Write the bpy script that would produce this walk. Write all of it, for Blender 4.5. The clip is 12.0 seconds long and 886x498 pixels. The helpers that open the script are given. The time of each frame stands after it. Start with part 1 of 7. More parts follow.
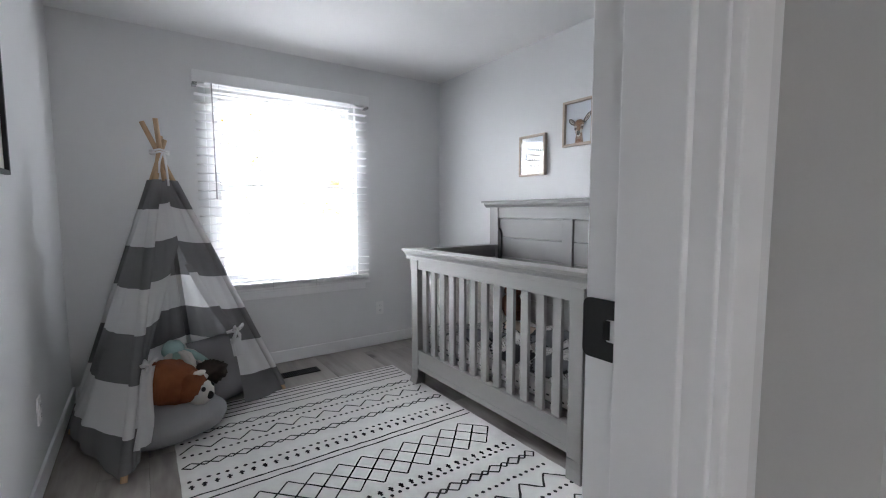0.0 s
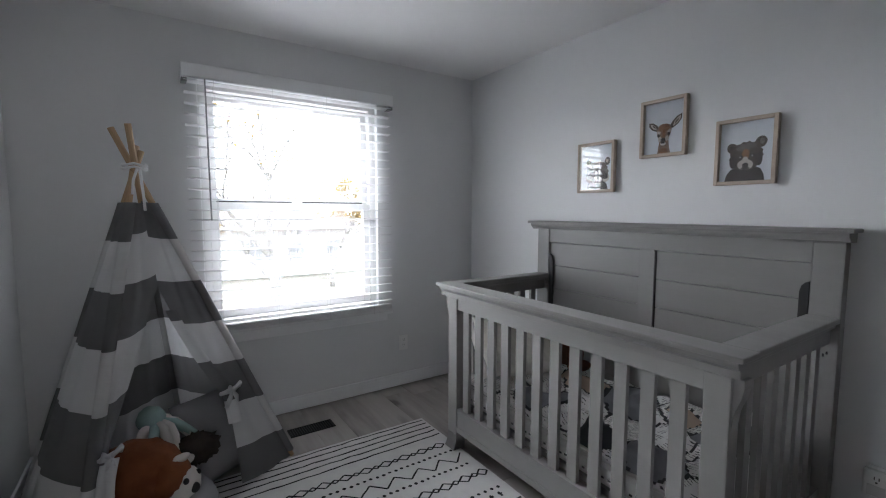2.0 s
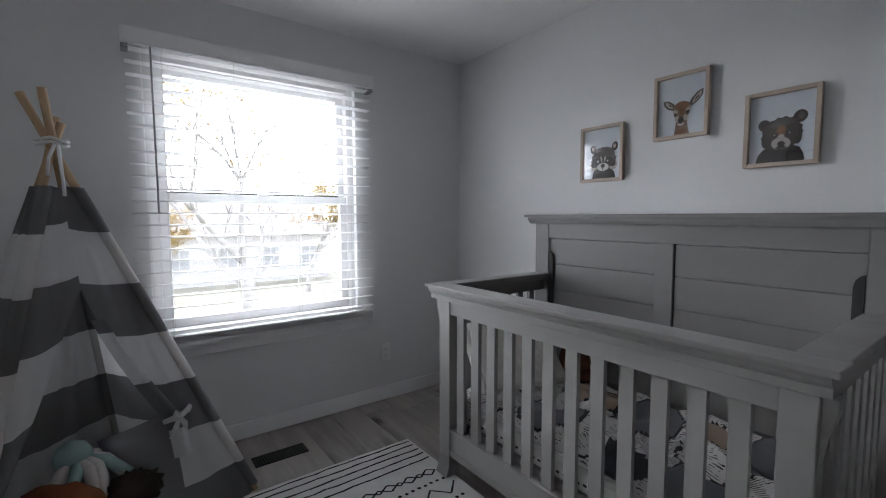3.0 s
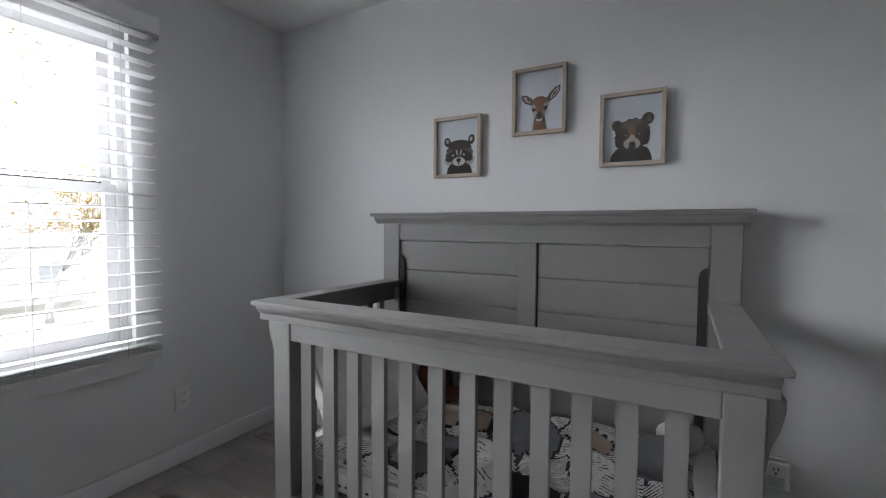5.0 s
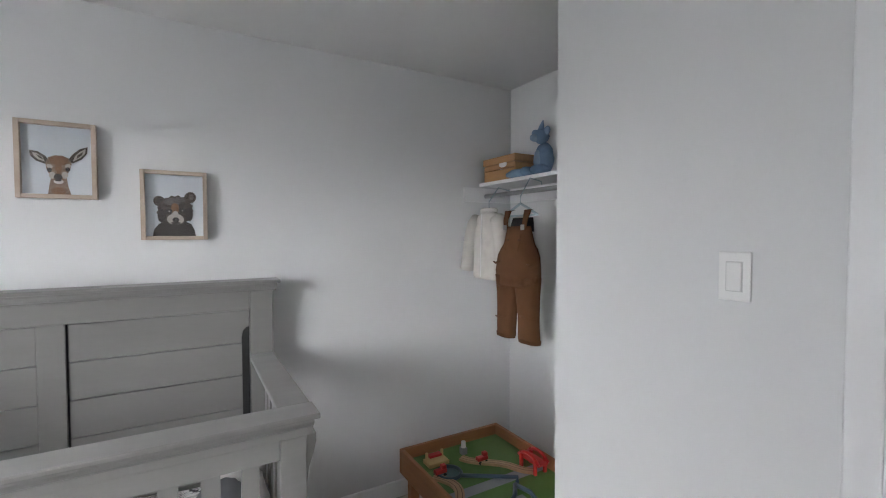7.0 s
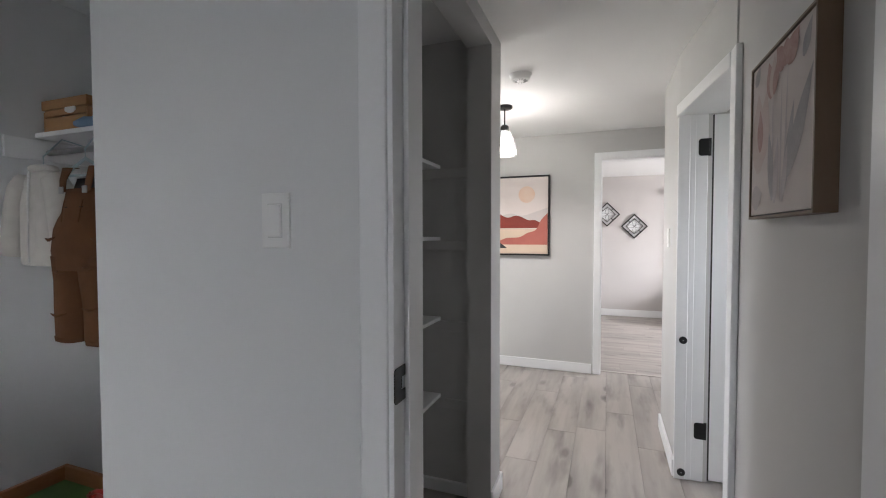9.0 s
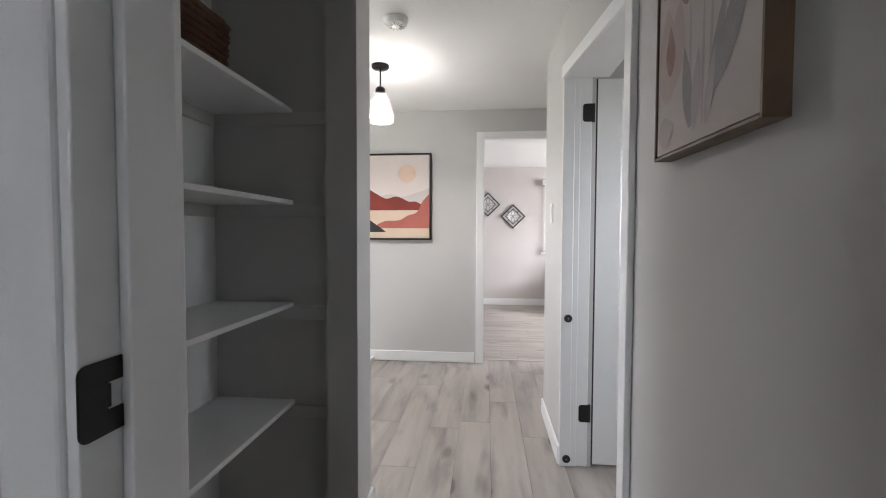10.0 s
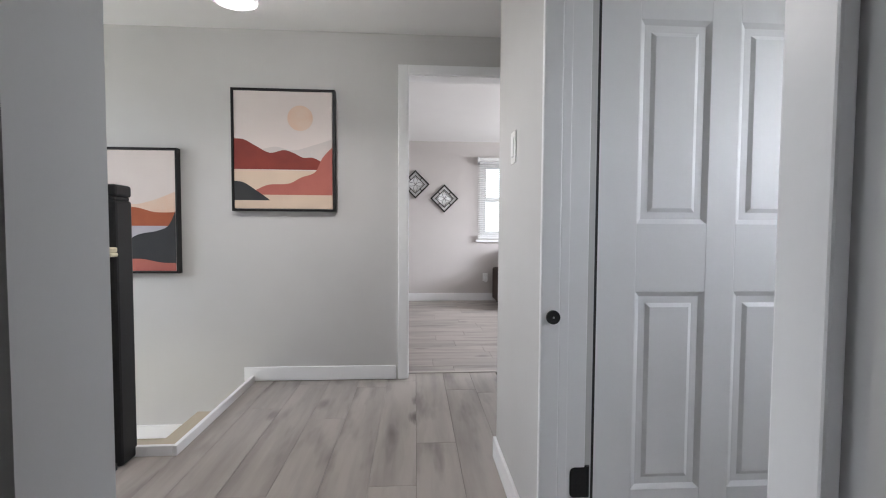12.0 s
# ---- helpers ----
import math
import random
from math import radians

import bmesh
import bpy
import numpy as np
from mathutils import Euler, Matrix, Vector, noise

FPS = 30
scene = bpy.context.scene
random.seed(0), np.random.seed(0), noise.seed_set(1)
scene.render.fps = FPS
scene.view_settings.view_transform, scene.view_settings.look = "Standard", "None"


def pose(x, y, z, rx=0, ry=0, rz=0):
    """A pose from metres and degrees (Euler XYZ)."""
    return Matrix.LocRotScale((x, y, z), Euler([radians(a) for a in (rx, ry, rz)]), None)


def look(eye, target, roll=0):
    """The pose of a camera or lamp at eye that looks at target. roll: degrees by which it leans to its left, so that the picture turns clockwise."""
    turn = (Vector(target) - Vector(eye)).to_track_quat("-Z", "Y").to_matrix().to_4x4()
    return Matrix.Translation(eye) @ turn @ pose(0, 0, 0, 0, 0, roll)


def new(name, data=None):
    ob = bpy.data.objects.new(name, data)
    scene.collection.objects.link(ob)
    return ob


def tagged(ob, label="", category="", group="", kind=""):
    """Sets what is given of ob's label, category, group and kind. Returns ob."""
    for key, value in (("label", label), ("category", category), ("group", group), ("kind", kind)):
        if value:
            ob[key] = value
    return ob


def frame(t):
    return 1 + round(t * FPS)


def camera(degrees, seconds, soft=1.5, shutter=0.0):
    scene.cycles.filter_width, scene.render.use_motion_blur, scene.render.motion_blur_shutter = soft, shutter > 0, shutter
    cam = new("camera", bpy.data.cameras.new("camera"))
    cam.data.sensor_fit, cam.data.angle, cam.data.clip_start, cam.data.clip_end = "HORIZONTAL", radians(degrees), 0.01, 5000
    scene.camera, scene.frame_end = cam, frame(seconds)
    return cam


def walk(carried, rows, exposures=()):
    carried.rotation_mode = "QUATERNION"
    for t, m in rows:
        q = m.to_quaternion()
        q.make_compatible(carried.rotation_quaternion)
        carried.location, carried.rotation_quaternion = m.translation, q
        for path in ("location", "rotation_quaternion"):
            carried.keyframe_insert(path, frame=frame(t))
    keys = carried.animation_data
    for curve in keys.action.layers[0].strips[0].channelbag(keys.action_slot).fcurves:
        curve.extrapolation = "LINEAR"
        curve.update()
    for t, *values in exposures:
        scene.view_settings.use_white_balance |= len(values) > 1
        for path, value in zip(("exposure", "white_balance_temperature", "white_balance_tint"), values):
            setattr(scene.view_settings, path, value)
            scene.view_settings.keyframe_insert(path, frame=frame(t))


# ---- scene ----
cam = camera(90.8, 12.0, soft=1.1)
PATH = [
    (0, (-0.084, 0.211, 1.181), (1.047, 1.852, 1.013), -0.1),
    (0.5, (-0.031, 0.357, 1.256), (1.083, 2.011, 1.098), -0.1),
    (1, (0.024, 0.487, 1.339), (1.124, 2.15, 1.174), -0.2),
    (1.5, (0.051, 0.634, 1.334), (1.151, 2.296, 1.166), 0.0),
    (2, (0.077, 0.808, 1.329), (1.179, 2.469, 1.157), 0.1),
    (2.5, (0.127, 0.944, 1.297), (1.255, 2.587, 1.134), -0.0),
    (4.5, (0.387, 1.482, 1.179), (1.939, 2.74, 1.08), 0.2),
    (5, (0.361, 1.512, 1.195), (2.114, 2.47, 1.099), 0.4),
    (5.5, (0.285, 1.554, 1.262), (2.235, 1.993, 1.188), 0.3),
    (6, (0.2, 1.587, 1.354), (2.198, 1.532, 1.271), 0.0),
    (6.5, (0.146, 1.637, 1.438), (2.067, 1.085, 1.36), 0.1),
    (7, (0.077, 1.652, 1.472), (1.804, 0.646, 1.403), -0.1),
    (7.5, (0.006, 1.616, 1.46), (1.516, 0.305, 1.401), -0.3),
    (9.5, (-0.034, 1.09, 1.276), (0.395, -0.862, 1.204), 0.1),
    (10, (-0.008, 0.877, 1.201), (0.188, -1.112, 1.126), 0.2),
    (10.5, (0.004, 0.66, 1.123), (0.044, -1.339, 1.051), 0.2),
    (11, (-0.028, 0.394, 1.07), (-0.076, -1.604, 0.996), 0.3),
    (11.5, (-0.047, 0.135, 1.041), (-0.139, -1.861, 0.957), 0.1),
    (12, (-0.033, -0.162, 1.013), (-0.16, -2.156, 0.929), 0.3),
]
EXPOSURES = [(0.0, 5.25, 5950, 12), (0.5, 4.9, 5950, 12), (1.0, 4.7, 5950, 12), (1.5, 4.55, 5950, 12), (2.0, 4.5, 5950, 12), (2.5, 4.25, 5950, 12), (4.5, 4.2, 6000, 12), (5.0, 4.35, 6050, 12), (5.5, 4.8, 6100, 12), (6.0, 5.05, 6150, 12), (7.0, 5.15, 6200, 12), (7.5, 5.0, 6200, 12), (9.5, 4.15, 6150, 12), (10.0, 4.2, 6150, 12), (10.5, 4.35, 6100, 12), (11.5, 4.25, 6000, 12), (12.0, 3.77, 6000, 12)]
walk(cam, [(t, look(eye, goal, roll)) for t, eye, goal, roll in PATH], EXPOSURES)
SKY, PENDANT, BULB = 0.15, 0.30, 0.8

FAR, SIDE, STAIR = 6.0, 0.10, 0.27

# ---- light ----
world = bpy.data.worlds.new("sky")
scene.world = world
world.use_nodes = True
wn = world.node_tree
sky = wn.nodes.new("ShaderNodeTexSky")
sky.sky_type = "NISHITA"
sky.sun_disc = False
sky.sun_elevation, sky.sun_rotation = radians(34), radians(-20)
sky.air_density, sky.dust_density = 1.0, 1.3
pale = wn.nodes.new("ShaderNodeHueSaturation")
pale.inputs["Saturation"].default_value = 0.15
wn.links.new(sky.outputs[0], pale.inputs["Color"])
wn.links.new(pale.outputs[0], wn.nodes["Background"].inputs["Color"])
wn.nodes["Background"].inputs["Strength"].default_value = SKY

sun_data = bpy.data.lights.new("sun", "SUN")
sun_data.energy, sun_data.angle, sun_data.color = 1.5, radians(110), (1.0, 0.98, 0.95)
sun = new("sun", sun_data)
sun.matrix_world = look((-10.9, 30.0, 21.5), (0, 0, 0))


def lamp_at(name, kind, place, watts, colour, size=0.05, target=None, size_y=None):
    data = bpy.data.lights.new(name, kind)
    data.energy, data.color = watts, colour
    if kind == "AREA":
        data.shape, data.size, data.size_y = "RECTANGLE", size, size_y or size
    else:
        data.shadow_soft_size = size
    ob = new(name, data)
    ob.matrix_world = look(place, target) if target else pose(*place)
    return ob


lamp_at("pendant_light", "POINT", (0.70, -2.015, 1.985), PENDANT, (1.0, 0.915, 0.83), 0.035)
down = lamp_at("pendant_downlight", "SPOT", (0.70, -2.015, 1.975), PENDANT * 8.0, (1.0, 0.915, 0.83), 0.035)
down.data.spot_size, down.data.spot_blend = radians(166), 0.6

# ---- materials ----


def material(name, colour, rough=0.6, metal=0.0, other=None, scale=6.0, fine=120.0, bump=0.15, depth=0.002, stretch=(1, 1, 1), mixed=0.5, spec=0.5, gloss=0.08):
    """A principled surface: two close colours mixed by coarse and fine noise, with relief."""
    m = bpy.data.materials.new(name)
    m.use_nodes = True
    t = m.node_tree
    n, lk = t.nodes, t.links
    b = n["Principled BSDF"]
    other = other or tuple(c * 0.88 for c in colour)
    co = n.new("ShaderNodeTexCoord")
    mp = n.new("ShaderNodeMapping")
    mp.inputs["Scale"].default_value = stretch
    lk.new(co.outputs["Object"], mp.inputs["Vector"])
    big = n.new("ShaderNodeTexNoise")
    big.inputs["Scale"].default_value, big.inputs["Detail"].default_value = scale, 4
    small = n.new("ShaderNodeTexNoise")
    small.inputs["Scale"].default_value, small.inputs["Detail"].default_value = fine, 3
    for tex in (big, small):
        lk.new(mp.outputs[0], tex.inputs["Vector"])
    both = n.new("ShaderNodeMath")
    both.operation = "MULTIPLY_ADD"
    both.inputs[1].default_value = 0.35
    lk.new(small.outputs["Fac"], both.inputs[0])
    lk.new(big.outputs["Fac"], both.inputs[2])
    ramp = n.new("ShaderNodeMapRange")
    ramp.inputs["From Min"].default_value, ramp.inputs["From Max"].default_value = 0.42, 0.92
    ramp.inputs["To Max"].default_value = mixed * 2
    lk.new(both.outputs[0], ramp.inputs["Value"])
    mix = n.new("ShaderNodeMix")
    mix.data_type = "RGBA"
    mix.inputs["A"].default_value, mix.inputs["B"].default_value = (*colour, 1), (*other, 1)
    lk.new(ramp.outputs[0], mix.inputs["Factor"])
    lk.new(mix.outputs["Result"], b.inputs["Base Color"])
    rr = n.new("ShaderNodeMapRange")
    rr.inputs["To Min"].default_value, rr.inputs["To Max"].default_value = rough - gloss, min(1, rough + gloss)
    lk.new(big.outputs["Fac"], rr.inputs["Value"])
    lk.new(rr.outputs[0], b.inputs["Roughness"])
    b.inputs["Metallic"].default_value = metal
    b.inputs["Specular IOR Level"].default_value = spec
    if bump:
        bp = n.new("ShaderNodeBump")
        bp.inputs["Strength"].default_value, bp.inputs["Distance"].default_value = bump, depth
        lk.new(small.outputs["Fac"], bp.inputs["Height"])
        lk.new(bp.outputs[0], b.inputs["Normal"])
    return m


def plank_material(name, light, dark, axis):
    """Grey laminate: grain drawn out along one axis, each plank with a shift and a tone of its own, knots here and there."""
    m = material(name, light, 0.42, other=dark, bump=0)
    t = m.node_tree
    n, lk = t.nodes, t.links
    b = n["Principled BSDF"]
    info = n.new("ShaderNodeObjectInfo")
    co = n.new("ShaderNodeTexCoord")
    shift = n.new("ShaderNodeVectorMath")
    shift.operation = "MULTIPLY_ADD"
    shift.inputs[1].default_value = (37, 53, 11)
    lk.new(info.outputs["Random"], shift.inputs[0])
    lk.new(co.outputs["Object"], shift.inputs[2])
    mp = n.new("ShaderNodeMapping")
    mp.inputs["Scale"].default_value = (1, 0.11, 1) if axis == "y" else (0.11, 1, 1)
    lk.new(shift.outputs[0], mp.inputs["Vector"])
    grain = n.new("ShaderNodeTexNoise")
    grain.inputs["Scale"].default_value, grain.inputs["Detail"].default_value, grain.inputs["Distortion"].default_value = 42, 6, 0.6
    lk.new(mp.outputs[0], grain.inputs["Vector"])
    cloud = n.new("ShaderNodeTexNoise")
    cloud.inputs["Scale"].default_value, cloud.inputs["Detail"].default_value = 9, 2
    lk.new(mp.outputs[0], cloud.inputs["Vector"])
    knots = n.new("ShaderNodeTexNoise")
    knots.inputs["Scale"].default_value, knots.inputs["Detail"].default_value = 8.0, 3
    mk = n.new("ShaderNodeMapping")
    mk.inputs["Scale"].default_value = (1, 0.22, 1) if axis == "y" else (0.22, 1, 1)
    lk.new(shift.outputs[0], mk.inputs["Vector"])
    lk.new(mk.outputs[0], knots.inputs["Vector"])
    kr = n.new("ShaderNodeMapRange")
    kr.inputs["From Min"].default_value, kr.inputs["From Max"].default_value = 0.55, 0.74
    kr.inputs["To Max"].default_value = 0.55
    lk.new(knots.outputs["Fac"], kr.inputs["Value"])
    # small dark knots, one here and there
    mv = n.new("ShaderNodeMapping")
    mv.inputs["Scale"].default_value = (3.1, 1.35, 3.1) if axis == "y" else (1.35, 3.1, 3.1)
    lk.new(shift.outputs[0], mv.inputs["Vector"])
    eye = n.new("ShaderNodeTexVoronoi")
    eye.voronoi_dimensions = "2D"
    eye.inputs["Scale"].default_value = 1.0
    lk.new(mv.outputs[0], eye.inputs["Vector"])
    rough_eye = n.new("ShaderNodeMath")
    rough_eye.operation = "MULTIPLY_ADD"
    rough_eye.inputs[1].default_value = 0.16
    lk.new(grain.outputs["Fac"], rough_eye.inputs[0])
    lk.new(eye.outputs["Distance"], rough_eye.inputs[2])
    er = n.new("ShaderNodeMapRange")
    er.inputs["From Min"].default_value, er.inputs["From Max"].default_value = 0.20, 0.12
    er.inputs["To Max"].default_value = 0.9
    lk.new(rough_eye.outputs[0], er.inputs["Value"])
    pick = n.new("ShaderNodeSeparateColor")
    lk.new(eye.outputs["Color"], pick.inputs[0])
    some = n.new("ShaderNodeMath")
    some.operation = "MULTIPLY"
    keep = n.new("ShaderNodeMapRange")
    keep.inputs["From Min"].default_value, keep.inputs["From Max"].default_value = 0.35, 0.9
    lk.new(pick.outputs[0], keep.inputs["Value"])
    lk.new(keep.outputs[0], some.inputs[0])
    lk.new(er.outputs[0], some.inputs[1])
    a = n.new("ShaderNodeMath")
    a.operation = "MULTIPLY_ADD"
    a.inputs[1].default_value = 0.28
    lk.new(grain.outputs["Fac"], a.inputs[0])
    lk.new(cloud.outputs["Fac"], a.inputs[2])
    r = n.new("ShaderNodeMapRange")
    r.inputs["From Min"].default_value, r.inputs["From Max"].default_value = 0.50, 1.05
    r.inputs["To Max"].default_value = 0.72
    lk.new(a.outputs[0], r.inputs["Value"])
    tone = n.new("ShaderNodeMath")
    tone.operation = "MULTIPLY_ADD"
    tone.inputs[1].default_value = 0.12
    lk.new(info.outputs["Random"], tone.inputs[0])
    lk.new(r.outputs[0], tone.inputs[2])
    add = n.new("ShaderNodeMath")
    add.operation, add.use_clamp = "ADD", True
    lk.new(tone.outputs[0], add.inputs[0])
    darker = n.new("ShaderNodeMath")
    darker.operation = "MAXIMUM"
    lk.new(kr.outputs[0], darker.inputs[0])
    lk.new(some.outputs[0], darker.inputs[1])
    lk.new(darker.outputs[0], add.inputs[1])
    mix = n.new("ShaderNodeMix")
    mix.data_type = "RGBA"
    mix.inputs["A"].default_value, mix.inputs["B"].default_value = (*light, 1), (*dark, 1)
    lk.new(add.outputs[0], mix.inputs["Factor"])
    lk.new(mix.outputs["Result"], b.inputs["Base Color"])
    bp = n.new("ShaderNodeBump")
    bp.inputs["Strength"].default_value, bp.inputs["Distance"].default_value = 0.12, 0.001
    lk.new(grain.outputs["Fac"], bp.inputs["Height"])
    lk.new(bp.outputs[0], b.inputs["Normal"])
    return m


def glass_material(name, rough=0.0, tint=(1, 1, 1)):
    m = bpy.data.materials.new(name)
    m.use_nodes = True
    b = m.node_tree.nodes["Principled BSDF"]
    b.inputs["Base Color"].default_value = (*tint, 1)
    b.inputs["Transmission Weight"].default_value = 1
    b.inputs["Roughness"].default_value, b.inputs["IOR"].default_value = rough, 1.45
    return m


def cloth_material(name, colour, other=None, thin=0.0, scale=9.0):
    m = material(name, colour, 0.9, other=other, scale=scale, fine=420, bump=0.35, depth=0.0015, spec=0.2)
    if thin:
        t = m.node_tree
        b, out = t.nodes["Principled BSDF"], t.nodes["Material Output"]
        tr = t.nodes.new("ShaderNodeBsdfTranslucent")
        tr.inputs["Color"].default_value = (*colour, 1)
        ms = t.nodes.new("ShaderNodeMixShader")
        ms.inputs[0].default_value = thin
        t.links.new(b.outputs[0], ms.inputs[1])
        t.links.new(tr.outputs[0], ms.inputs[2])
        t.links.new(ms.outputs[0], out.inputs["Surface"])
    return m


def glow_material(name, colour, strength):
    m = bpy.data.materials.new(name)
    m.use_nodes = True
    b = m.node_tree.nodes["Principled BSDF"]
    b.inputs["Base Color"].default_value = (*colour, 1)
    b.inputs["Emission Color"].default_value = (*colour, 1)
    b.inputs["Emission Strength"].default_value = strength
    return m


WALL = material("grey_wall_paint", (0.75, 0.756, 0.758), 0.62, other=(0.73, 0.736, 0.738), scale=2.5, fine=260, bump=0.02, depth=0.0008)
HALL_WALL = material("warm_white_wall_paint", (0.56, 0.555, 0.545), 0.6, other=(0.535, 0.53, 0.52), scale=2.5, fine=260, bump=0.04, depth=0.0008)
LIV_WALL = material("beige_grey_wall_paint", (0.54, 0.51, 0.495), 0.65, other=(0.51, 0.485, 0.47), scale=2.5, fine=260, bump=0.1, depth=0.0008)
CEIL = material("ceiling_paint", (0.84, 0.84, 0.835), 0.85, other=(0.82, 0.82, 0.815), scale=3, fine=180, bump=0.2, depth=0.001)
TRIM = material("white_trim_paint", (0.86, 0.865, 0.87), 0.38, other=(0.83, 0.835, 0.84), scale=5, fine=90, bump=0.06, depth=0.0006)
VINYL = material("white_vinyl", (0.66, 0.66, 0.655), 0.35, other=(0.63, 0.63, 0.625), bump=0.03)
CRIB = material("grey_washed_wood", (0.236, 0.231, 0.222), 0.40, other=(0.205, 0.201, 0.193), scale=4, fine=45, stretch=(2.5, 0.35, 2.5), bump=0.02, depth=0.0004, mixed=0.3)
# near-black fill: the shade inside gaps, slots and holes put into a colour
GAP_SHADE = material("recess_shade", (0.03, 0.03, 0.03), 0.8)
BLACK = material("black_metal", (0.016, 0.016, 0.016), 0.4, metal=0.4, other=(0.03, 0.03, 0.03), bump=0.1)
BLACK_WOOD = material("black_painted_wood", (0.011, 0.011, 0.012), 0.45, other=(0.018, 0.018, 0.018), scale=8, bump=0.1, spec=0.25)
PINE = material("pale_pine", (0.52, 0.36, 0.21), 0.5, other=(0.42, 0.27, 0.15), scale=10, fine=90, stretch=(3, 3, 0.4), bump=0.15)
OAK = material("oak_frame", (0.54, 0.45, 0.37), 0.5, other=(0.46, 0.37, 0.29), scale=14, fine=120, bump=0.12)
PLASTIC = material("white_plastic", (0.84, 0.84, 0.83), 0.3, other=(0.82, 0.82, 0.81), bump=0.02)
GLASS = glass_material("clear_glass")
# clear panes given a grey colour only to dim the bright view outside
DIMMING_GLASS = glass_material("view_dimming_glass", 0.0, (0.29, 0.293, 0.297))
FLOOR_Y = plank_material("grey_laminate", (0.42, 0.385, 0.355), (0.13, 0.115, 0.105), "y")
FLOOR_X = plank_material("grey_laminate_across", (0.44, 0.40, 0.37), (0.17, 0.155, 0.145), "x")
SUBFLOOR = material("subfloor", (0.06, 0.055, 0.05), 0.9)
PLY = material("bare_plywood", (0.50, 0.44, 0.34), 0.7, other=(0.44, 0.38, 0.28), scale=7, stretch=(1, 0.2, 1))

# ---- shape helpers ----


def box(bm, x0, x1, y0, y1, z0, z1):
    vs = [bm.verts.new((x, y, z)) for x in (x0, x1) for y in (y0, y1) for z in (z0, z1)]
    for f in ((0, 1, 3, 2), (4, 6, 7, 5), (0, 4, 5, 1), (2, 3, 7, 6), (0, 2, 6, 4), (1, 5, 7, 3)):
        bm.faces.new([vs[i] for i in f])
    return vs


def boxes(*rows):
    bm = bmesh.new()
    for r in rows:
        box(bm, *r)
    return bm


def bar(bm, a, b, r0, r1=None, sides=8, caps=True):
    """A round bar from a to b."""
    a, b = Vector(a), Vector(b)
    r1 = r0 if r1 is None else r1
    q = (b - a).to_track_quat("Z", "Y").to_matrix()
    rings = []
    for p, r in ((a, r0), (b, r1)):
        rings.append([bm.verts.new(p + q @ Vector((r * math.cos(i * math.tau / sides), r * math.sin(i * math.tau / sides), 0))) for i in range(sides)])
    for i in range(sides):
        j = (i + 1) % sides
        bm.faces.new((rings[0][i], rings[0][j], rings[1][j], rings[1][i]))
    if caps:
        bm.faces.new(rings[0][::-1])
        bm.faces.new(rings[1])


def tube(bm, pts, radii, sides=8):
    """A bar that bends through several points."""
    pts = [Vector(p) for p in pts]
    if not hasattr(radii, "__len__"):
        radii = [radii] * len(pts)
    rings = []
    for i, p in enumerate(pts):
        d = pts[min(i + 1, len(pts) - 1)] - pts[max(i - 1, 0)]
        q = d.to_track_quat("Z", "Y").to_matrix()
        rings.append([bm.verts.new(p + q @ Vector((radii[i] * math.cos(k * math.tau / sides), radii[i] * math.sin(k * math.tau / sides), 0))) for k in range(sides)])
    for a, b in zip(rings, rings[1:]):
        for k in range(sides):
            j = (k + 1) % sides
            bm.faces.new((a[k], a[j], b[j], b[k]))
    bm.faces.new(rings[0][::-1])
    bm.faces.new(rings[-1])


def blob(bm, centre, size, turn=(0, 0, 0), lumps=0.06, freq=3.0, u=16, v=10, seed=0.0):
    """A soft stuffed shape: a ball drawn out and dented by noise."""
    made = bmesh.ops.create_uvsphere(bm, u_segments=u, v_segments=v, radius=1.0)["verts"]
    m = pose(*centre, *turn)
    for w in made:
        k = 1 + lumps * noise.noise(w.co * freq + Vector((seed, seed * 1.7, seed * 0.3)))
        w.co = m @ Vector((w.co.x * size[0] * k, w.co.y * size[1] * k, w.co.z * size[2] * k))
    return made


def lathe(bm, centre, profile, sides=24):
    rings = [[bm.verts.new((centre[0] + r * math.cos(i * math.tau / sides), centre[1] + r * math.sin(i * math.tau / sides), centre[2] + z)) for i in range(sides)] for r, z in profile]
    for a, b in zip(rings, rings[1:]):
        for i in range(sides):
            j = (i + 1) % sides
            bm.faces.new((a[i], a[j], b[j], b[i]))
    return rings


def poly(bm, pts, plane, at, thick):
    """A flat outline with thickness. plane: 'x', 'y' or 'z', the axis it faces; pts are the two other coordinates."""
    def place(p, d):
        return {"x": (at + d, p[0], p[1]), "y": (p[0], at + d, p[1]), "z": (p[0], p[1], at + d)}[plane]
    a = [bm.verts.new(place(p, 0)) for p in pts]
    b = [bm.verts.new(place(p, thick)) for p in pts]
    bm.faces.new(a)
    bm.faces.new(b[::-1])
    for i in range(len(pts)):
        j = (i + 1) % len(pts)
        bm.faces.new((a[i], b[i], b[j], a[j]))


def mesh_of(bm, name, mats, smooth=False):
    bmesh.ops.recalc_face_normals(bm, faces=bm.faces)
    me = bpy.data.meshes.new(name)
    bm.to_mesh(me)
    bm.free()
    for m in (mats if isinstance(mats, (list, tuple)) else [mats]):
        me.materials.append(m)
    if smooth:
        for p in me.polygons:
            p.use_smooth = True
    return me


def bevelled(ob, width):
    if width:
        mod = ob.modifiers.new("edge", "BEVEL")
        mod.width, mod.segments, mod.limit_method, mod.angle_limit = width, 2, "ANGLE", radians(35)
        mod.harden_normals = False
    return ob


HOME = {}


def thing(name, label, category, base, group=""):
    e = new(name)
    e.location = base
    e.empty_display_size = 0.1
    HOME[e] = Vector(base)
    return tagged(e, label, category, group)


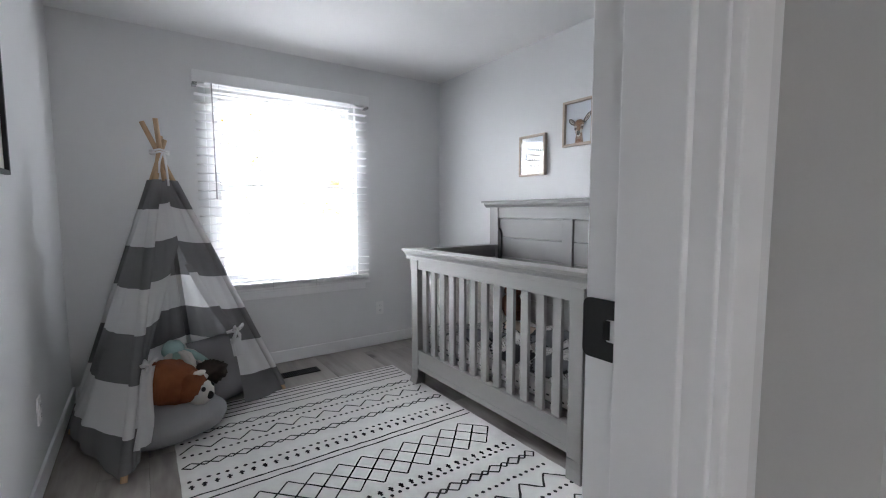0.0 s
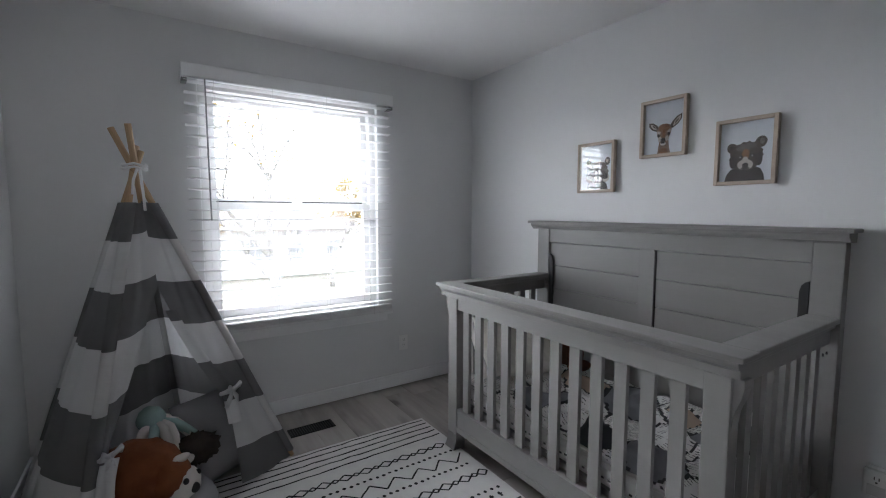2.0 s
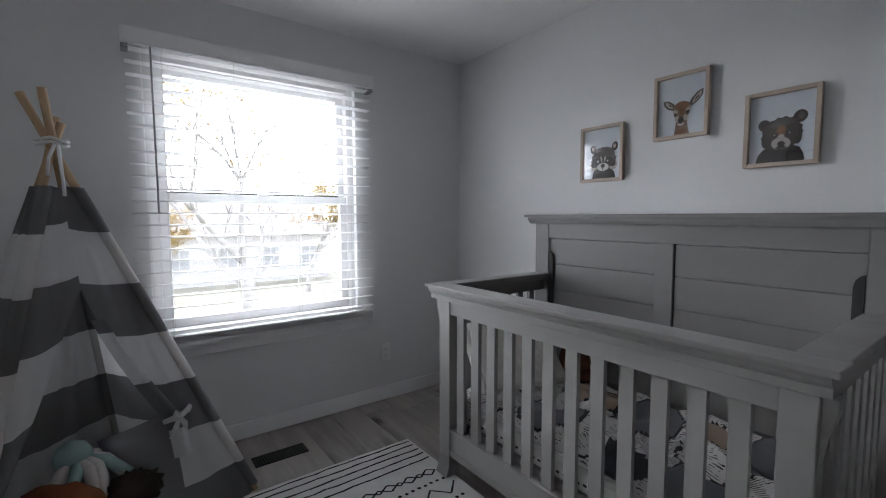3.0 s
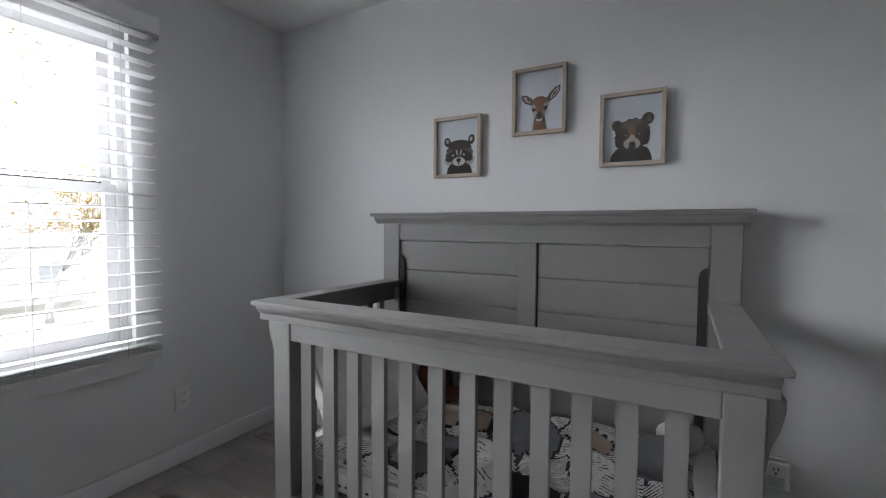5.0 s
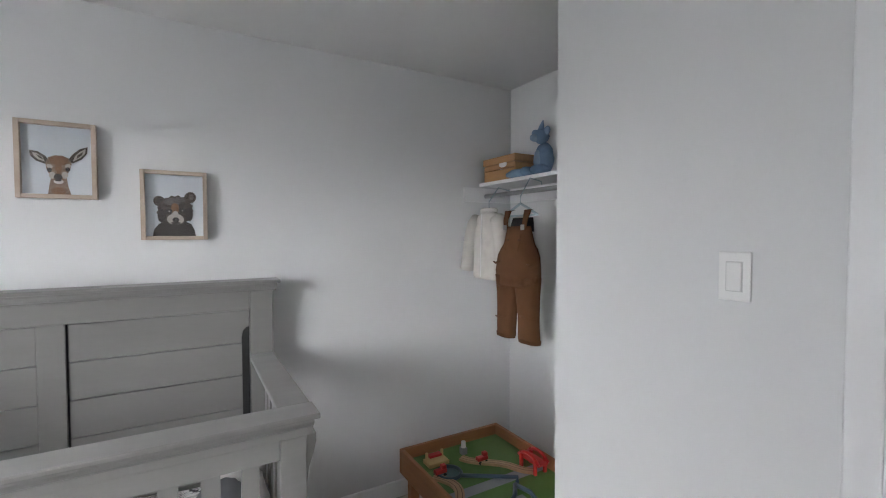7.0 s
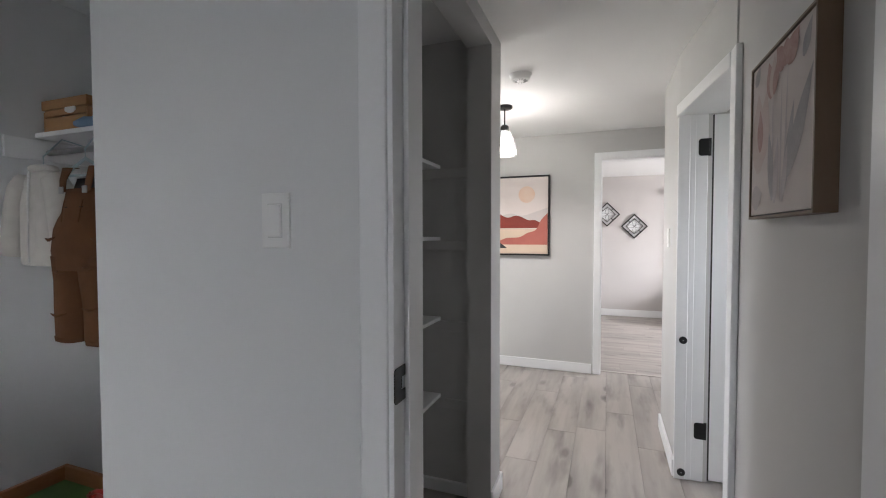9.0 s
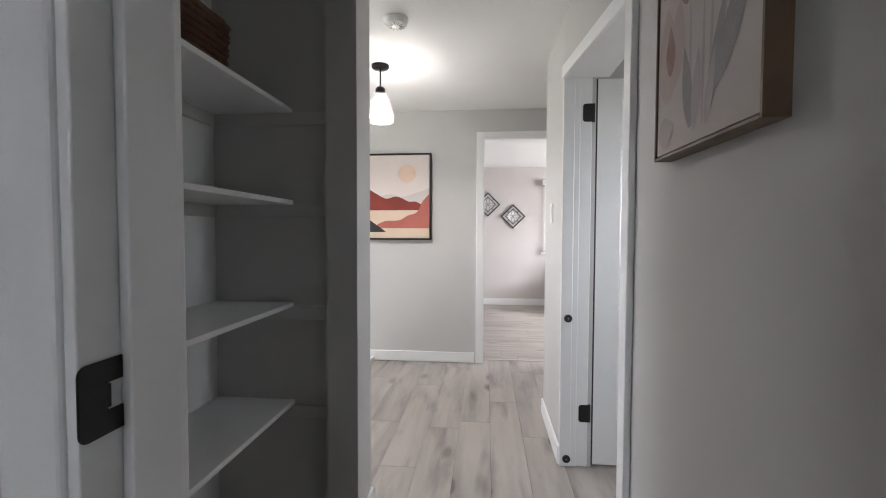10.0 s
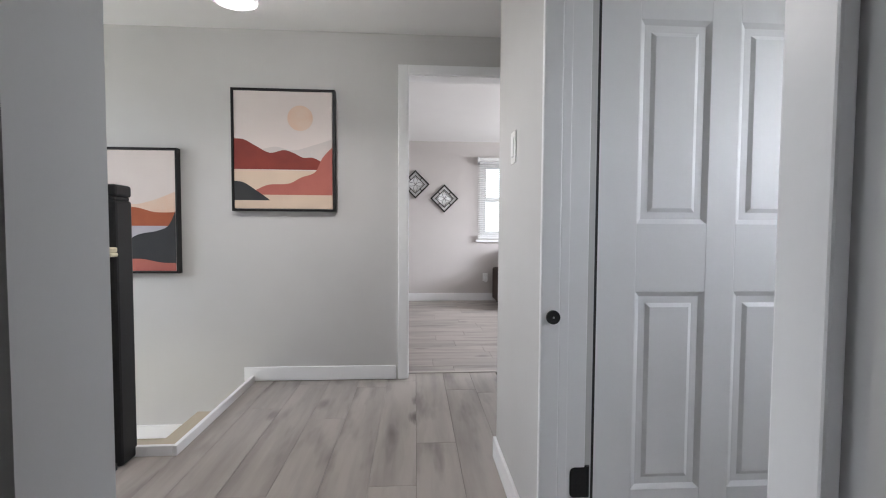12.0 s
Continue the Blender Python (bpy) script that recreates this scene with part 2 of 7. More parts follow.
def part(name, bm, mat, parent, label="", bevel=0.0, smooth=False):
    """One mesh under a thing or a part; the shape is given in world places."""
    home = HOME[parent]
    bmesh.ops.translate(bm, verts=bm.verts, vec=-home)
    ob = new(name, mesh_of(bm, name, mat, smooth))
    ob.parent = parent
    HOME[ob] = home
    if label:
        ob["label"] = label
    return bevelled(ob, bevel)


def solid(name, bm, mat, label, category, bevel=0.0, smooth=False, kind="", base=None, group=""):
    """A thing of one mesh."""
    if base is not None:
        bmesh.ops.translate(bm, verts=bm.verts, vec=-Vector(base))
    ob = new(name, mesh_of(bm, name, mat, smooth))
    if base is not None:
        ob.location = base
    HOME[ob] = Vector(base or (0, 0, 0))
    tagged(ob, label, category, group, kind)
    return bevelled(ob, bevel)


def structure(name, bm, mat, label, category, bevel=0.0):
    return solid(name, bm, mat, label, category, bevel, kind="structure")

# ---- the large structure ----
ZB, ZH, ZL = 2.38, 2.31, 2.28   # ceilings: bedroom, hall, far room
WX0, WX1, WZ0, WZ1 = 0.315, 1.435, 0.625, 2.08   # bedroom window opening

structure("wall_north", boxes((-0.61, WX0, 3.70, 3.86, -0.1, ZB), (WX1, 2.40, 3.70, 3.86, -0.1, ZB), (WX0, WX1, 3.70, 3.86, -0.1, WZ0), (WX0, WX1, 3.70, 3.86, WZ1, ZB)), WALL, "pale grey painted bedroom wall with a window", "wall")
structure("wall_east", boxes((2.28, 2.40, -0.25, 3.70, -0.1, ZB)), WALL, "pale grey painted bedroom wall behind the crib", "wall")
structure("wall_west", boxes((-0.61, -0.49, 0.53, 3.70, -0.1, ZB)), WALL, "pale grey painted bedroom side wall", "wall")
structure("wall_south", boxes((0.36, 1.207, 0.40, 0.53, -0.1, ZB), (-0.61, -0.435, 0.40, 0.53, -0.1, ZB), (-0.435, 0.36, 0.40, 0.53, 2.065, ZB)), WALL, "pale grey painted wall with the bedroom doorway", "wall")
structure("wall_alcove_side", boxes((1.10, 1.207, -0.93, 0.40, -0.1, ZB)), WALL, "pale grey painted side wall of the closet alcove", "wall")
structure("wall_alcove_back", boxes((1.207, 2.40, -0.25, -0.13, -0.1, ZB)), WALL, "pale grey painted back wall of the closet alcove", "wall")
structure("ceiling_bedroom", boxes((-0.61, 2.40, -0.25, 3.86, ZB, ZB + 0.12)), CEIL, "white painted bedroom ceiling", "ceiling")

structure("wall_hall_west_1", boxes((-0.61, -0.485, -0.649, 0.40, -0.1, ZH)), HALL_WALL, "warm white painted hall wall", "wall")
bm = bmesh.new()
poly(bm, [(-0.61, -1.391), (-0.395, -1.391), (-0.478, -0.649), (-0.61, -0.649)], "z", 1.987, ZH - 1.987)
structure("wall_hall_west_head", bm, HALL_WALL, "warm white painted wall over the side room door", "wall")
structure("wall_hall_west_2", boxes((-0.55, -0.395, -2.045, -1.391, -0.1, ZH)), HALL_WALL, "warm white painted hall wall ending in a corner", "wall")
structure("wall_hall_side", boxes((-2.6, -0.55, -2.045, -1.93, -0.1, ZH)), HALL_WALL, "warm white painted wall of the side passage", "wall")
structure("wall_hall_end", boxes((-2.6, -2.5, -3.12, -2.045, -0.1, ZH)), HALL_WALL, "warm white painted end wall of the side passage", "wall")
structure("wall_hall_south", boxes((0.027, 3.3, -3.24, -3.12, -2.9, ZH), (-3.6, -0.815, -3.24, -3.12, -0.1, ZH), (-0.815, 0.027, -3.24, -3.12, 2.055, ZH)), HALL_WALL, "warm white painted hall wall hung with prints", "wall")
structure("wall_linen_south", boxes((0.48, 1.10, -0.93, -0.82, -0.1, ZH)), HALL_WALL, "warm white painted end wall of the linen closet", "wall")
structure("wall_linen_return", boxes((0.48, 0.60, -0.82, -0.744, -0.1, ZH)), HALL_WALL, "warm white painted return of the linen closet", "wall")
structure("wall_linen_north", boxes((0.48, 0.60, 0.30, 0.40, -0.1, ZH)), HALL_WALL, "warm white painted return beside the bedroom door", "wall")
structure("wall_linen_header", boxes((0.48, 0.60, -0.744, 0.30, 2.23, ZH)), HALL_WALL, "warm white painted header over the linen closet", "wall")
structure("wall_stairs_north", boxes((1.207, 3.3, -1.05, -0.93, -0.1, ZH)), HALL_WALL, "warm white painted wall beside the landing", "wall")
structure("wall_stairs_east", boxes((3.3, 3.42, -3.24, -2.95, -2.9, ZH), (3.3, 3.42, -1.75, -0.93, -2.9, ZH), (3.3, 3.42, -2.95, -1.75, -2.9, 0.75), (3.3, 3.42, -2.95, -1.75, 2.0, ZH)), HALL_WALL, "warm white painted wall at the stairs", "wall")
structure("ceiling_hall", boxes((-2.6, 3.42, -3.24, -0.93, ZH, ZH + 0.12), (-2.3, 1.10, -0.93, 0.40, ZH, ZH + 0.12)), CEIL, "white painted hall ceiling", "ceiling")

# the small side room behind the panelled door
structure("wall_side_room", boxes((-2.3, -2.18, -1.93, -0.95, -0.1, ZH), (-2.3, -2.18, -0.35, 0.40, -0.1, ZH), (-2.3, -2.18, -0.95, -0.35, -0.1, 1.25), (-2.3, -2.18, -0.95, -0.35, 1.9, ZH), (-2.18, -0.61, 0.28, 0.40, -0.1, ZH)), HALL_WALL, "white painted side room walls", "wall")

# the far room beyond the hall
structure("wall_far_south", boxes((-0.96, 1.2, -6.55, -6.42, -0.1, ZL), (-3.6, -2.0, -6.55, -6.42, -0.1, ZL), (-2.0, -0.96, -6.55, -6.42, -0.1, 0.90), (-2.0, -0.96, -6.55, -6.42, 2.0, ZL)), LIV_WALL, "beige grey painted wall of the far room with a window", "wall")
# the gap in the west side is an added, unseen opening for a fill lamp
structure("wall_far_sides", boxes((1.2, 1.32, -6.55, -3.24, -0.1, ZL), (-3.72, -3.6, -6.55, -5.7, -0.1, ZL), (-3.72, -3.6, -4.1, -3.12, -0.1, ZL), (-3.72, -3.6, -5.7, -4.1, -0.1, 0.9), (-3.72, -3.6, -5.7, -4.1, 2.0, ZL)), LIV_WALL, "beige grey painted side walls of the far room", "wall")
structure("ceiling_far_room", boxes((-3.72, 1.32, -6.55, -3.24, ZL, ZL + 0.12)), CEIL, "white painted far room ceiling", "ceiling")
structure("wall_far_lining", boxes((0.03, 1.2, -3.252, -3.242, -0.1, ZL), (-3.6, -0.82, -3.252, -3.242, -0.1, ZL)), LIV_WALL, "beige grey painted lining of the far room", "wall")

# ---- skirting ----


def skirting(name, *rows):
    bm = boxes(*rows)
    return structure(name, bm, TRIM, "white painted skirting board", "baseboard", 0.004)


BH, BT = 0.098, 0.014
skirting("baseboard_north", (-0.476, 2.266, 3.70 - BT, 3.70, 0.004, BH))
skirting("baseboard_east", (2.28 - BT, 2.28, -0.116, 3.70, 0.004, BH))
skirting("baseboard_west", (-0.49, -0.49 + BT, 0.62, 3.70, 0.004, BH))
skirting("baseboard_south", (0.415, 1.207, 0.53, 0.53 + BT, 0.004, BH))
skirting("baseboard_alcove", (1.207, 1.207 + BT, -0.13, 0.53, 0.004, BH), (1.207 + BT, 2.266, -0.13, -0.13 + BT, 0.004, BH))
skirting("baseboard_hall_west", (-0.485, -0.485 + BT, -0.586, 0.36, 0.004, BH))
skirting("baseboard_hall_corner", (-0.395, -0.395 + BT, -2.045 - BT, -1.392, 0.004, BH), (-2.5, -0.395, -2.045 - BT, -2.045, 0.004, BH))
skirting("baseboard_hall_south", (0.095, 1.10, -3.12, -3.12 + BT, 0.004, BH))
skirting("baseboard_linen", (0.48 - BT, 0.48, -0.93 - BT, -0.744, 0.004, BH), (0.48 - BT, 1.3, -0.93 - BT, -0.93, 0.004, BH), (0.60, 1.10, -0.82, -0.82 + BT, 0.004, 0.07), (1.10 - BT, 1.10, -0.80, 0.40, 0.004, 0.07))
skirting("baseboard_far_room", (-3.6, 1.2, -6.42, -6.42 + BT, 0.004, 0.115))

# ---- door frames ----


# bedroom doorway: jamb lining, stops, casing on both faces
bm = boxes((0.345, 0.36, 0.395, 0.535, 0.004, 2.065), (-0.435, -0.42, 0.395, 0.535, 0.004, 2.065), (-0.42, 0.345, 0.395, 0.535, 2.05, 2.065))
box(bm, 0.333, 0.345, 0.42, 0.49, 0.004, 2.05)
box(bm, -0.42, -0.408, 0.42, 0.49, 0.004, 2.05)
box(bm, -0.408, 0.333, 0.42, 0.49, 2.038, 2.05)
structure("door_frame_bedroom", bm, TRIM, "white painted door lining with a stop", "door frame", 0.002)
bm = boxes((0.356, 0.416, 0.53, 0.542, 0.004, 2.12), (-0.486, -0.427, 0.53, 0.542, 0.004, 2.12), (-0.427, 0.356, 0.53, 0.542, 2.058, 2.12),
           (0.352, 0.412, 0.383, 0.40, 0.004, 2.12), (-0.483, -0.427, 0.383, 0.40, 0.004, 2.12), (-0.427, 0.352, 0.383, 0.40, 2.058, 2.12))
structure("trim_bedroom_door", bm, TRIM, "white painted flat door casing", "trim", 0.004)

# side room doorway
bm = boxes((-0.529, -0.445, -1.391, -1.382, 0.004, 1.987), (-0.61, -0.47, -0.664, -0.649, 0.004, 1.987))
box(bm, -0.472, -0.4452, -1.382, -1.377, 0.004, 1.972)
poly(bm, [(-0.61, -1.382), (-0.397, -1.382), (-0.477, -0.664), (-0.61, -0.664)], "z", 1.972, 0.0148)
structure("door_frame_side_room", bm, TRIM, "white painted door lining", "door frame", 0.002)
bm = boxes((-0.445, -0.389, -1.391, -1.372, 0.004, 2.027), (-0.485, -0.462, -0.658, -0.587, 0.004, 2.027))
poly(bm, [(-0.3945, -1.372), (-0.376, -1.372), (-0.459, -0.658), (-0.4775, -0.658)], "z", 1.967, 0.06)
structure("trim_side_room_door", bm, TRIM, "white painted flat door casing", "trim", 0.004)

# far room doorway
bm = boxes((0.012, 0.027, -3.245, -3.115, 0.004, 2.055), (-0.815, -0.80, -3.245, -3.115, 0.004, 2.055), (-0.80, 0.012, -3.245, -3.115, 2.04, 2.055))
structure("door_frame_far_room", bm, TRIM, "white painted opening lining", "door frame", 0.002)
bm = boxes((0.018, 0.082, -3.12, -3.102, 0.004, 2.108), (-0.87, -0.806, -3.12, -3.102, 0.004, 2.108), (-0.806, 0.018, -3.12, -3.102, 2.046, 2.108))
structure("trim_far_room_door", bm, TRIM, "white painted flat opening casing", "trim", 0.004)

# stairwell: a drop beside the hall floor, lined with white boards
structure("stair_landing", boxes((1.06, 3.3, -3.12, -2.17, -0.47, -0.375)), PLY, "bare plywood stair landing", "stairs")
structure("stair_well_lining", boxes((1.03, 1.05, -3.10, -2.15, -0.40, 0.045), (1.05, 1.30, -2.17, -2.15, -0.40, 0.045)), TRIM, "white boards round the stairwell edge", "trim", 0.003)
structure("stair_riser_board", boxes((1.05, 1.075, -3.10, -2.17, -0.375, 0.012), (1.075, 1.165, -2.62, -2.17, -0.03, 0.006)), PLY, "bare plywood edge of the stairwell", "trim")
skirting("baseboard_stairs", (1.076, 3.3, -3.12, -3.12 + BT, -0.37, -0.28))


# daylight lamps in unseen window openings; the far room's side window is made up
lamp_at("side_room_daylight", "AREA", (-2.24, -0.65, 1.575), SIDE, (0.94, 0.97, 1.0), 0.58, (0.0, -0.75, 1.2), 0.62)
lamp_at("stair_daylight", "AREA", (3.36, -2.35, 1.375), STAIR, (1.0, 0.98, 0.96), 1.15, (0.0, -2.35, 1.0), 1.2)
lamp_at("far_room_fill", "AREA", (-3.61, -4.9, 1.45), FAR, (1.0, 0.97, 0.94), 1.5, (0.0, -4.9, 1.0), 1.05)

# ---- bedroom window ----


def sash(parent, x0, x1, z0, z1, y, w):
    s = part("sash", boxes((x0, x0 + w, y, y + 0.035, z0, z1), (x1 - w, x1, y, y + 0.035, z0, z1), (x0 + w, x1 - w, y, y + 0.035, z0, z0 + w), (x0 + w, x1 - w, y, y + 0.035, z1 - w, z1)), VINYL, parent, bevel=0.003)
    g = part("pane", boxes((x0 + w - 0.004, x1 - w + 0.004, y + 0.014, y + 0.020, z0 + w - 0.004, z1 - w + 0.004)), DIMMING_GLASS, s)
    g.visible_shadow = False
    return s


def hung_window(name, label, x0, x1, z0, z1, y, depth):
    w = thing(name, label, "window", (0.5 * (x0 + x1), y, z0))
    w["kind"] = "structure"
    f = 0.05
    part("window_frame", boxes((x0, x0 + f, y, y + depth, z0, z1), (x1 - f, x1, y, y + depth, z0, z1), (x0 + f, x1 - f, y, y + depth, z0, z0 + f), (x0 + f, x1 - f, y, y + depth, z1 - f, z1)), VINYL, w, bevel=0.003)
    mid = 0.5 * (z0 + z1) + 0.008
    sash(w, x0 + f, x1 - f, mid - 0.02, z1 - f, y + 0.055, 0.045)
    low = sash(w, x0 + f, x1 - f, z0 + f, mid + 0.02, y + 0.012, 0.045)
    part("latch", boxes((0.5 * (x0 + x1) - 0.03, 0.5 * (x0 + x1) + 0.03, y + 0.0, y + 0.03, mid + 0.021, mid + 0.035)), VINYL, w, bevel=0.003)
    # dark strip laid in for the shade between the two sashes
    part("shadow_gap", boxes((x0 + f + 0.04, x1 - f - 0.04, y + 0.048, y + 0.054, mid + 0.0205, mid + 0.030)), GAP_SHADE, w)
    return w


win = hung_window("window_1", "white vinyl double-hung bedroom window", WX0, WX1, WZ0, WZ1, 3.735, 0.10)
part("window_sill", boxes((0.225, 1.525, 3.655, 3.735, 0.578, 0.600), (0.255, 1.495, 3.685, 3.70, 0.526, 0.578)), TRIM, win, bevel=0.004)
part("window_reveal", boxes((WX0, WX0 + 0.006, 3.70, 3.735, WZ0, WZ1), (WX1 - 0.006, WX1, 3.70, 3.735, WZ0, WZ1), (WX0 + 0.006, WX1 - 0.006, 3.70, 3.735, WZ1 - 0.006, WZ1)), TRIM, win)


def blind(name, label, x0, x1, z0, z1, y, gap, wide, tilt, valance=True):
    b = thing(name, label, "window blind", (0.5 * (x0 + x1), y, z0))
    if valance:
        part("valance", boxes((x0 - 0.006, x1 + 0.006, y - 0.042, y - 0.030, z1 - 0.005, z1 + 0.072), (x0 - 0.006, x0 + 0.006, y - 0.030, y + 0.045, z1 - 0.005, z1 + 0.072), (x1 - 0.006, x1 + 0.006, y - 0.030, y + 0.045, z1 - 0.005, z1 + 0.072)), TRIM, b, bevel=0.004)
        part("headrail", boxes((x0 + 0.008, x1 - 0.008, y - 0.025, y + 0.028, z1 + 0.012, z1 + 0.060)), VINYL, b)
        for x in (x0 - 0.006, x1 - 0.022):
            part("bracket", boxes((x, x + 0.028, y - 0.028, y + 0.045, z1 - 0.026, z1 - 0.006)), PLASTIC_GREY, b, bevel=0.002)
    first = None
    z = z1 - 0.02
    while z > z0 + 0.05:
        if first is None:
            bm = bmesh.new()
            rows = []
            for k in range(5):
                s = (k / 4 - 0.5) * wide
                zz = 0.004 * (1 - (2 * s / wide) ** 2) + s * math.tan(radians(tilt))
                rows.append([bm.verts.new((x, s, zz + d)) for x in (x0 + 0.006, x1 - 0.006) for d in (0, 0.003)])
            for a, c in zip(rows, rows[1:]):
                for i, j in ((0, 2), (3, 1), (2, 3), (1, 0)):
                    bm.faces.new((a[i], a[j], c[j], c[i]))
            for r in (rows[0], rows[-1]):
                bm.faces.new((r[0], r[1], r[3], r[2]))
            first = mesh_of(bm, "slat", SLAT)
        ob = new("slat", first)
        ob.parent = b
        ob.location = Vector((0, y, z)) - HOME[b]
        ob.location.x = -HOME[b].x
        z -= gap
    part("bottom_rail", boxes((x0 + 0.006, x1 - 0.006, y - wide * 0.5, y + wide * 0.5, z0, z0 + 0.022)), SLAT, b, bevel=0.005)
    part("stacked_slats", boxes(*[(x0 + 0.006, x1 - 0.006, y - wide * 0.5, y + wide * 0.5, z0 + 0.025 + i * 0.008, z0 + 0.029 + i * 0.008) for i in range(4)]), SLAT, b)
    for f in (0.12, 0.37, 0.63, 0.88):
        x = x0 + f * (x1 - x0)
        bm = bmesh.new()
        for d in (-0.5, 0.5):
            bar(bm, (x, y + d * wide, z0), (x, y + d * wide, z1), 0.0009, sides=4)
        part("ladder_cord", bm, CORD, b)
    return b


PLASTIC_GREY = material("grey_plastic", (0.30, 0.30, 0.30), 0.4, bump=0.02)
CORD = material("blind_cord", (0.55, 0.55, 0.54), 0.8)
SLAT = material("white_slat", (0.78, 0.78, 0.78), 0.42, other=(0.75, 0.75, 0.75), scale=9, bump=0.03)
bl = blind("window_blind", "white slatted blind with open slats before the bedroom window", 0.245, 1.510, 0.602, 2.06, 3.648, 0.059, 0.058, -4)
bm = bmesh.new()
bar(bm, (0.357, 3.608, 1.275), (0.352, 3.612, 2.06), 0.0045, 0.004, 6)
part("tilt_wand", bm, PLASTIC_GREY, bl, "thin grey tilt wand")

# ---- crib ----
STICKER = material("white_sticker", (0.66, 0.66, 0.65), 0.6, bump=0)


def crib():
    c = thing("crib", "grey wooden baby crib with a tall panelled headboard", "crib", (1.83, 2.09, 0))
    # headboard
    hx0, hx1 = 2.205, 2.255
    for y0, y1 in ((1.322, 1.420), (2.772, 2.868)):
        part("headboard_post", boxes((hx0 - 0.006, hx1, y0, y1, 0.0, 1.215)), CRIB, c, bevel=0.004)
    part("top_rail", boxes((hx0 - 0.002, hx1, 1.420, 2.772, 1.133, 1.215)), CRIB, c, bevel=0.003)
    part("headboard_crown", boxes((2.155, 2.268, 1.293, 2.924, 1.252, 1.268)), CRIB, c, bevel=0.004)
    bm = bmesh.new()
    poly(bm, [(2.168, 1.252), (2.168, 1.243), (2.174, 1.233), (2.184, 1.224), (2.190, 1.221), (2.190, 1.2155), (2.258, 1.2155), (2.262, 1.252)], "y", 1.308, 1.598)
    part("crown_moulding", bm, CRIB, c, bevel=0.001)
    part("centre_stile", boxes((hx0 + 0.003, hx1, 2.062, 2.145, 0.30, 1.133)), CRIB, c, bevel=0.002)
    for y0, y1 in ((1.420, 2.055), (2.145, 2.772)):
        for k in range(6):
            z1 = 1.130 - k * 0.1475
            part("panel_board", boxes((hx0 + 0.012, hx1 - 0.008, y0 + 0.002, y1, max(0.28, z1 - 0.1445), z1)), CRIB, c, bevel=0.002)
    part("panel_gap", boxes((hx0 + 0.016, hx1 - 0.010, 2.0545, 2.0625, 0.30, 1.13)), GAP_SHADE, c)
    part("headboard_base_rail", boxes((hx0, hx1, 1.420, 2.772, 0.14, 0.30)), CRIB, c, bevel=0.003)
    # dark curved plates standing for the shaded slots where the sides meet the headboard
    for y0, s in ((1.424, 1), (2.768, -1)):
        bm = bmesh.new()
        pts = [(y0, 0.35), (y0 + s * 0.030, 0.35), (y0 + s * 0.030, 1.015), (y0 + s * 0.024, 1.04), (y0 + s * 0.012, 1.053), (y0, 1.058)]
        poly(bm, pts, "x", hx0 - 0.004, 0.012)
        part("side_slot_shade", bm, GAP_SHADE, c)
    # front
    for y0, y1, s in ((1.352, 1.428, 1), (2.690, 2.770, -1)):
        bm = boxes((1.415, 1.475, y0, y1, 0.10, 0.862))
        part("front_post", bm, CRIB, c, bevel=0.004)
        # flared foot
        bm = bmesh.new()
        a = [(1.415, y0), (1.475, y0), (1.475, y1), (1.415, y1)]
        rings = []
        for z, g in ((0.10, 0.0), (0.06, 0.002), (0.03, 0.008), (0.0, 0.016)):
            rings.append([bm.verts.new((x - (g if x < 1.44 else -0.0), y + (-g if y == y0 else g) * (1 if (y == y0) == (s == 1) else -0.6), z)) for x, y in a])
        for p, q in zip(rings, rings[1:]):
            for i in range(4):
                bm.faces.new((p[i], p[(i + 1) % 4], q[(i + 1) % 4], q[i]))
        bm.faces.new(rings[-1])
        part("foot", bm, CRIB, c, bevel=0.002)
        # curved bracket under the crown, outside of the post
        bm = bmesh.new()
        out = y0 if s == 1 else y1
        pts = [(out, 0.70), (out, 0.862), (out - s * 0.030, 0.862), (out - s * 0.030, 0.835), (out - s * 0.022, 0.80), (out - s * 0.008, 0.76)]
        poly(bm, pts, "x", 1.422, 0.045)
        part("corner_bracket", bm, CRIB, c, bevel=0.002)
    part("front_rail", boxes((1.420, 1.462, 1.428, 2.690, 0.800, 0.862)), CRIB, c, bevel=0.003)
    part("front_crown", boxes((1.388, 1.500, 1.316, 2.855, 0.915, 0.932)), CRIB, c, bevel=0.004)
    bm = bmesh.new()
    poly(bm, [(1.400, 0.915), (1.400, 0.906), (1.404, 0.897), (1.411, 0.889), (1.416, 0.886), (1.416, 0.862), (1.480, 0.862), (1.480, 0.886), (1.490, 0.898), (1.490, 0.915)], "y", 1.332, 1.508)
    part("crown_moulding", bm, CRIB, c, bevel=0.001)
    part("front_bottom_rail", boxes((1.420, 1.462, 1.428, 2.690, 0.115, 0.240), (1.416, 1.420, 1.428, 2.690, 0.125, 0.150), (1.416, 1.464, 1.428, 2.690, 0.2404, 0.250)), CRIB, c, bevel=0.003)
    slat = mesh_of(boxes((-0.0095, 0.0095, -0.024, 0.024, 0.245, 0.81)), "slat", CRIB)
    for k in range(12):
        ob = new("slat", slat)
        ob.parent = c
        ob.location = Vector((1.441, 2.629 - k * 0.1018, 0)) - HOME[c]
    # sides
    turned = mesh_of(boxes((-0.020, 0.020, -0.009, 0.009, 0.245, 0.84)), "slat", CRIB)
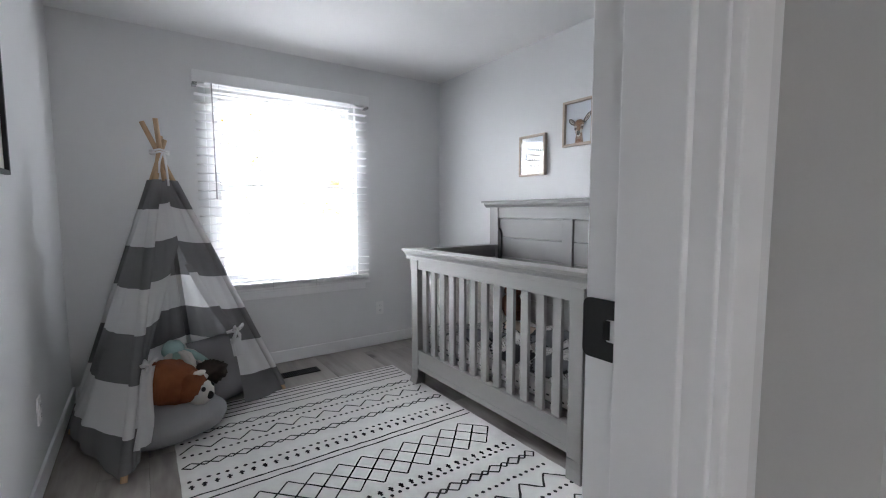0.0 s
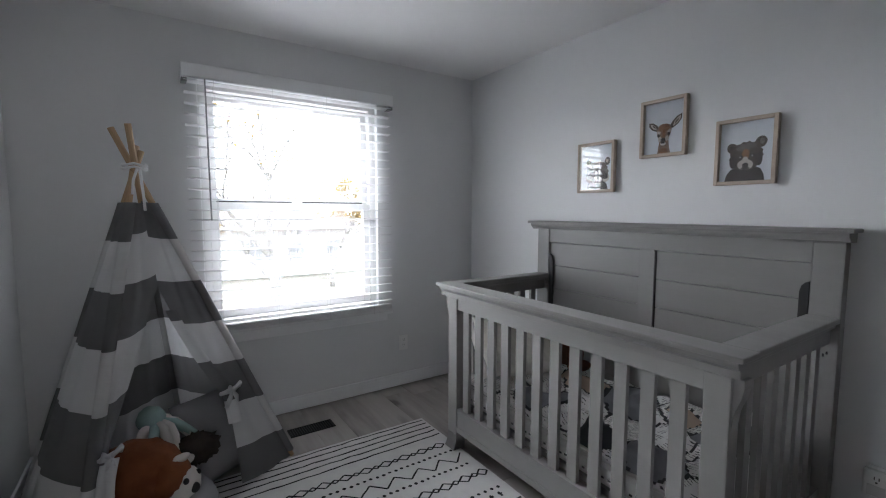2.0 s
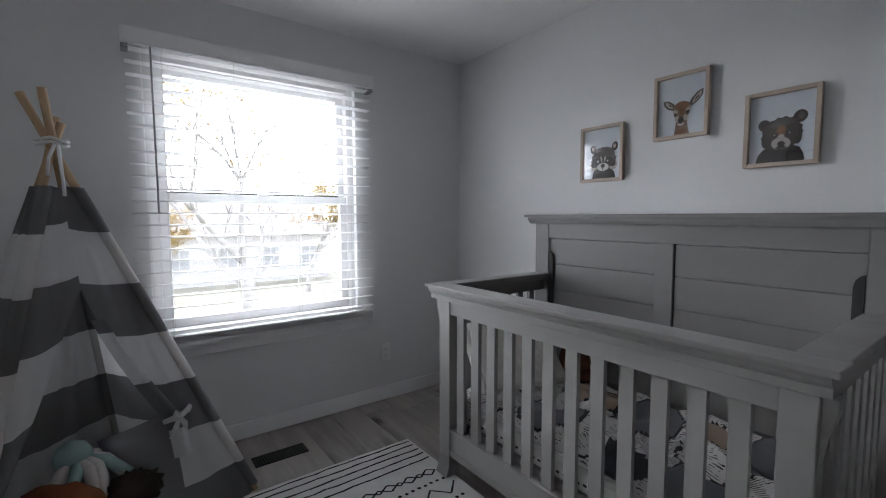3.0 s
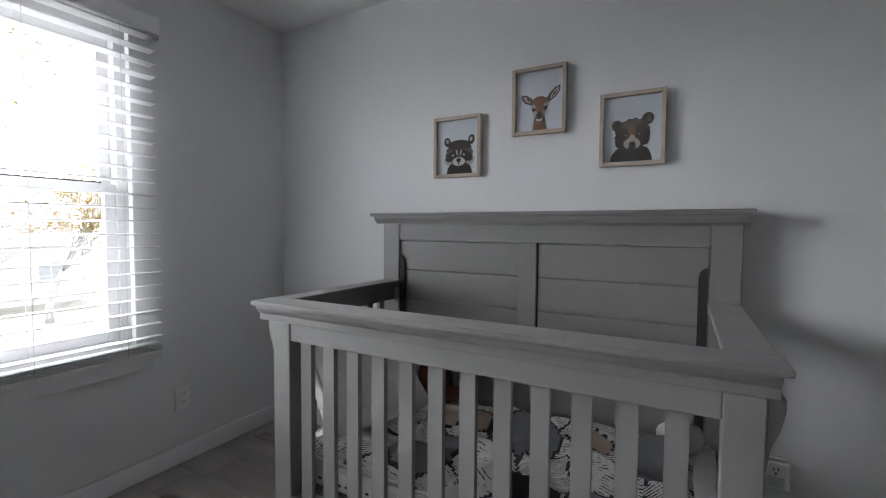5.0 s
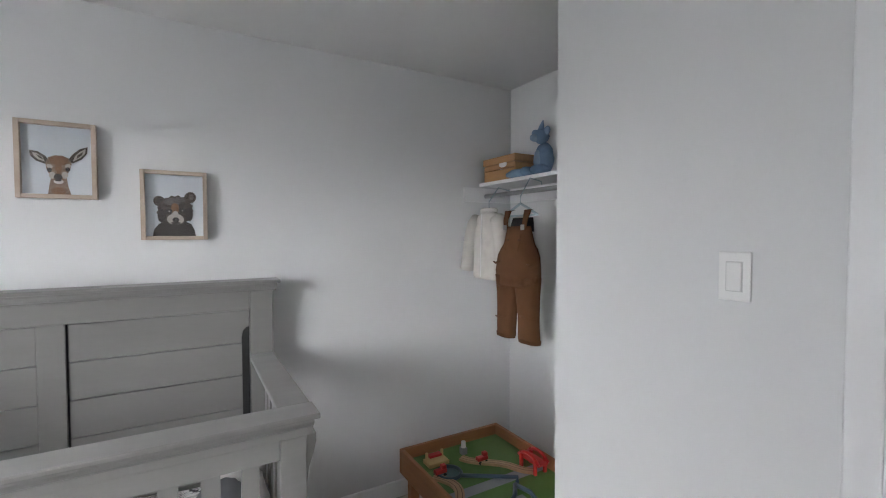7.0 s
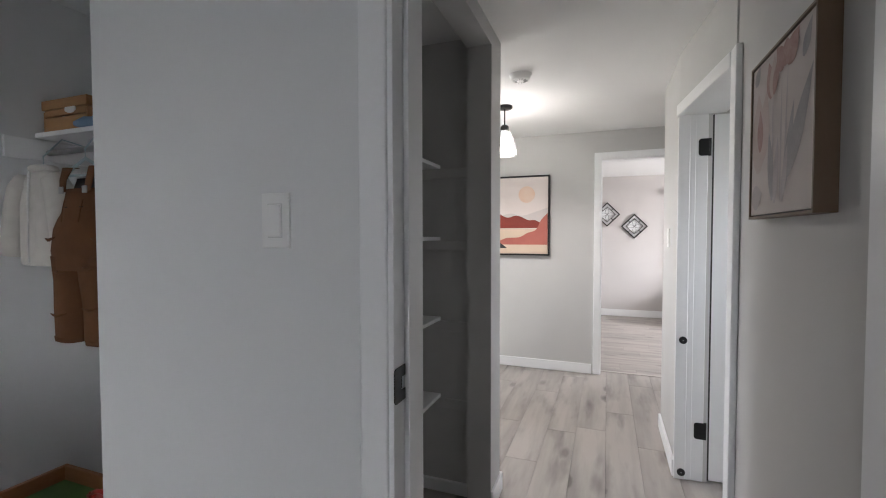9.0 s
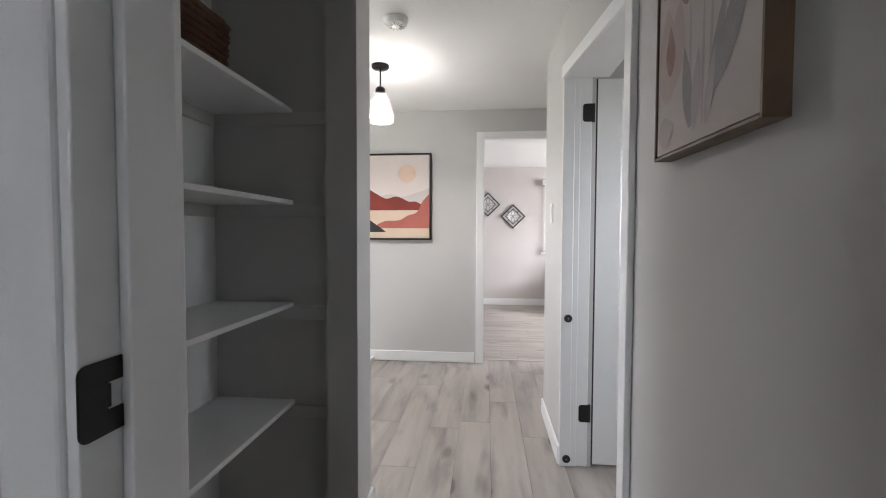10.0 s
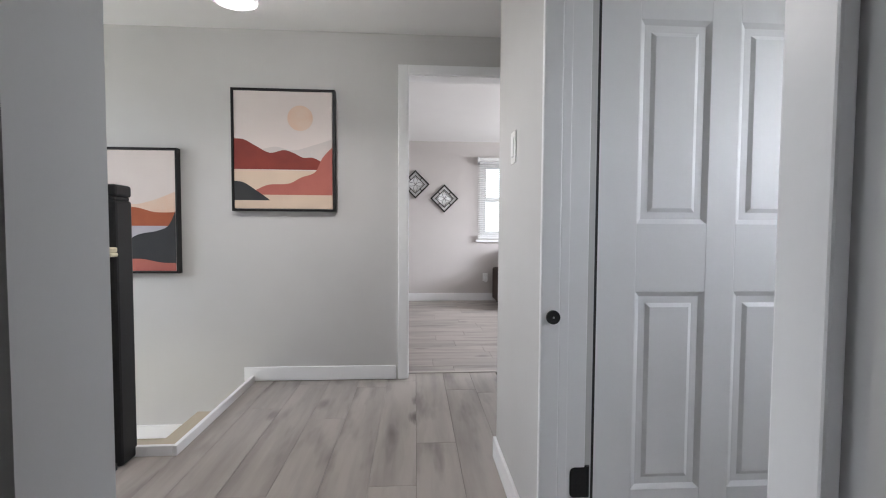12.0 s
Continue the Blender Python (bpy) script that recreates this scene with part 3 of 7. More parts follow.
    for y0, y1, cap0, cap1 in ((1.348, 1.378, 1.322, 1.425), (2.800, 2.830, 2.762, 2.850)):
        part("side_cap", boxes((1.500, 2.199, cap0, cap1, 0.912, 0.931), (1.480, 2.199, cap0 + 0.012, cap1 - 0.012, 0.893, 0.912)), CRIB, c, bevel=0.004)
        part("side_rail", boxes((1.475, 2.199, y0, y1, 0.830, 0.893)), CRIB, c, bevel=0.002)
        part("side_bottom_rail", boxes((1.475, 2.199, y0, y1, 0.130, 0.250)), CRIB, c, bevel=0.002)
        for k in range(7):
            ob = new("slat", turned)
            ob.parent = c
            ob.location = Vector((1.545 + k * 0.093, 0.5 * (y0 + y1), 0)) - HOME[c]
    part("mattress_support", boxes((1.48, 2.195, 1.40, 2.79, 0.240, 0.268)), CRIB, c)
    part("sticker", boxes((1.886, 2.046, 1.3465, 1.3478, 0.172, 0.236)), STICKER, c, "white printed safety sticker")
    for x in (2.125, 2.165):
        bm = bmesh.new()
        bar(bm, (x, 1.3478, 0.80), (x, 1.344, 0.80), 0.006, sides=10)
        part("bolt", bm, BLACK, c)
    return c


crib()

# ---- bedding ----


SHEET = cloth_material("white_cotton", (0.80, 0.79, 0.77))


def soft_sheet(x0, x1, y0, y1, z, high, freq, drop, seed, motifs, step=0.011):
    """A rumpled quilt: a grid that swells in folds and turns down at its edges; motifs are sewn patches that puff up a little, with an inked rim."""
    bm = bmesh.new()
    nx, ny = int((x1 - x0) / step), int((y1 - y0) / step)

    def patch(x, y):
        found, puff = 0, 0.0
        for cx, cy, rx, ry, turn, mat in motifs:
            c, s = math.cos(radians(turn)), math.sin(radians(turn))
            u, v = ((x - cx) * c + (y - cy) * s) / rx, ((cy - y) * -c - (x - cx) * s) / ry
            d = math.hypot(u, v) + 0.16 * noise.noise((u * 1.6 + cx * 9, v * 1.6 + cy * 9, 4))
            if d < 1:
                found, puff = (mat if d < 0.91 else 5), 0.012 * (1 - d * d)
        return found, puff

    top = []
    for i in range(nx + 1):
        row = []
        for j in range(ny + 1):
            x, y = x0 + (x1 - x0) * i / nx, y0 + (y1 - y0) * j / ny
            h = noise.noise((x * freq + seed, y * freq, 0)) + 0.5 * noise.noise((x * freq * 2.3, y * freq * 2.3 + seed, 3))
            ridge = 1 - abs(noise.noise((x * freq * 1.3 + seed, y * freq * 1.3, 7)))
            d = min(x - x0, x1 - x, y - y0, y1 - y)
            e = min(1, d / 0.05)
            row.append(bm.verts.new((x, y, z + high * (h * 0.6 + ridge ** 3) * (0.3 + 0.7 * e) + patch(x, y)[1] - drop * (1 - e) ** 2)))
        top.append(row)
    for i in range(nx):
        for j in range(ny):
            f = bm.faces.new((top[i][j], top[i + 1][j], top[i + 1][j + 1], top[i][j + 1]))
            f.material_index = patch(x0 + (x1 - x0) * (i + 0.5) / nx, y0 + (y1 - y0) * (j + 0.5) / ny)[0]
    return bm


def lined_cotton(name, scale, cutoff, turn):
    """White cotton with short hand-drawn dark dashes."""
    m = cloth_material(name, (0.80, 0.79, 0.77))
    n, lk = m.node_tree.nodes, m.node_tree.links
    co = n.new("ShaderNodeTexCoord")
    mp = n.new("ShaderNodeMapping")
    mp.inputs["Rotation"].default_value = (0, 0, radians(turn))
    lk.new(co.outputs["Object"], mp.inputs["Vector"])
    wave = n.new("ShaderNodeTexWave")
    wave.inputs["Scale"].default_value, wave.inputs["Distortion"].default_value = scale, 2.5
    wave.inputs["Detail"].default_value, wave.inputs["Detail Scale"].default_value = 2, 4
    lk.new(mp.outputs[0], wave.inputs["Vector"])
    cells = n.new("ShaderNodeTexNoise")
    cells.inputs["Scale"].default_value = 34
    lk.new(mp.outputs[0], cells.inputs["Vector"])
    ink = n.new("ShaderNodeMath")
    ink.operation = "MULTIPLY"
    lk.new(wave.outputs["Fac"], ink.inputs[0])
    lk.new(cells.outputs["Fac"], ink.inputs[1])
    cut_ = n.new("ShaderNodeMath")
    cut_.operation = "GREATER_THAN"
    cut_.inputs[1].default_value = cutoff
    lk.new(ink.outputs[0], cut_.inputs[0])
    mix = n.new("ShaderNodeMix")
    mix.data_type = "RGBA"
    mix.inputs["A"].default_value, mix.inputs["B"].default_value = (0.80, 0.79, 0.77, 1), (0.07, 0.07, 0.075, 1)
    lk.new(cut_.outputs[0], mix.inputs["Factor"])
    lk.new(mix.outputs["Result"], n["Principled BSDF"].inputs["Base Color"])
    return m


DASHED = lined_cotton("dashed_cotton", 26, 0.50, 12)
STRIPED = lined_cotton("striped_cotton", 34, 0.42, -38)
GREY_PATCH = cloth_material("grey_patch", (0.24, 0.245, 0.26), (0.20, 0.205, 0.22))
TAN_PATCH = cloth_material("tan_patch", (0.50, 0.39, 0.31), (0.44, 0.34, 0.27))
CHAR_PATCH = cloth_material("charcoal_patch", (0.045, 0.047, 0.055), (0.06, 0.062, 0.07))
INK_LINE = cloth_material("ink_line", (0.06, 0.06, 0.065))
mat_ = thing("crib_mattress", "white crib mattress in a dotted fitted sheet", "mattress", (1.83, 2.09, 0.27))
part("mattress_body", boxes((1.482, 2.192, 1.402, 2.785, 0.2685, 0.368)), SHEET, mat_, bevel=0.022)
bm = bmesh.new()
for k in range(44):
    y = 1.44 + k * 0.030
    box(bm, 1.4805, 1.4822, y, y + 0.014 + 0.006 * noise.noise((k * 0.9, 1, 2)), 0.300 + 0.012 * noise.noise((k * 0.7, 3, 0)), 0.308 + 0.012 * noise.noise((k * 0.7, 3, 0)))
part("dotted_trim", bm, INK_LINE, mat_, "row of small black dashes")["kind"] = "stuff"
quilt = thing("crib_quilt", "rumpled white quilt with grey, tan and charcoal animal patches", "quilt", (1.83, 2.09, 0.37))
MOTIFS = [(1.62, 2.58, 0.15, 0.20, 10, 1), (1.93, 2.50, 0.17, 0.15, 0, 0), (1.99, 2.30, 0.12, 0.15, 20, 3), (1.66, 2.29, 0.15, 0.13, -20, 2), (1.80, 2.38, 0.10, 0.09, 0, 0),
          (1.95, 2.02, 0.20, 0.15, 15, 2), (1.67, 2.06, 0.15, 0.12, 30, 0), (1.59, 1.90, 0.11, 0.10, -10, 4), (1.74, 1.86, 0.11, 0.12, 0, 1), (2.04, 1.76, 0.15, 0.14, 0, 1), (2.00, 1.77, 0.07, 0.07, 20, 3),
          (1.80, 1.72, 0.11, 0.10, 40, 0), (1.60, 1.66, 0.12, 0.13, 0, 2), (1.93, 1.58, 0.13, 0.10, -25, 2), (1.72, 1.52, 0.13, 0.08, 0, 1), (2.10, 1.52, 0.09, 0.10, 0, 0), (2.10, 2.63, 0.08, 0.11, 0, 2)]
q = part("quilt_body", soft_sheet(1.490, 2.188, 1.415, 2.76, 0.388, 0.042, 4.2, 0.018, 3.1, MOTIFS), [DASHED, STRIPED, GREY_PATCH, TAN_PATCH, CHAR_PATCH, INK_LINE], quilt, smooth=True)
mod = q.modifiers.new("thick", "SOLIDIFY")
mod.thickness, mod.offset = 0.016, -1
bm = bmesh.new()
tube(bm, [(1.492, 1.43 + 0.045 * k, 0.374 + 0.008 * noise.noise((k * 0.7, 2, 1))) for k in range(30)], 0.006, 6)
part("bound_edge", bm, SHEET, quilt, "white piped edge", smooth=True)
chev = thing("chevron_blanket", "white baby blanket with a grey chevron print at the crib end", "blanket", (1.80, 1.39, 0.27))
bm = bmesh.new()
rows = []
for i in range(34):
    x = 1.495 + i * 0.02
    wob = 0.005 * noise.noise((x * 14, 0, 2))
    rows.append([bm.verts.new((x, 1.389 + wob + d, z)) for z, d in ((0.268, 0.0), (0.40 + 0.03 * noise.noise((x * 4, 5, 1)), 0.0), (0.418 + 0.03 * noise.noise((x * 4, 5, 1)), 0.02), (0.42 + 0.03 * noise.noise((x * 4, 5, 1)), 0.07))])
for a, b in zip(rows, rows[1:]):
    for k in range(3):
        bm.faces.new((a[k], a[k + 1], b[k + 1], b[k]))
ob = part("blanket_body", bm, SHEET, chev, smooth=True)
mod = ob.modifiers.new("thick", "SOLIDIFY")
mod.thickness, mod.offset = 0.004, 1
bm = bmesh.new()
for r in range(5):
    for k in range(32):
        x, z = 1.50 + k * 0.02, 0.282 + r * 0.026
        up = 0.012 if k % 2 else 0.0
        dn = 0.012 - up
        poly(bm, [(x, z + up), (x + 0.02, z + dn), (x + 0.02, z + dn + 0.010), (x, z + up + 0.010)], "y", 1.3795, 0.0008)
part("chevron_print", bm, GREY_PATCH, chev, "grey zigzag stripes")["kind"] = "stuff"


def cushion_shape(bm, centre, size, turn, seed, puff=0.5, step=14):
    """A square pillow: two puffed sheets that meet in a seam."""
    m = pose(*centre, *turn)
    sides = []
    for s in (1, -1):
        rows = []
        for i in range(step + 1):
            row = []
            for j in range(step + 1):
                a, c = 2 * i / step - 1, 2 * j / step - 1
                k = (max(0, 1 - a ** 4) * max(0, 1 - c ** 4)) ** puff
                w = 1 - 0.06 * (1 - abs(c)) ** 2
                p = Vector((a * size[0] * (1 - 0.05 * (1 - c * c)), c * size[1] * (1 - 0.05 * (1 - a * a)), s * size[2] * k * (1 + 0.12 * noise.noise((a * 2 + seed, c * 2, s))) * w))
                row.append(bm.verts.new(m @ p))
            rows.append(row)
        for i in range(step):
            for j in range(step):
                f = (rows[i][j], rows[i + 1][j], rows[i + 1][j + 1], rows[i][j + 1])
                bm.faces.new(f if s == 1 else f[::-1])
        sides.append(rows)
    bmesh.ops.remove_doubles(bm, verts=bm.verts, dist=0.0006)


QUILTED = cloth_material("cream_quilted_cotton", (0.85, 0.83, 0.78), (0.80, 0.78, 0.73), scale=24)
nodes = QUILTED.node_tree
vor = nodes.nodes.new("ShaderNodeTexVoronoi")
vor.inputs["Scale"].default_value = 26
bmp = nodes.nodes.new("ShaderNodeBump")
bmp.inputs["Strength"].default_value, bmp.inputs["Distance"].default_value = 0.6, 0.01
bmp.invert = True
tc = nodes.nodes.new("ShaderNodeTexCoord")
nodes.links.new(tc.outputs["Object"], vor.inputs["Vector"])
nodes.links.new(vor.outputs["Distance"], bmp.inputs["Height"])
nodes.links.new(bmp.outputs[0], nodes.nodes["Principled BSDF"].inputs["Normal"])
pil = thing("crib_pillow", "cream quilted pillow leaning inside the crib", "pillow", (1.78, 2.70, 0.40))
bm = bmesh.new()
cushion_shape(bm, (1.80, 2.655, 0.56), (0.265, 0.20, 0.065), (50, 0, -14), 2.0)
part("pillow_body", bm, QUILTED, pil, smooth=True)
bm = bmesh.new()
tube(bm, [(1.545, 2.745, 0.745), (1.535, 2.70, 0.70), (1.530, 2.66, 0.62), (1.535, 2.61, 0.53), (1.545, 2.57, 0.44)], 0.007, 6)
part("piping", bm, SHEET, pil, "white piped edge", smooth=True)

RUST = cloth_material("rust_brown_plush", (0.13, 0.05, 0.026), (0.08, 0.032, 0.018), scale=30)
toy = thing("plush_toy", "rust brown plush toy sitting against the headboard", "plush toy", (2.10, 2.50, 0.40))
bm = bmesh.new()
blob(bm, (2.10, 2.50, 0.495), (0.075, 0.085, 0.105), lumps=0.1, seed=1)
part("toy_body", bm, RUST, toy, smooth=True)
bm = bmesh.new()
blob(bm, (2.09, 2.48, 0.625), (0.06, 0.065, 0.06), lumps=0.1, seed=2)
part("toy_head", bm, RUST, toy, smooth=True)
for s in (-1, 1):
    bm = bmesh.new()
    blob(bm, (2.06, 2.48 + s * 0.085, 0.455), (0.075, 0.034, 0.034), (0, 0, s * 20), seed=s)
    part("toy_leg", bm, RUST, toy, smooth=True)
for i, (p, r, mt) in enumerate((((1.95, 1.56, 0.445), (0.12, 0.09, 0.05), "grey"), ((2.08, 1.50, 0.465), (0.06, 0.08, 0.06), "white"))):
    bm = bmesh.new()
    blob(bm, p, r, (0, 0, 30 * i), lumps=0.2, seed=5 + i)
    solid("plush_lump", bm, cloth_material(mt + "_plush", (0.19, 0.195, 0.205) if mt == "grey" else (0.68, 0.66, 0.63)), "small " + mt + " plush toy lying on the crib quilt", "plush toy", smooth=True)

# ---- play tent ----
GREY_CLOTH = cloth_material("grey_canvas", (0.235, 0.235, 0.238), (0.20, 0.20, 0.203), thin=0.42)
WHITE_CLOTH = cloth_material("white_canvas", (0.80, 0.80, 0.80), (0.76, 0.76, 0.76), thin=0.45)
FEET = [Vector((-0.205, 2.50, 0)), Vector((0.655, 3.17, 0)), Vector((0.17, 3.63, 0)), Vector((-0.455, 3.20, 0))]
TOP = Vector((0.02, 3.20, 1.505))
BANDS = [0.0, 0.165, 0.375, 0.585, 0.795, 1.0, 1.20, 1.365]


def tent_corner(i, z):
    return FEET[i].lerp(TOP, z / TOP.z)


def tent_face(bm, i, j, u0, u1, z_from, z_to, sag, fold, seed, cols=16, out=0.0, lift=(0.0, 0.0), shift=0.0, pleat=0.0, count=3, tuck=0.0):
    """Cloth between two poles; u0 and u1 give its edges at each height. Bands of the weave follow the rows."""
    zs = []
    for n, (a, c) in enumerate(zip(BANDS, BANDS[1:])):
        steps = 4
        zs += [(a + (c - a) * k / steps + shift, n) for k in range(steps)]
    zs.append((BANDS[-1] + shift, len(BANDS) - 2))
    zs = [r for r in zs if z_from - 1e-6 <= r[0] <= z_to + 1e-6]
    rows = []
    for z, band in zs:
        a, c = tent_corner(i, z), tent_corner(j, z)
        along = (c - a)
        inward = Vector((-along.y, along.x, 0)).normalized()
        l, r = u0(z), u1(z)
        row = []
        for k in range(cols + 1):
            f = k / cols
            u = l + (r - l) * f
            p = a.lerp(c, u)
            low = 1 - z / TOP.z
            w = sag * math.sin(math.pi * u) * low * (1 - tuck * max(0.0, 1 - z / 0.16) ** 2) + fold * low * noise.noise((u * 9 + seed, z * 1.3, seed)) * math.sin(math.pi * min(1, max(0, f)))
            w += pleat * math.sin(f * count * math.tau) * (0.25 + 0.75 * low) * min(1, 4 * low)
            p = p + inward * (w - out * math.sin(math.pi * f))
            p.z = z + 0.004 * noise.noise((u * 3, seed, z * 2)) * math.sin(math.pi * u) + (0.012 * math.sin(math.pi * u) if z < 0.01 else 0)
            p.z += (lift[0] * (1 - f) ** 2 + lift[1] * f * f) * (1 - (z / TOP.z) ** 2)
            if tuck:
                p.z += 0.075 * math.sin(math.pi * u ** 0.6) * max(0.0, 1 - z / 0.30)
            if z < 0.01:
                p.z = max(0.006, p.z)
            row.append(bm.verts.new(p))
        rows.append((row, band))
    for (a, band), (c, _) in zip(rows, rows[1:]):
        for k in range(cols):
            f = bm.faces.new((a[k], a[k + 1], c[k + 1], c[k]))
            f.material_index = band % 2
            f.smooth = True


def tent():
    t = thing("teepee_tent", "grey and white striped canvas play teepee on wooden poles", "play tent", (0.04, 3.10, 0))
    for i, f in enumerate(FEET):
        d = (TOP - f)
        side = Vector((-d.y, d.x, 0)).normalized() * 0.005
        bm = bmesh.new()
        end = f + d * (1.075, 1.12, 1.13, 1.06)[i] + side * 1.3
        inset = (Vector((TOP.x, TOP.y, 0)) - f).normalized() * 0.004
        bar(bm, f + inset, end, 0.0145, 0.0135, 10)
        part("pole", bm, PINE, t, "round pine pole", smooth=False)
    one, zero = (lambda z: 1.0), (lambda z: 0.0)

    def left_edge(z):
        if z > 0.96:
            return 0.47
        if z > 0.44:
            k = (0.96 - z) / 0.52
            return 0.47 - 0.395 * k ** 0.62
        return 0.075 - 0.005 * (0.44 - z) / 0.44

    def right_edge(z):
        if z > 0.96:
            return 0.47
        if z > 0.46:
            k = (0.96 - z) / 0.5
            return 0.47 + 0.30 * k ** 0.9
        return 0.77 - 0.10 * (0.46 - z) / 0.46

    for name, i, j, l, r, sag, fold, seed, out in (("front_flap", 0, 1, zero, left_edge, 0.0, 0.03, 1.0, 0.012), ("front_flap", 0, 1, right_edge, one, 0.0, 0.05, 4.0, 0.0),
                                                   ("side_panel", 1, 2, zero, one, 0.05, 0.03, 7.0, 0), ("back_panel", 2, 3, zero, one, 0.07, 0.08, 9.0, 0), ("side_panel", 3, 0, zero, one, -0.10, 0.03, 12.0, 0)):
        bm = bmesh.new()
        tent_face(bm, i, j, l, r, 0, BANDS[-1], sag, fold, seed, cols=28, out=out, pleat=0.005 if r is left_edge else 0.002, count=2, shift=0.028 if r is left_edge else 0.0, tuck=0.55 if sag < 0 else 0.0, lift=(0.0, 0.045) if l is zero and r is left_edge else (0.045, 0.0) if l is right_edge else (0.0, 0.0))
        part(name, bm, [GREY_CLOTH, WHITE_CLOTH], t)
    # the drawn-back edge of the flap, doubled over so that its bands sit off the others
    bm = bmesh.new()
    tent_face(bm, 0, 1, lambda z: right_edge(z) - 0.015, lambda z: min(0.97, right_edge(z) + 0.085), 0.30, 0.90, 0.0, 0.012, 6.0, cols=10, out=0.026, shift=0.05, pleat=0.005, count=1)
    part("flap_fold", bm, [GREY_CLOTH, WHITE_CLOTH], t)
    # the sewn sleeves that hide the poles
    for i, f in enumerate(FEET):
        bm = bmesh.new()
        last = None
        for z, band in [(a + (c - a) * k / 3, n) for n, (a, c) in enumerate(zip(BANDS, BANDS[1:])) for k in range(3)] + [(BANDS[-1], 6)]:
            z = max(z, 0.035)
            c = tent_corner(i, z)
            ring = [bm.verts.new(c + Vector(((0.023 + 0.002 * noise.noise((z * 9, k, i))) * math.cos(k * math.tau / 10), 0.022 * math.sin(k * math.tau / 10), 0))) for k in range(10)]
            if last:
                for k in range(10):
                    g = bm.faces.new((last[0][k], last[0][(k + 1) % 10], ring[(k + 1) % 10], ring[k]))
                    g.material_index, g.smooth = last[1] % 2, True
            last = (ring, band)
        part("pole_sleeve", bm, [GREY_CLOTH, WHITE_CLOTH], t)
    # ties: one round the poles, one on each gathered flap
    bm = bmesh.new()
    ring = [(TOP.x + 0.045 * math.cos(a), TOP.y + 0.045 * math.sin(a), 1.515 + 0.006 * math.sin(3 * a)) for a in [k * math.tau / 12 for k in range(13)]]
    tube(bm, ring, 0.006, 6)
    tube(bm, [(p[0], p[1], p[2] + 0.014) for p in ring], 0.006, 6)
    tube(bm, [(0.04, 3.155, 1.51), (0.045, 3.13, 1.45), (0.05, 3.12, 1.38), (0.052, 3.115, 1.33)], 0.006, 6)
    tube(bm, [(0.03, 3.155, 1.51), (0.015, 3.13, 1.46), (0.01, 3.12, 1.40)], 0.006, 6)
    part("pole_tie", bm, WHITE_CLOTH, t, "white cotton tie knotted round the poles", smooth=True)
    for u, z, s in ((0.045, 0.45, 0.45), (0.80, 0.47, 0.8)):
        a = tent_corner(0, z).lerp(tent_corner(1, z), u)
        out = Vector((0.62, -0.78, 0))
        bm = bmesh.new()
        along = (FEET[1] - FEET[0]).normalized()
        tube(bm, [a - along * 0.07 * s + out * 0.015, a + out * 0.03, a + along * 0.07 * s + out * 0.015], [0.009, 0.014, 0.009], 6)
        for d in (-0.03 * s, 0.02 * s):
            tube(bm, [a + out * 0.034, a + out * 0.040 + along * d + Vector((0, 0, -0.04 * s)), a + out * 0.030 + along * d * 1.6 + Vector((0, 0, -0.09 * s))], [0.007, 0.011, 0.009], 6)
        for d in (-0.03, 0.035):
            tube(bm, [a + out * 0.034, a + out * 0.05 + along * d + Vector((0, 0, 0.03)), a + out * 0.036 + along * d * 1.1 + Vector((0, 0, 0.005))], [0.006, 0.011, 0.006], 6)
        part("flap_tie", bm, WHITE_CLOTH, t, "white cotton bow holding the flap", smooth=True)
    bm = bmesh.new()
    rows = []
    for k in range(10):
        z = 0.44 - k * 0.036
        a = tent_corner(0, z).lerp(tent_corner(1, z), 0.045 + 0.0005 * k)
        rows.append([bm.verts.new(a + Vector((0.62, -0.78, 0)) * (0.036 + 0.010 * math.sin(u * 9 + k * 0.8)) + (FEET[1] - FEET[0]).normalized() * (u * (0.032 + 0.001 * k))) for u in (-1, -0.6, -0.2, 0.2, 0.6, 1)])
    for a, c in zip(rows, rows[1:]):
        for k in range(5):
            bm.faces.new((a[k], a[k + 1], c[k + 1], c[k]))
    ob = part("flap_lining", bm, WHITE_CLOTH, t, "white gathered lining of the flap", smooth=True)
    mod = ob.modifiers.new("thick", "SOLIDIFY")
    mod.thickness = 0.002
    return t


tent()

GREY_VELVET = cloth_material("grey_velvet", (0.30, 0.30, 0.305), (0.265, 0.265, 0.27), scale=5)
bm = bmesh.new()
blob(bm, (-0.045, 2.88, 0.105), (0.30, 0.27, 0.105), (0, 0, -15), lumps=0.12, freq=1.8, u=32, v=16, seed=3)
bmesh.ops.translate(bm, verts=[v for v in bm.verts if v.co.z < 0.012], vec=(0, 0, 0))
for v in bm.verts:
    v.co.z = max(0.006, v.co.z)
solid("floor_cushion", bm, GREY_VELVET, "plump grey velvet floor cushion inside the play teepee", "cushion", smooth=True)
bm = bmesh.new()
cushion_shape(bm, (0.32, 3.22, 0.215), (0.22, 0.21, 0.09), (68, 0, 35), 4.0)
solid("grey_pillow", bm, GREY_VELVET, "grey velvet pillow leaning inside the play teepee", "pillow", smooth=True)

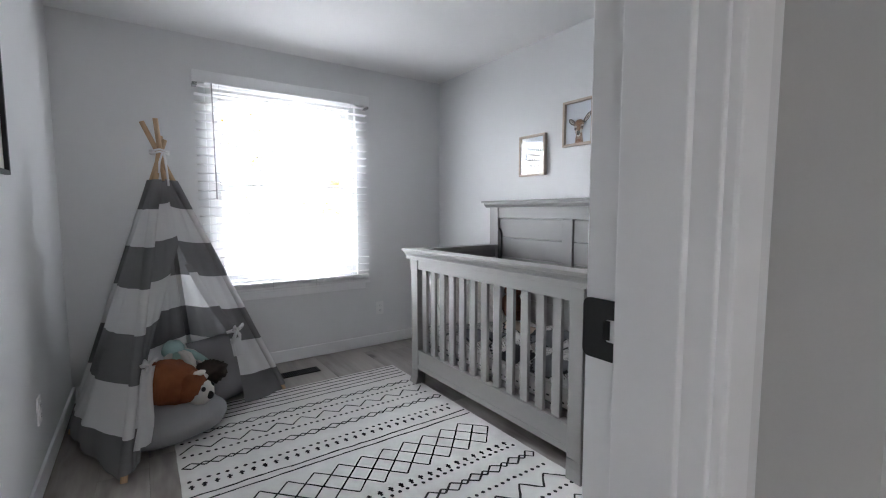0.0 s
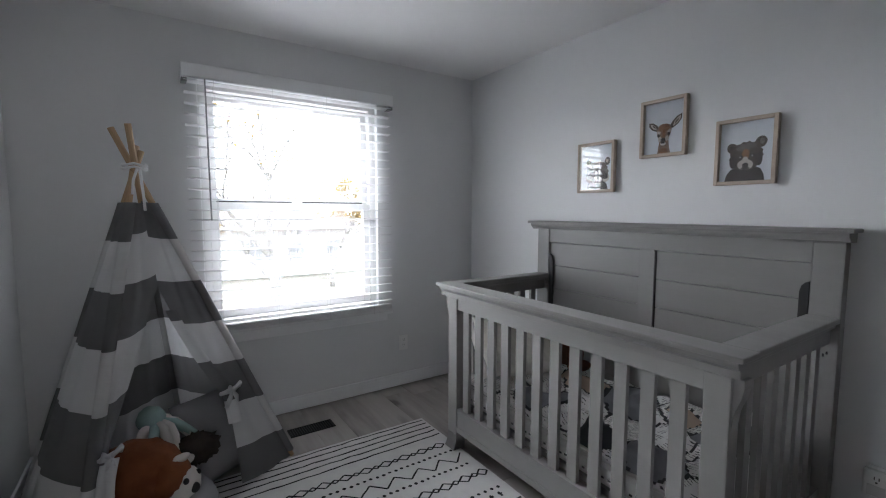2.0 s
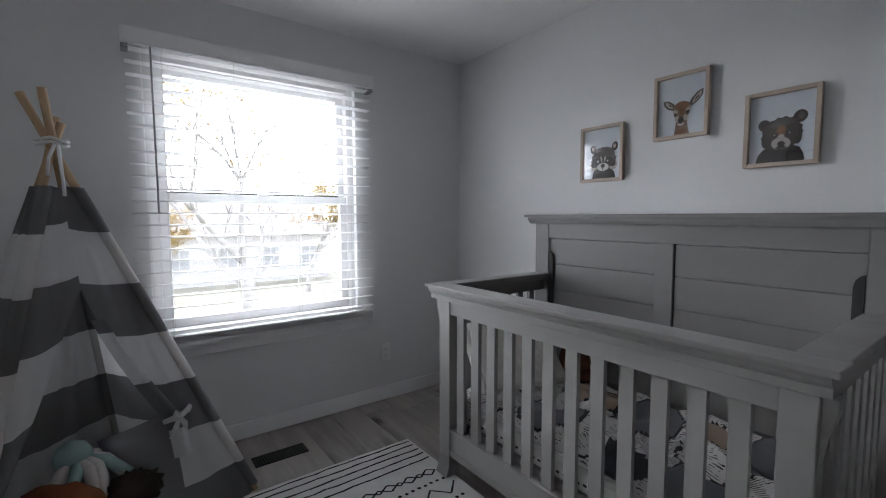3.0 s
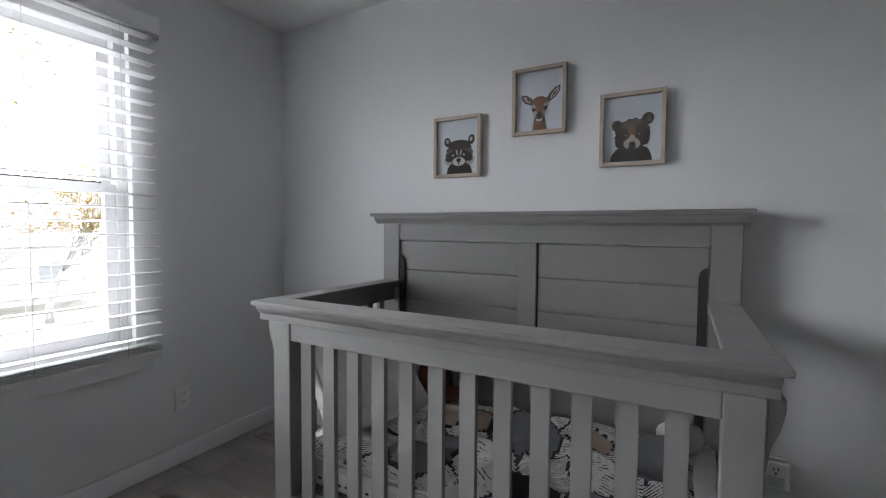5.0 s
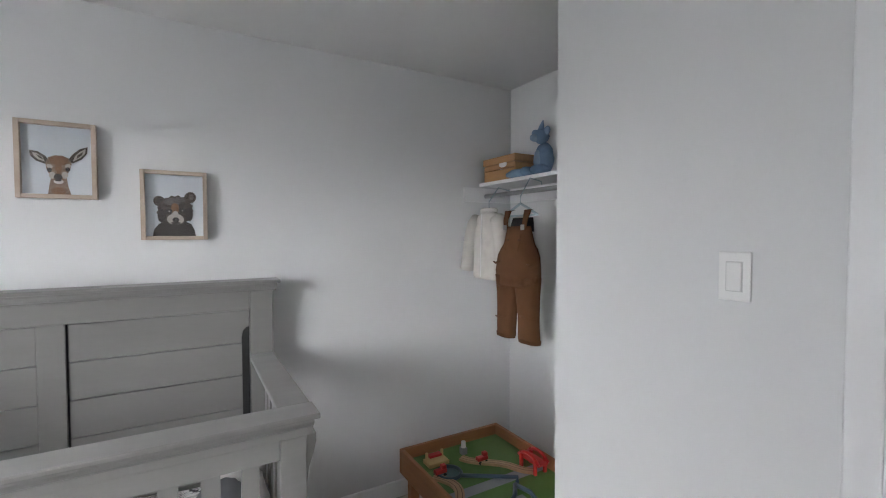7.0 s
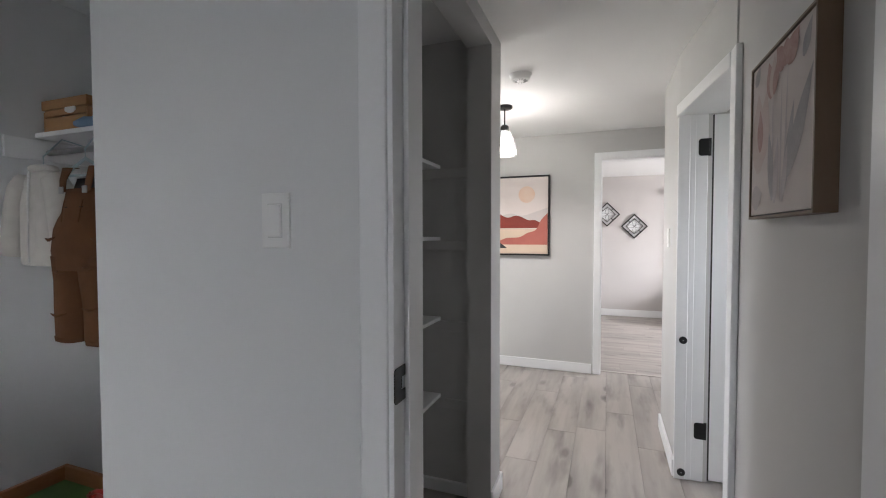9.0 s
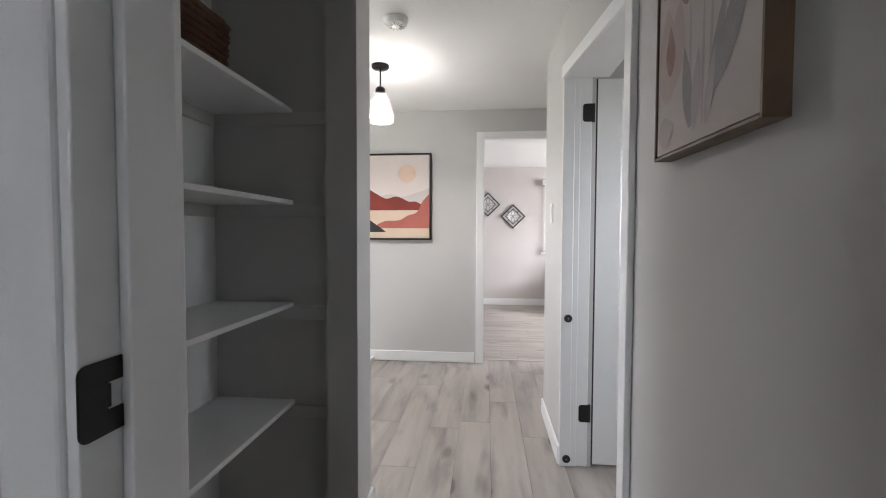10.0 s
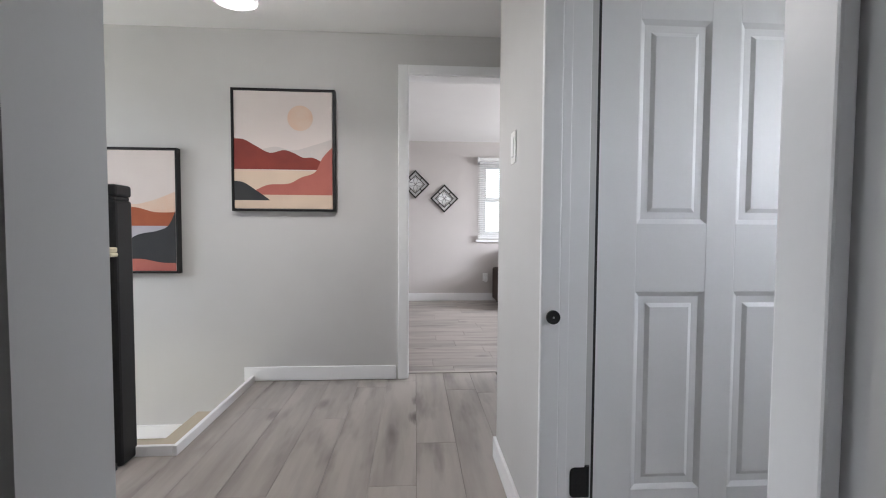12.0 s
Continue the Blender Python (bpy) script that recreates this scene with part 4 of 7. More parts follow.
# brown and white stuffed dog
RUSSET = cloth_material("russet_plush", (0.22, 0.075, 0.028), (0.14, 0.046, 0.018), scale=18)
CREAM = cloth_material("cream_plush", (0.66, 0.63, 0.60), (0.58, 0.55, 0.52), scale=22)
DARK_PLUSH = cloth_material("dark_brown_plush", (0.035, 0.028, 0.024), (0.06, 0.045, 0.035), scale=26)
MINT = cloth_material("mint_plush", (0.36, 0.50, 0.48), (0.30, 0.42, 0.41), scale=18)
dog = thing("plush_dog", "russet plush dog with a white face on the floor cushion", "plush toy", (-0.02, 2.86, 0.20))
bm = bmesh.new()
blob(bm, (-0.01, 2.87, 0.29), (0.155, 0.14, 0.115), (0, 14, -15), lumps=0.1, u=24, v=14, seed=1)
part("toy_body", bm, RUSSET, dog, smooth=True)
bm = bmesh.new()
blob(bm, (0.125, 2.79, 0.235), (0.072, 0.062, 0.068), (0, 10, -20), lumps=0.08, u=20, v=12, seed=2)
part("toy_head", bm, CREAM, dog, "cream white plush face", smooth=True)
bm = bmesh.new()
blob(bm, (0.075, 2.81, 0.268), (0.095, 0.09, 0.082), (0, 0, -20), lumps=0.08, seed=4)
part("toy_crown", bm, RUSSET, dog, smooth=True)
for p, tr in (((0.115, 2.795, 0.328), (0, -10, 20)), ((0.15, 2.865, 0.285), (0, 10, 60))):
    bm = bmesh.new()
    blob(bm, p, (0.05, 0.022, 0.018), tr, seed=p[0])
    part("toy_ear", bm, CREAM, dog, smooth=True)
for p, r in (((0.170, 2.742, 0.225), 0.018), ((0.140, 2.732, 0.265), 0.011), ((0.185, 2.775, 0.268), 0.011)):
    bm = bmesh.new()
    blob(bm, p, (r, r * 0.8, r * 1.2), lumps=0)
    part("toy_eye" if r < 0.01 else "toy_nose", bm, BLACK, dog, smooth=True)
bm = bmesh.new()
blob(bm, (0.20, 2.98, 0.27), (0.10, 0.07, 0.065), (0, 10, 35), lumps=0.35, freq=6, u=24, v=14, seed=8)
solid("plush_bear", bm, DARK_PLUSH, "dark brown shaggy plush toy on the floor cushion", "plush toy", smooth=True)
octo = thing("plush_octopus", "mint and white plush octopus with long arms in the play teepee", "plush toy", (0.05, 3.12, 0.2))
bm = bmesh.new()
blob(bm, (0.03, 3.10, 0.40), (0.058, 0.055, 0.055), lumps=0.1, seed=3)
part("toy_body", bm, MINT, octo, smooth=True)
rng = random.Random(5)
for k in range(7):
    a = -2.4 + k * 0.52
    bm = bmesh.new()
    p = Vector((0.05, 3.10, 0.37))
    pts = [p]
    for s in range(1, 6):
        p = p + Vector((math.cos(a) * 0.036, math.sin(a) * 0.036 - 0.006, 0.02 - s * 0.014))
        a += rng.uniform(-0.5, 0.5)
        pts.append(p.copy())
    tube(bm, pts, [0.026, 0.024, 0.022, 0.021, 0.020, 0.014], 8)
    part("toy_arm", bm, MINT if k % 3 == 1 else CREAM, octo, smooth=True)

# ---- rug and floor vent ----
RUG = cloth_material("cream_wool", (0.74, 0.725, 0.70), (0.66, 0.645, 0.625), scale=14)
INK = cloth_material("black_wool", (0.022, 0.022, 0.023), (0.04, 0.04, 0.04), scale=40)
RX0, RX1, RY0, RY1, RZ = 0.0, 1.452, 1.00, 3.125, 0.012


def rug():
    r = thing("rug", "cream woven rug with black tribal line pattern on the laminate", "rug", (0.73, 2.06, 0.0))
    bm = bmesh.new()
    nx, ny = 40, 56
    top = [[bm.verts.new((RX0 + (RX1 - RX0) * i / nx + 0.004 * noise.noise((0, j * 0.5, 1)), RY0 + (RY1 - RY0) * j / ny + 0.006 * noise.noise((i * 0.3, 0, 5)), RZ)) for j in range(ny + 1)] for i in range(nx + 1)]
    for i in range(nx):
        for j in range(ny):
            bm.faces.new((top[i][j], top[i + 1][j], top[i + 1][j + 1], top[i][j + 1]))
    ext = bmesh.ops.extrude_face_region(bm, geom=bm.faces[:])
    for v in ext["geom"]:
        if isinstance(v, bmesh.types.BMVert):
            v.co.z = 0.0015
    part("wool_body", bm, RUG, r)
    bm = bmesh.new()
    rng = random.Random(11)

    def stroke(pts, w=0.0075):
        """A woven line of uneven width."""
        for (xa, ya), (xb, yb) in zip(pts, pts[1:]):
            n = max(1, int(math.hypot(xb - xa, yb - ya) / 0.03))
            d = Vector((xb - xa, yb - ya, 0)).normalized()
            s = Vector((-d.y, d.x, 0))
            prev = None
            for k in range(n + 1):
                p = Vector((xa + (xb - xa) * k / n, ya + (yb - ya) * k / n, RZ + 0.002)) + s * rng.uniform(-0.0015, 0.0015)
                h = w * 0.62 * rng.uniform(0.75, 1.2)
                cur = (bm.verts.new(p + s * h), bm.verts.new(p - s * h))
                if prev:
                    bm.faces.new((prev[0], prev[1], cur[1], cur[0]))
                prev = cur

    def spot(x, y, w=0.015, h=0.012):
        bm.faces.new([bm.verts.new((x + w * a * rng.uniform(0.8, 1.15), y + h * b * rng.uniform(0.8, 1.15), RZ + 0.002)) for a, b in ((-1, 0), (-0.35, -0.9), (0.45, -0.85), (1, 0), (0.4, 0.9), (-0.4, 0.9))])

    x0, x1 = RX0 + 0.012, RX1 - 0.012

    def line(y):
        stroke([(x0 + (x1 - x0) * k / 24, y + rng.uniform(-0.004, 0.004)) for k in range(25)], 0.0085)

    def zigzag(y, h, step, shift=0.0):
        n = int((x1 - x0) / step)
        stroke([(x0 + k * step, y + (h if (k % 2) else -h) * 0.5 + rng.uniform(-0.004, 0.004)) for k in range(n + 1)])

    def chain(y, h, step):
        """Wide and narrow diamonds in turn."""
        x, big = x0, True
        while x < x1 - step * 0.6:
            w, v = (step, h) if big else (step * 0.52, h * 0.55)
            e = min(x + w, x1)
            for s in (1, -1):
                stroke([(x, y), (0.5 * (x + e), y + s * v * 0.5), (e, y)], 0.0075)
            x, big = e, not big

    def spots(y, step, w=0.0105, h=0.010):
        for k in range(int((x1 - x0) / step)):
            spot(x0 + (k + 0.5) * step, y + rng.uniform(-0.003, 0.003), w, h)

    def crosses(y, step):
        for k in range(int((x1 - x0) / step)):
            x = x0 + (k + 0.5) * step
            stroke([(x - 0.011, y), (x + 0.011, y)], 0.009)
            stroke([(x, y - 0.02), (x, y + 0.014)], 0.009)

    def lattice(y0, y1, step):
        n = int((x1 - x0) / step) + 1
        ym = 0.5 * (y0 + y1)
        q = (y1 - y0) / 4
        for k in range(n):
            x = x0 + k * step
            for a in range(3):
                yc = y0 + q * (1 + a)
                xc = x + (a % 2) * step * 0.5 + step * 0.25
                if x0 + step * 0.5 <= xc <= x1 - step * 0.5:
                    stroke([(xc - step * 0.5, yc), (xc, yc + q), (xc + step * 0.5, yc), (xc, yc - q), (xc - step * 0.5, yc)], 0.0062)

    for y in (3.098, 3.052, 3.0, 2.95, 2.895, 2.20, 2.155, 1.02, 1.06):
        line(y)
    chain(2.785, 0.05, 0.072)
    spots(2.705, 0.034)
    zigzag(2.628, 0.065, 0.067)
    spots(2.555, 0.034)
    chain(2.455, 0.055, 0.075)
    spots(2.322, 0.038)
    crosses(2.276, 0.0495)
    lattice(1.842, 2.085, 0.115)
    crosses(1.785, 0.0495)
    spots(1.745, 0.038)
    chain(1.645, 0.06, 0.075)
    spots(1.545, 0.036)
    zigzag(1.46, 0.075, 0.07)
    spots(1.38, 0.036)
    lattice(1.12, 1.32, 0.118)
    part("woven_pattern", bm, INK, r, "black woven lines, dots and diamonds")["kind"] = "stuff"
    return r


rug()

vent = thing("floor_vent", "black metal floor register set in the laminate", "floor vent", (0.83, 3.36, 0))
part("frame", boxes((0.695, 0.965, 3.345, 3.352, 0.0, 0.007), (0.695, 0.965, 3.438, 3.445, 0.0, 0.007), (0.695, 0.702, 3.352, 3.438, 0.0, 0.007), (0.958, 0.965, 3.352, 3.438, 0.0, 0.007)), BLACK, vent, bevel=0.001)
part("backing", boxes((0.702, 0.958, 3.352, 3.438, 0.0005, 0.002)), GAP_SHADE, vent)
for k in range(18):
    x = 0.708 + k * 0.0143
    part("slat", boxes((x, x + 0.004, 3.352, 3.438, 0.002, 0.006)), BLACK, vent)

# ---- framed animal prints over the crib ----
PRINT_SKY = material("pale_blue_print", (0.68, 0.74, 0.81), 0.7, other=(0.76, 0.79, 0.82), scale=5, bump=0.02)
FUR_GREY = material("grey_print", (0.22, 0.20, 0.19), 0.7, other=(0.09, 0.08, 0.075), scale=60, fine=300, bump=0)
FUR_TAN = material("tan_print", (0.36, 0.25, 0.18), 0.7, other=(0.20, 0.13, 0.09), scale=60, fine=300, bump=0)
FUR_WHITE = material("white_print", (0.76, 0.74, 0.71), 0.7, other=(0.64, 0.61, 0.58), scale=60, fine=300, bump=0)
FUR_GINGER = material("ginger_print", (0.33, 0.17, 0.085), 0.7, other=(0.20, 0.095, 0.05), scale=60, fine=300, bump=0)
FUR_BROWN = material("brown_print", (0.125, 0.098, 0.084), 0.7, other=(0.055, 0.043, 0.036), scale=60, fine=300, bump=0)
FUR_DARK = material("dark_print", (0.035, 0.03, 0.028), 0.7, other=(0.07, 0.06, 0.055), scale=60, fine=300, bump=0)
FUR_PALE = material("pale_print", (0.58, 0.54, 0.50), 0.7, other=(0.48, 0.44, 0.40), scale=60, fine=300, bump=0)


def ellipse(cy, cz, ry, rz, turn=0, n=18):
    c, s = math.cos(radians(turn)), math.sin(radians(turn))
    return [(cy + ry * math.cos(a) * c - rz * math.sin(a) * s, cz + ry * math.cos(a) * s + rz * math.sin(a) * c) for a in [k * math.tau / n for k in range(n)]]


def shadow_box(y0, y1, z0, z1, label, shapes, tilt=0.0):
    """A deep oak frame on the east wall; shapes are flat plain patches of the print, in shares of its width and height."""
    xw, xf = 2.279, 2.250
    f = thing("framed_print", label, "picture", (xw, 0.5 * (y0 + y1), z0), group="framed prints over the crib")
    w = 0.016
    part("frame", boxes((xf, xw, y0, y0 + w, z0, z1), (xf, xw, y1 - w, y1, z0, z1), (xf, xw, y0 + w, y1 - w, z0, z0 + w), (xf, xw, y0 + w, y1 - w, z1 - w, z1)), OAK, f, "pale oak deep frame", bevel=0.002)
    xp = xw - 0.008
    paper = part("paper", boxes((xp, xp + 0.003, y0 + w, y1 - w, z0 + w, z1 - w)), PRINT_SKY, f, "pale blue paper")
    wy, wz = (y1 - y0 - 2 * w), (z1 - z0 - 2 * w)
    for k, (name, mat, pts) in enumerate(shapes):
        bm = bmesh.new()
        # seen from the room the print's left is at high y
        poly(bm, [(y1 - w - u * wy, z0 + w + v * wz) for u, v in pts], "x", xp - 0.0004 * (k + 1), 0.0003)
        part(name, bm, mat, f)
    g = part("glazing", boxes((xf + 0.005, xf + 0.007, y0 + w, y1 - w, z0 + w, z1 - w)), GLASS, f, "clear glass")
    g.visible_shadow = False
    return f


def fur(cy, cz, ry, rz, seed, turn=0, shag=0.09, n=34):
    """A shaggy oval of printed fur."""
    c, s = math.cos(radians(turn)), math.sin(radians(turn))
    out = []
    for k in range(n):
        a = k * math.tau / n
        w = 1 + (shag if k % 2 else -shag * 0.4) * (0.6 + 0.8 * abs(noise.noise((k * 0.9 + seed, seed, 1))))
        u, v = ry * w * math.cos(a), rz * w * math.sin(a)
        out.append((cy + u * c - v * s, max(0.0, cz + u * s + v * c)))
    return out


def shapes_of(*rows):
    return [("print_shape", mat, pts) for mat, pts in rows]


shadow_box(2.352, 2.602, 1.441, 1.732, "oak framed print of a masked grey animal face", shapes_of(
    (FUR_DARK, [(0.22, 0), (0.25, 0.12), (0.34, 0.2), (0.74, 0.2), (0.82, 0.12), (0.86, 0)]),
    (FUR_DARK, fur(0.24, 0.605, 0.075, 0.085, 1, 20)), (FUR_DARK, fur(0.83, 0.625, 0.075, 0.09, 2, -20)),
    (FUR_GREY, fur(0.535, 0.36, 0.33, 0.255, 3)), (FUR_BROWN, fur(0.535, 0.53, 0.27, 0.10, 4)),
    (FUR_PALE, fur(0.245, 0.615, 0.035, 0.04, 5)), (FUR_PALE, fur(0.825, 0.63, 0.035, 0.04, 6)),
    (FUR_PALE, fur(0.26, 0.25, 0.10, 0.075, 8, -25)), (FUR_PALE, fur(0.81, 0.25, 0.10, 0.075, 9, 25)),
    (FUR_DARK, fur(0.36, 0.335, 0.165, 0.085, 10, 24)), (FUR_DARK, fur(0.71, 0.335, 0.165, 0.085, 11, -24)),
    (FUR_PALE, ellipse(0.485, 0.40, 0.02, 0.055, 14)), (FUR_PALE, ellipse(0.585, 0.40, 0.02, 0.055, -14)), (FUR_DARK, ellipse(0.535, 0.42, 0.022, 0.10)),
    (FUR_DARK, fur(0.535, 0.13, 0.25, 0.075, 12)), (FUR_WHITE, fur(0.535, 0.23, 0.155, 0.078, 13, 0, 0.04)), (FUR_DARK, ellipse(0.535, 0.255, 0.058, 0.04)), (FUR_DARK, ellipse(0.535, 0.195, 0.012, 0.03)),
    (FUR_WHITE, ellipse(0.40, 0.35, 0.022, 0.018)), (FUR_WHITE, ellipse(0.665, 0.35, 0.022, 0.018))))
shadow_box(1.958, 2.198, 1.609, 1.900, "oak framed print of a tan animal face with long ears", shapes_of(
    (FUR_TAN, [(0.35, 0), (0.37, 0.12), (0.40, 0.26), (0.62, 0.26), (0.64, 0.12), (0.68, 0)]), (FUR_GINGER, fur(0.5, 0.05, 0.10, 0.06, 2)),
    (FUR_BROWN, [(0.11, 0.63), (0.12, 0.55), (0.2, 0.48), (0.33, 0.44), (0.38, 0.48), (0.33, 0.56), (0.22, 0.62)]), (FUR_PALE, [(0.15, 0.60), (0.17, 0.55), (0.23, 0.50), (0.32, 0.475), (0.29, 0.54), (0.21, 0.59)]), (FUR_BROWN, [(0.20, 0.575), (0.24, 0.53), (0.30, 0.50), (0.27, 0.55)]),
    (FUR_BROWN, [(0.94, 0.73), (0.93, 0.63), (0.85, 0.54), (0.71, 0.47), (0.64, 0.50), (0.71, 0.60), (0.82, 0.69)]), (FUR_PALE, [(0.91, 0.70), (0.90, 0.63), (0.83, 0.56), (0.72, 0.50), (0.75, 0.58), (0.82, 0.65)]), (FUR_BROWN, [(0.87, 0.65), (0.85, 0.60), (0.77, 0.54), (0.79, 0.60)]),
    (FUR_TAN, [(0.33, 0.46), (0.37, 0.54), (0.46, 0.575), (0.57, 0.575), (0.66, 0.54), (0.70, 0.46), (0.67, 0.36), (0.59, 0.24), (0.52, 0.185), (0.45, 0.2), (0.39, 0.27), (0.34, 0.37)]),
    (FUR_GINGER, fur(0.515, 0.50, 0.13, 0.07, 5)), (FUR_GINGER, fur(0.51, 0.40, 0.045, 0.10, 6)), (FUR_PALE, ellipse(0.385, 0.41, 0.045, 0.03, -15)), (FUR_PALE, ellipse(0.645, 0.425, 0.045, 0.03, 15)), (FUR_PALE, fur(0.42, 0.28, 0.045, 0.05, 7)), (FUR_PALE, fur(0.60, 0.29, 0.045, 0.05, 8)),
    (FUR_DARK, ellipse(0.385, 0.355, 0.035, 0.032)), (FUR_DARK, ellipse(0.645, 0.375, 0.035, 0.032)), (FUR_WHITE, ellipse(0.51, 0.19, 0.07, 0.035)), (FUR_DARK, ellipse(0.505, 0.255, 0.062, 0.05)), (FUR_DARK, ellipse(0.505, 0.205, 0.05, 0.012))))
shadow_box(1.578, 1.820, 1.449, 1.740, "oak framed print of a brown bear face", shapes_of(
    (FUR_DARK, [(0.11, 0), (0.14, 0.11), (0.22, 0.2), (0.36, 0.25), (0.66, 0.25), (0.78, 0.2), (0.84, 0.1), (0.86, 0)]),
    (FUR_BROWN, fur(0.235, 0.565, 0.10, 0.085, 1, -15)), (FUR_BROWN, fur(0.77, 0.64, 0.105, 0.09, 2, 15)), (FUR_DARK, ellipse(0.24, 0.56, 0.055, 0.045, -20)), (FUR_GREY, ellipse(0.79, 0.65, 0.045, 0.05, 15)),
    (FUR_BROWN, fur(0.505, 0.42, 0.305, 0.235, 3, 8)), (FUR_GREY, fur(0.50, 0.575, 0.18, 0.06, 4, 8)), (FUR_GINGER, fur(0.50, 0.45, 0.07, 0.09, 5)), (FUR_DARK, fur(0.27, 0.33, 0.07, 0.11, 6)), (FUR_DARK, fur(0.75, 0.36, 0.06, 0.11, 7)),
    (FUR_DARK, fur(0.385, 0.40, 0.07, 0.035, 8, 15)), (FUR_DARK, fur(0.635, 0.42, 0.07, 0.035, 9, -10)), (FUR_WHITE, ellipse(0.40, 0.405, 0.012, 0.01)), (FUR_WHITE, ellipse(0.63, 0.42, 0.012, 0.01)),
    (FUR_PALE, fur(0.505, 0.275, 0.145, 0.09, 10, 0, 0.05)), (FUR_PALE, fur(0.505, 0.35, 0.055, 0.06, 11)), (FUR_DARK, ellipse(0.51, 0.265, 0.06, 0.042)), (FUR_DARK, ellipse(0.51, 0.215, 0.09, 0.018)), (FUR_DARK, fur(0.5, 0.12, 0.26, 0.075, 12))))

bm = boxes((-0.489, -0.470, 1.92, 1.935, 1.32, 1.83), (-0.489, -0.470, 2.435, 2.45, 1.32, 1.83), (-0.489, -0.470, 1.935, 2.435, 1.32, 1.335), (-0.489, -0.470, 1.935, 2.435, 1.815, 1.83))
fr = thing("wall_picture", "thin black framed picture on the bedroom wall", "picture", (-0.489, 2.28, 1.32))
part("frame", bm, BLACK_WOOD, fr, bevel=0.001)
part("paper", boxes((-0.489, -0.484, 1.935, 2.435, 1.335, 1.815)), material("white_paper", (0.72, 0.72, 0.71), 0.8, bump=0.02), fr)


PLASTIC_SHADE = material("shaded_plastic", (0.45, 0.45, 0.45), 0.4, bump=0.02)


def socket(name, label, at, face, out=1, switch=False, w=0.072, h=0.116):
    """A wall plate with two sockets or a rocker. face: the axis that the plate faces."""
    a, z = at[1], at[2]
    d = at[0]

    def slab(u0, u1, v0, v1, t0, t1):
        lo, hi = sorted((d + out * t0, d + out * t1))
        return (lo, hi, a + u0, a + u1, z + v0, z + v1) if face == "x" else (a + u0, a + u1, lo, hi, z + v0, z + v1)

    base = (d, a, z - h / 2) if face == "x" else (a, d, z - h / 2)
    s = thing(name, label, "light switch" if switch else "outlet", base)
    part("cover_plate", boxes(slab(-w / 2, w / 2, -h / 2, h / 2, 0, 0.006)), PLASTIC, s, bevel=0.002)
    if switch:
        part("rocker", boxes(slab(-0.017, 0.017, -0.034, 0.034, 0.006, 0.010)), PLASTIC, s, bevel=0.002)
        # greyer plate gives the rocker its rim of shade by colour
        part("rocker_gap_shade", boxes(slab(-0.019, 0.019, -0.036, 0.036, 0.006, 0.0066)), VINYL, s)
    else:
        for v in (0.022, -0.022):
            part("socket_face", boxes(slab(-0.016, 0.016, v - 0.014, v + 0.014, 0.006, 0.009)), PLASTIC, s, bevel=0.003)
            part("socket_slots", boxes(slab(-0.008, -0.006, v - 0.002, v + 0.008, 0.009, 0.0094), slab(0.006, 0.008, v - 0.002, v + 0.008, 0.009, 0.0094), slab(-0.002, 0.002, v - 0.010, v - 0.006, 0.009, 0.0094)), GAP_SHADE, s)
    return s


socket("wall_outlet", "white plastic outlet on the bedroom window wall", (3.70, 1.632, 0.332), "y", -1)
co_ = socket("wall_outlet", "white outlet with a plug-in cover on the wall beside the crib", (2.28, 1.196, 0.331), "x", -1)
part("plug_in_cover", boxes((2.243, 2.2705, 1.156, 1.236, 0.281, 0.381)), PLASTIC, co_, "white plug-in adapter", bevel=0.006)
part("cover_lip", boxes((2.2405, 2.2428, 1.172, 1.222, 0.288, 0.328)), VINYL, co_, bevel=0.0008)
part("socket_slots", boxes((2.2422, 2.2430, 1.189, 1.192, 0.348, 0.360), (2.2422, 2.2430, 1.202, 1.205, 0.348, 0.360), (2.2422, 2.2430, 1.194, 1.200, 0.336, 0.342)), GAP_SHADE, co_)
socket("wall_outlet", "white plastic outlet on the side wall beside the play teepee", (-0.49, 2.70, 0.332), "x", 1)
socket("light_switch", "white rocker light switch on the bedroom wall", (0.53, 0.622, 1.370), "y", 1, True)
socket("light_switch", "white rocker light switch on the hall wall", (-0.395, -1.757, 1.318), "x", 1, True)

# strike plate on the bedroom door lining
sp = thing("strike_plate", "black metal strike plate on the white door lining", "door hardware", (0.345, 0.515, 1.01))
bm = bmesh.new()
corner = [(0.528 + 0.009 * math.sin(a), 1.073 + 0.009 * math.cos(a)) for a in [k * math.pi / 8 for k in range(5)]]
low = [(0.528 + 0.009 * math.cos(a), 1.021 - 0.009 * math.sin(a)) for a in [k * math.pi / 8 for k in range(5)]]
poly(bm, [(0.489, 1.082)] + corner + low + [(0.489, 1.012), (0.489, 1.034), (0.505, 1.034), (0.509, 1.038), (0.509, 1.056), (0.505, 1.060), (0.489, 1.060)], "x", 0.3420, 0.0026)
part("plate", bm, BLACK, sp, bevel=0.0006)
# thin dark strip painted in as the shade along one edge of the hole
part("bolt_hole_shade", boxes((0.3436, 0.3448, 0.5020, 0.5088, 1.036, 1.058)), GAP_SHADE, sp)

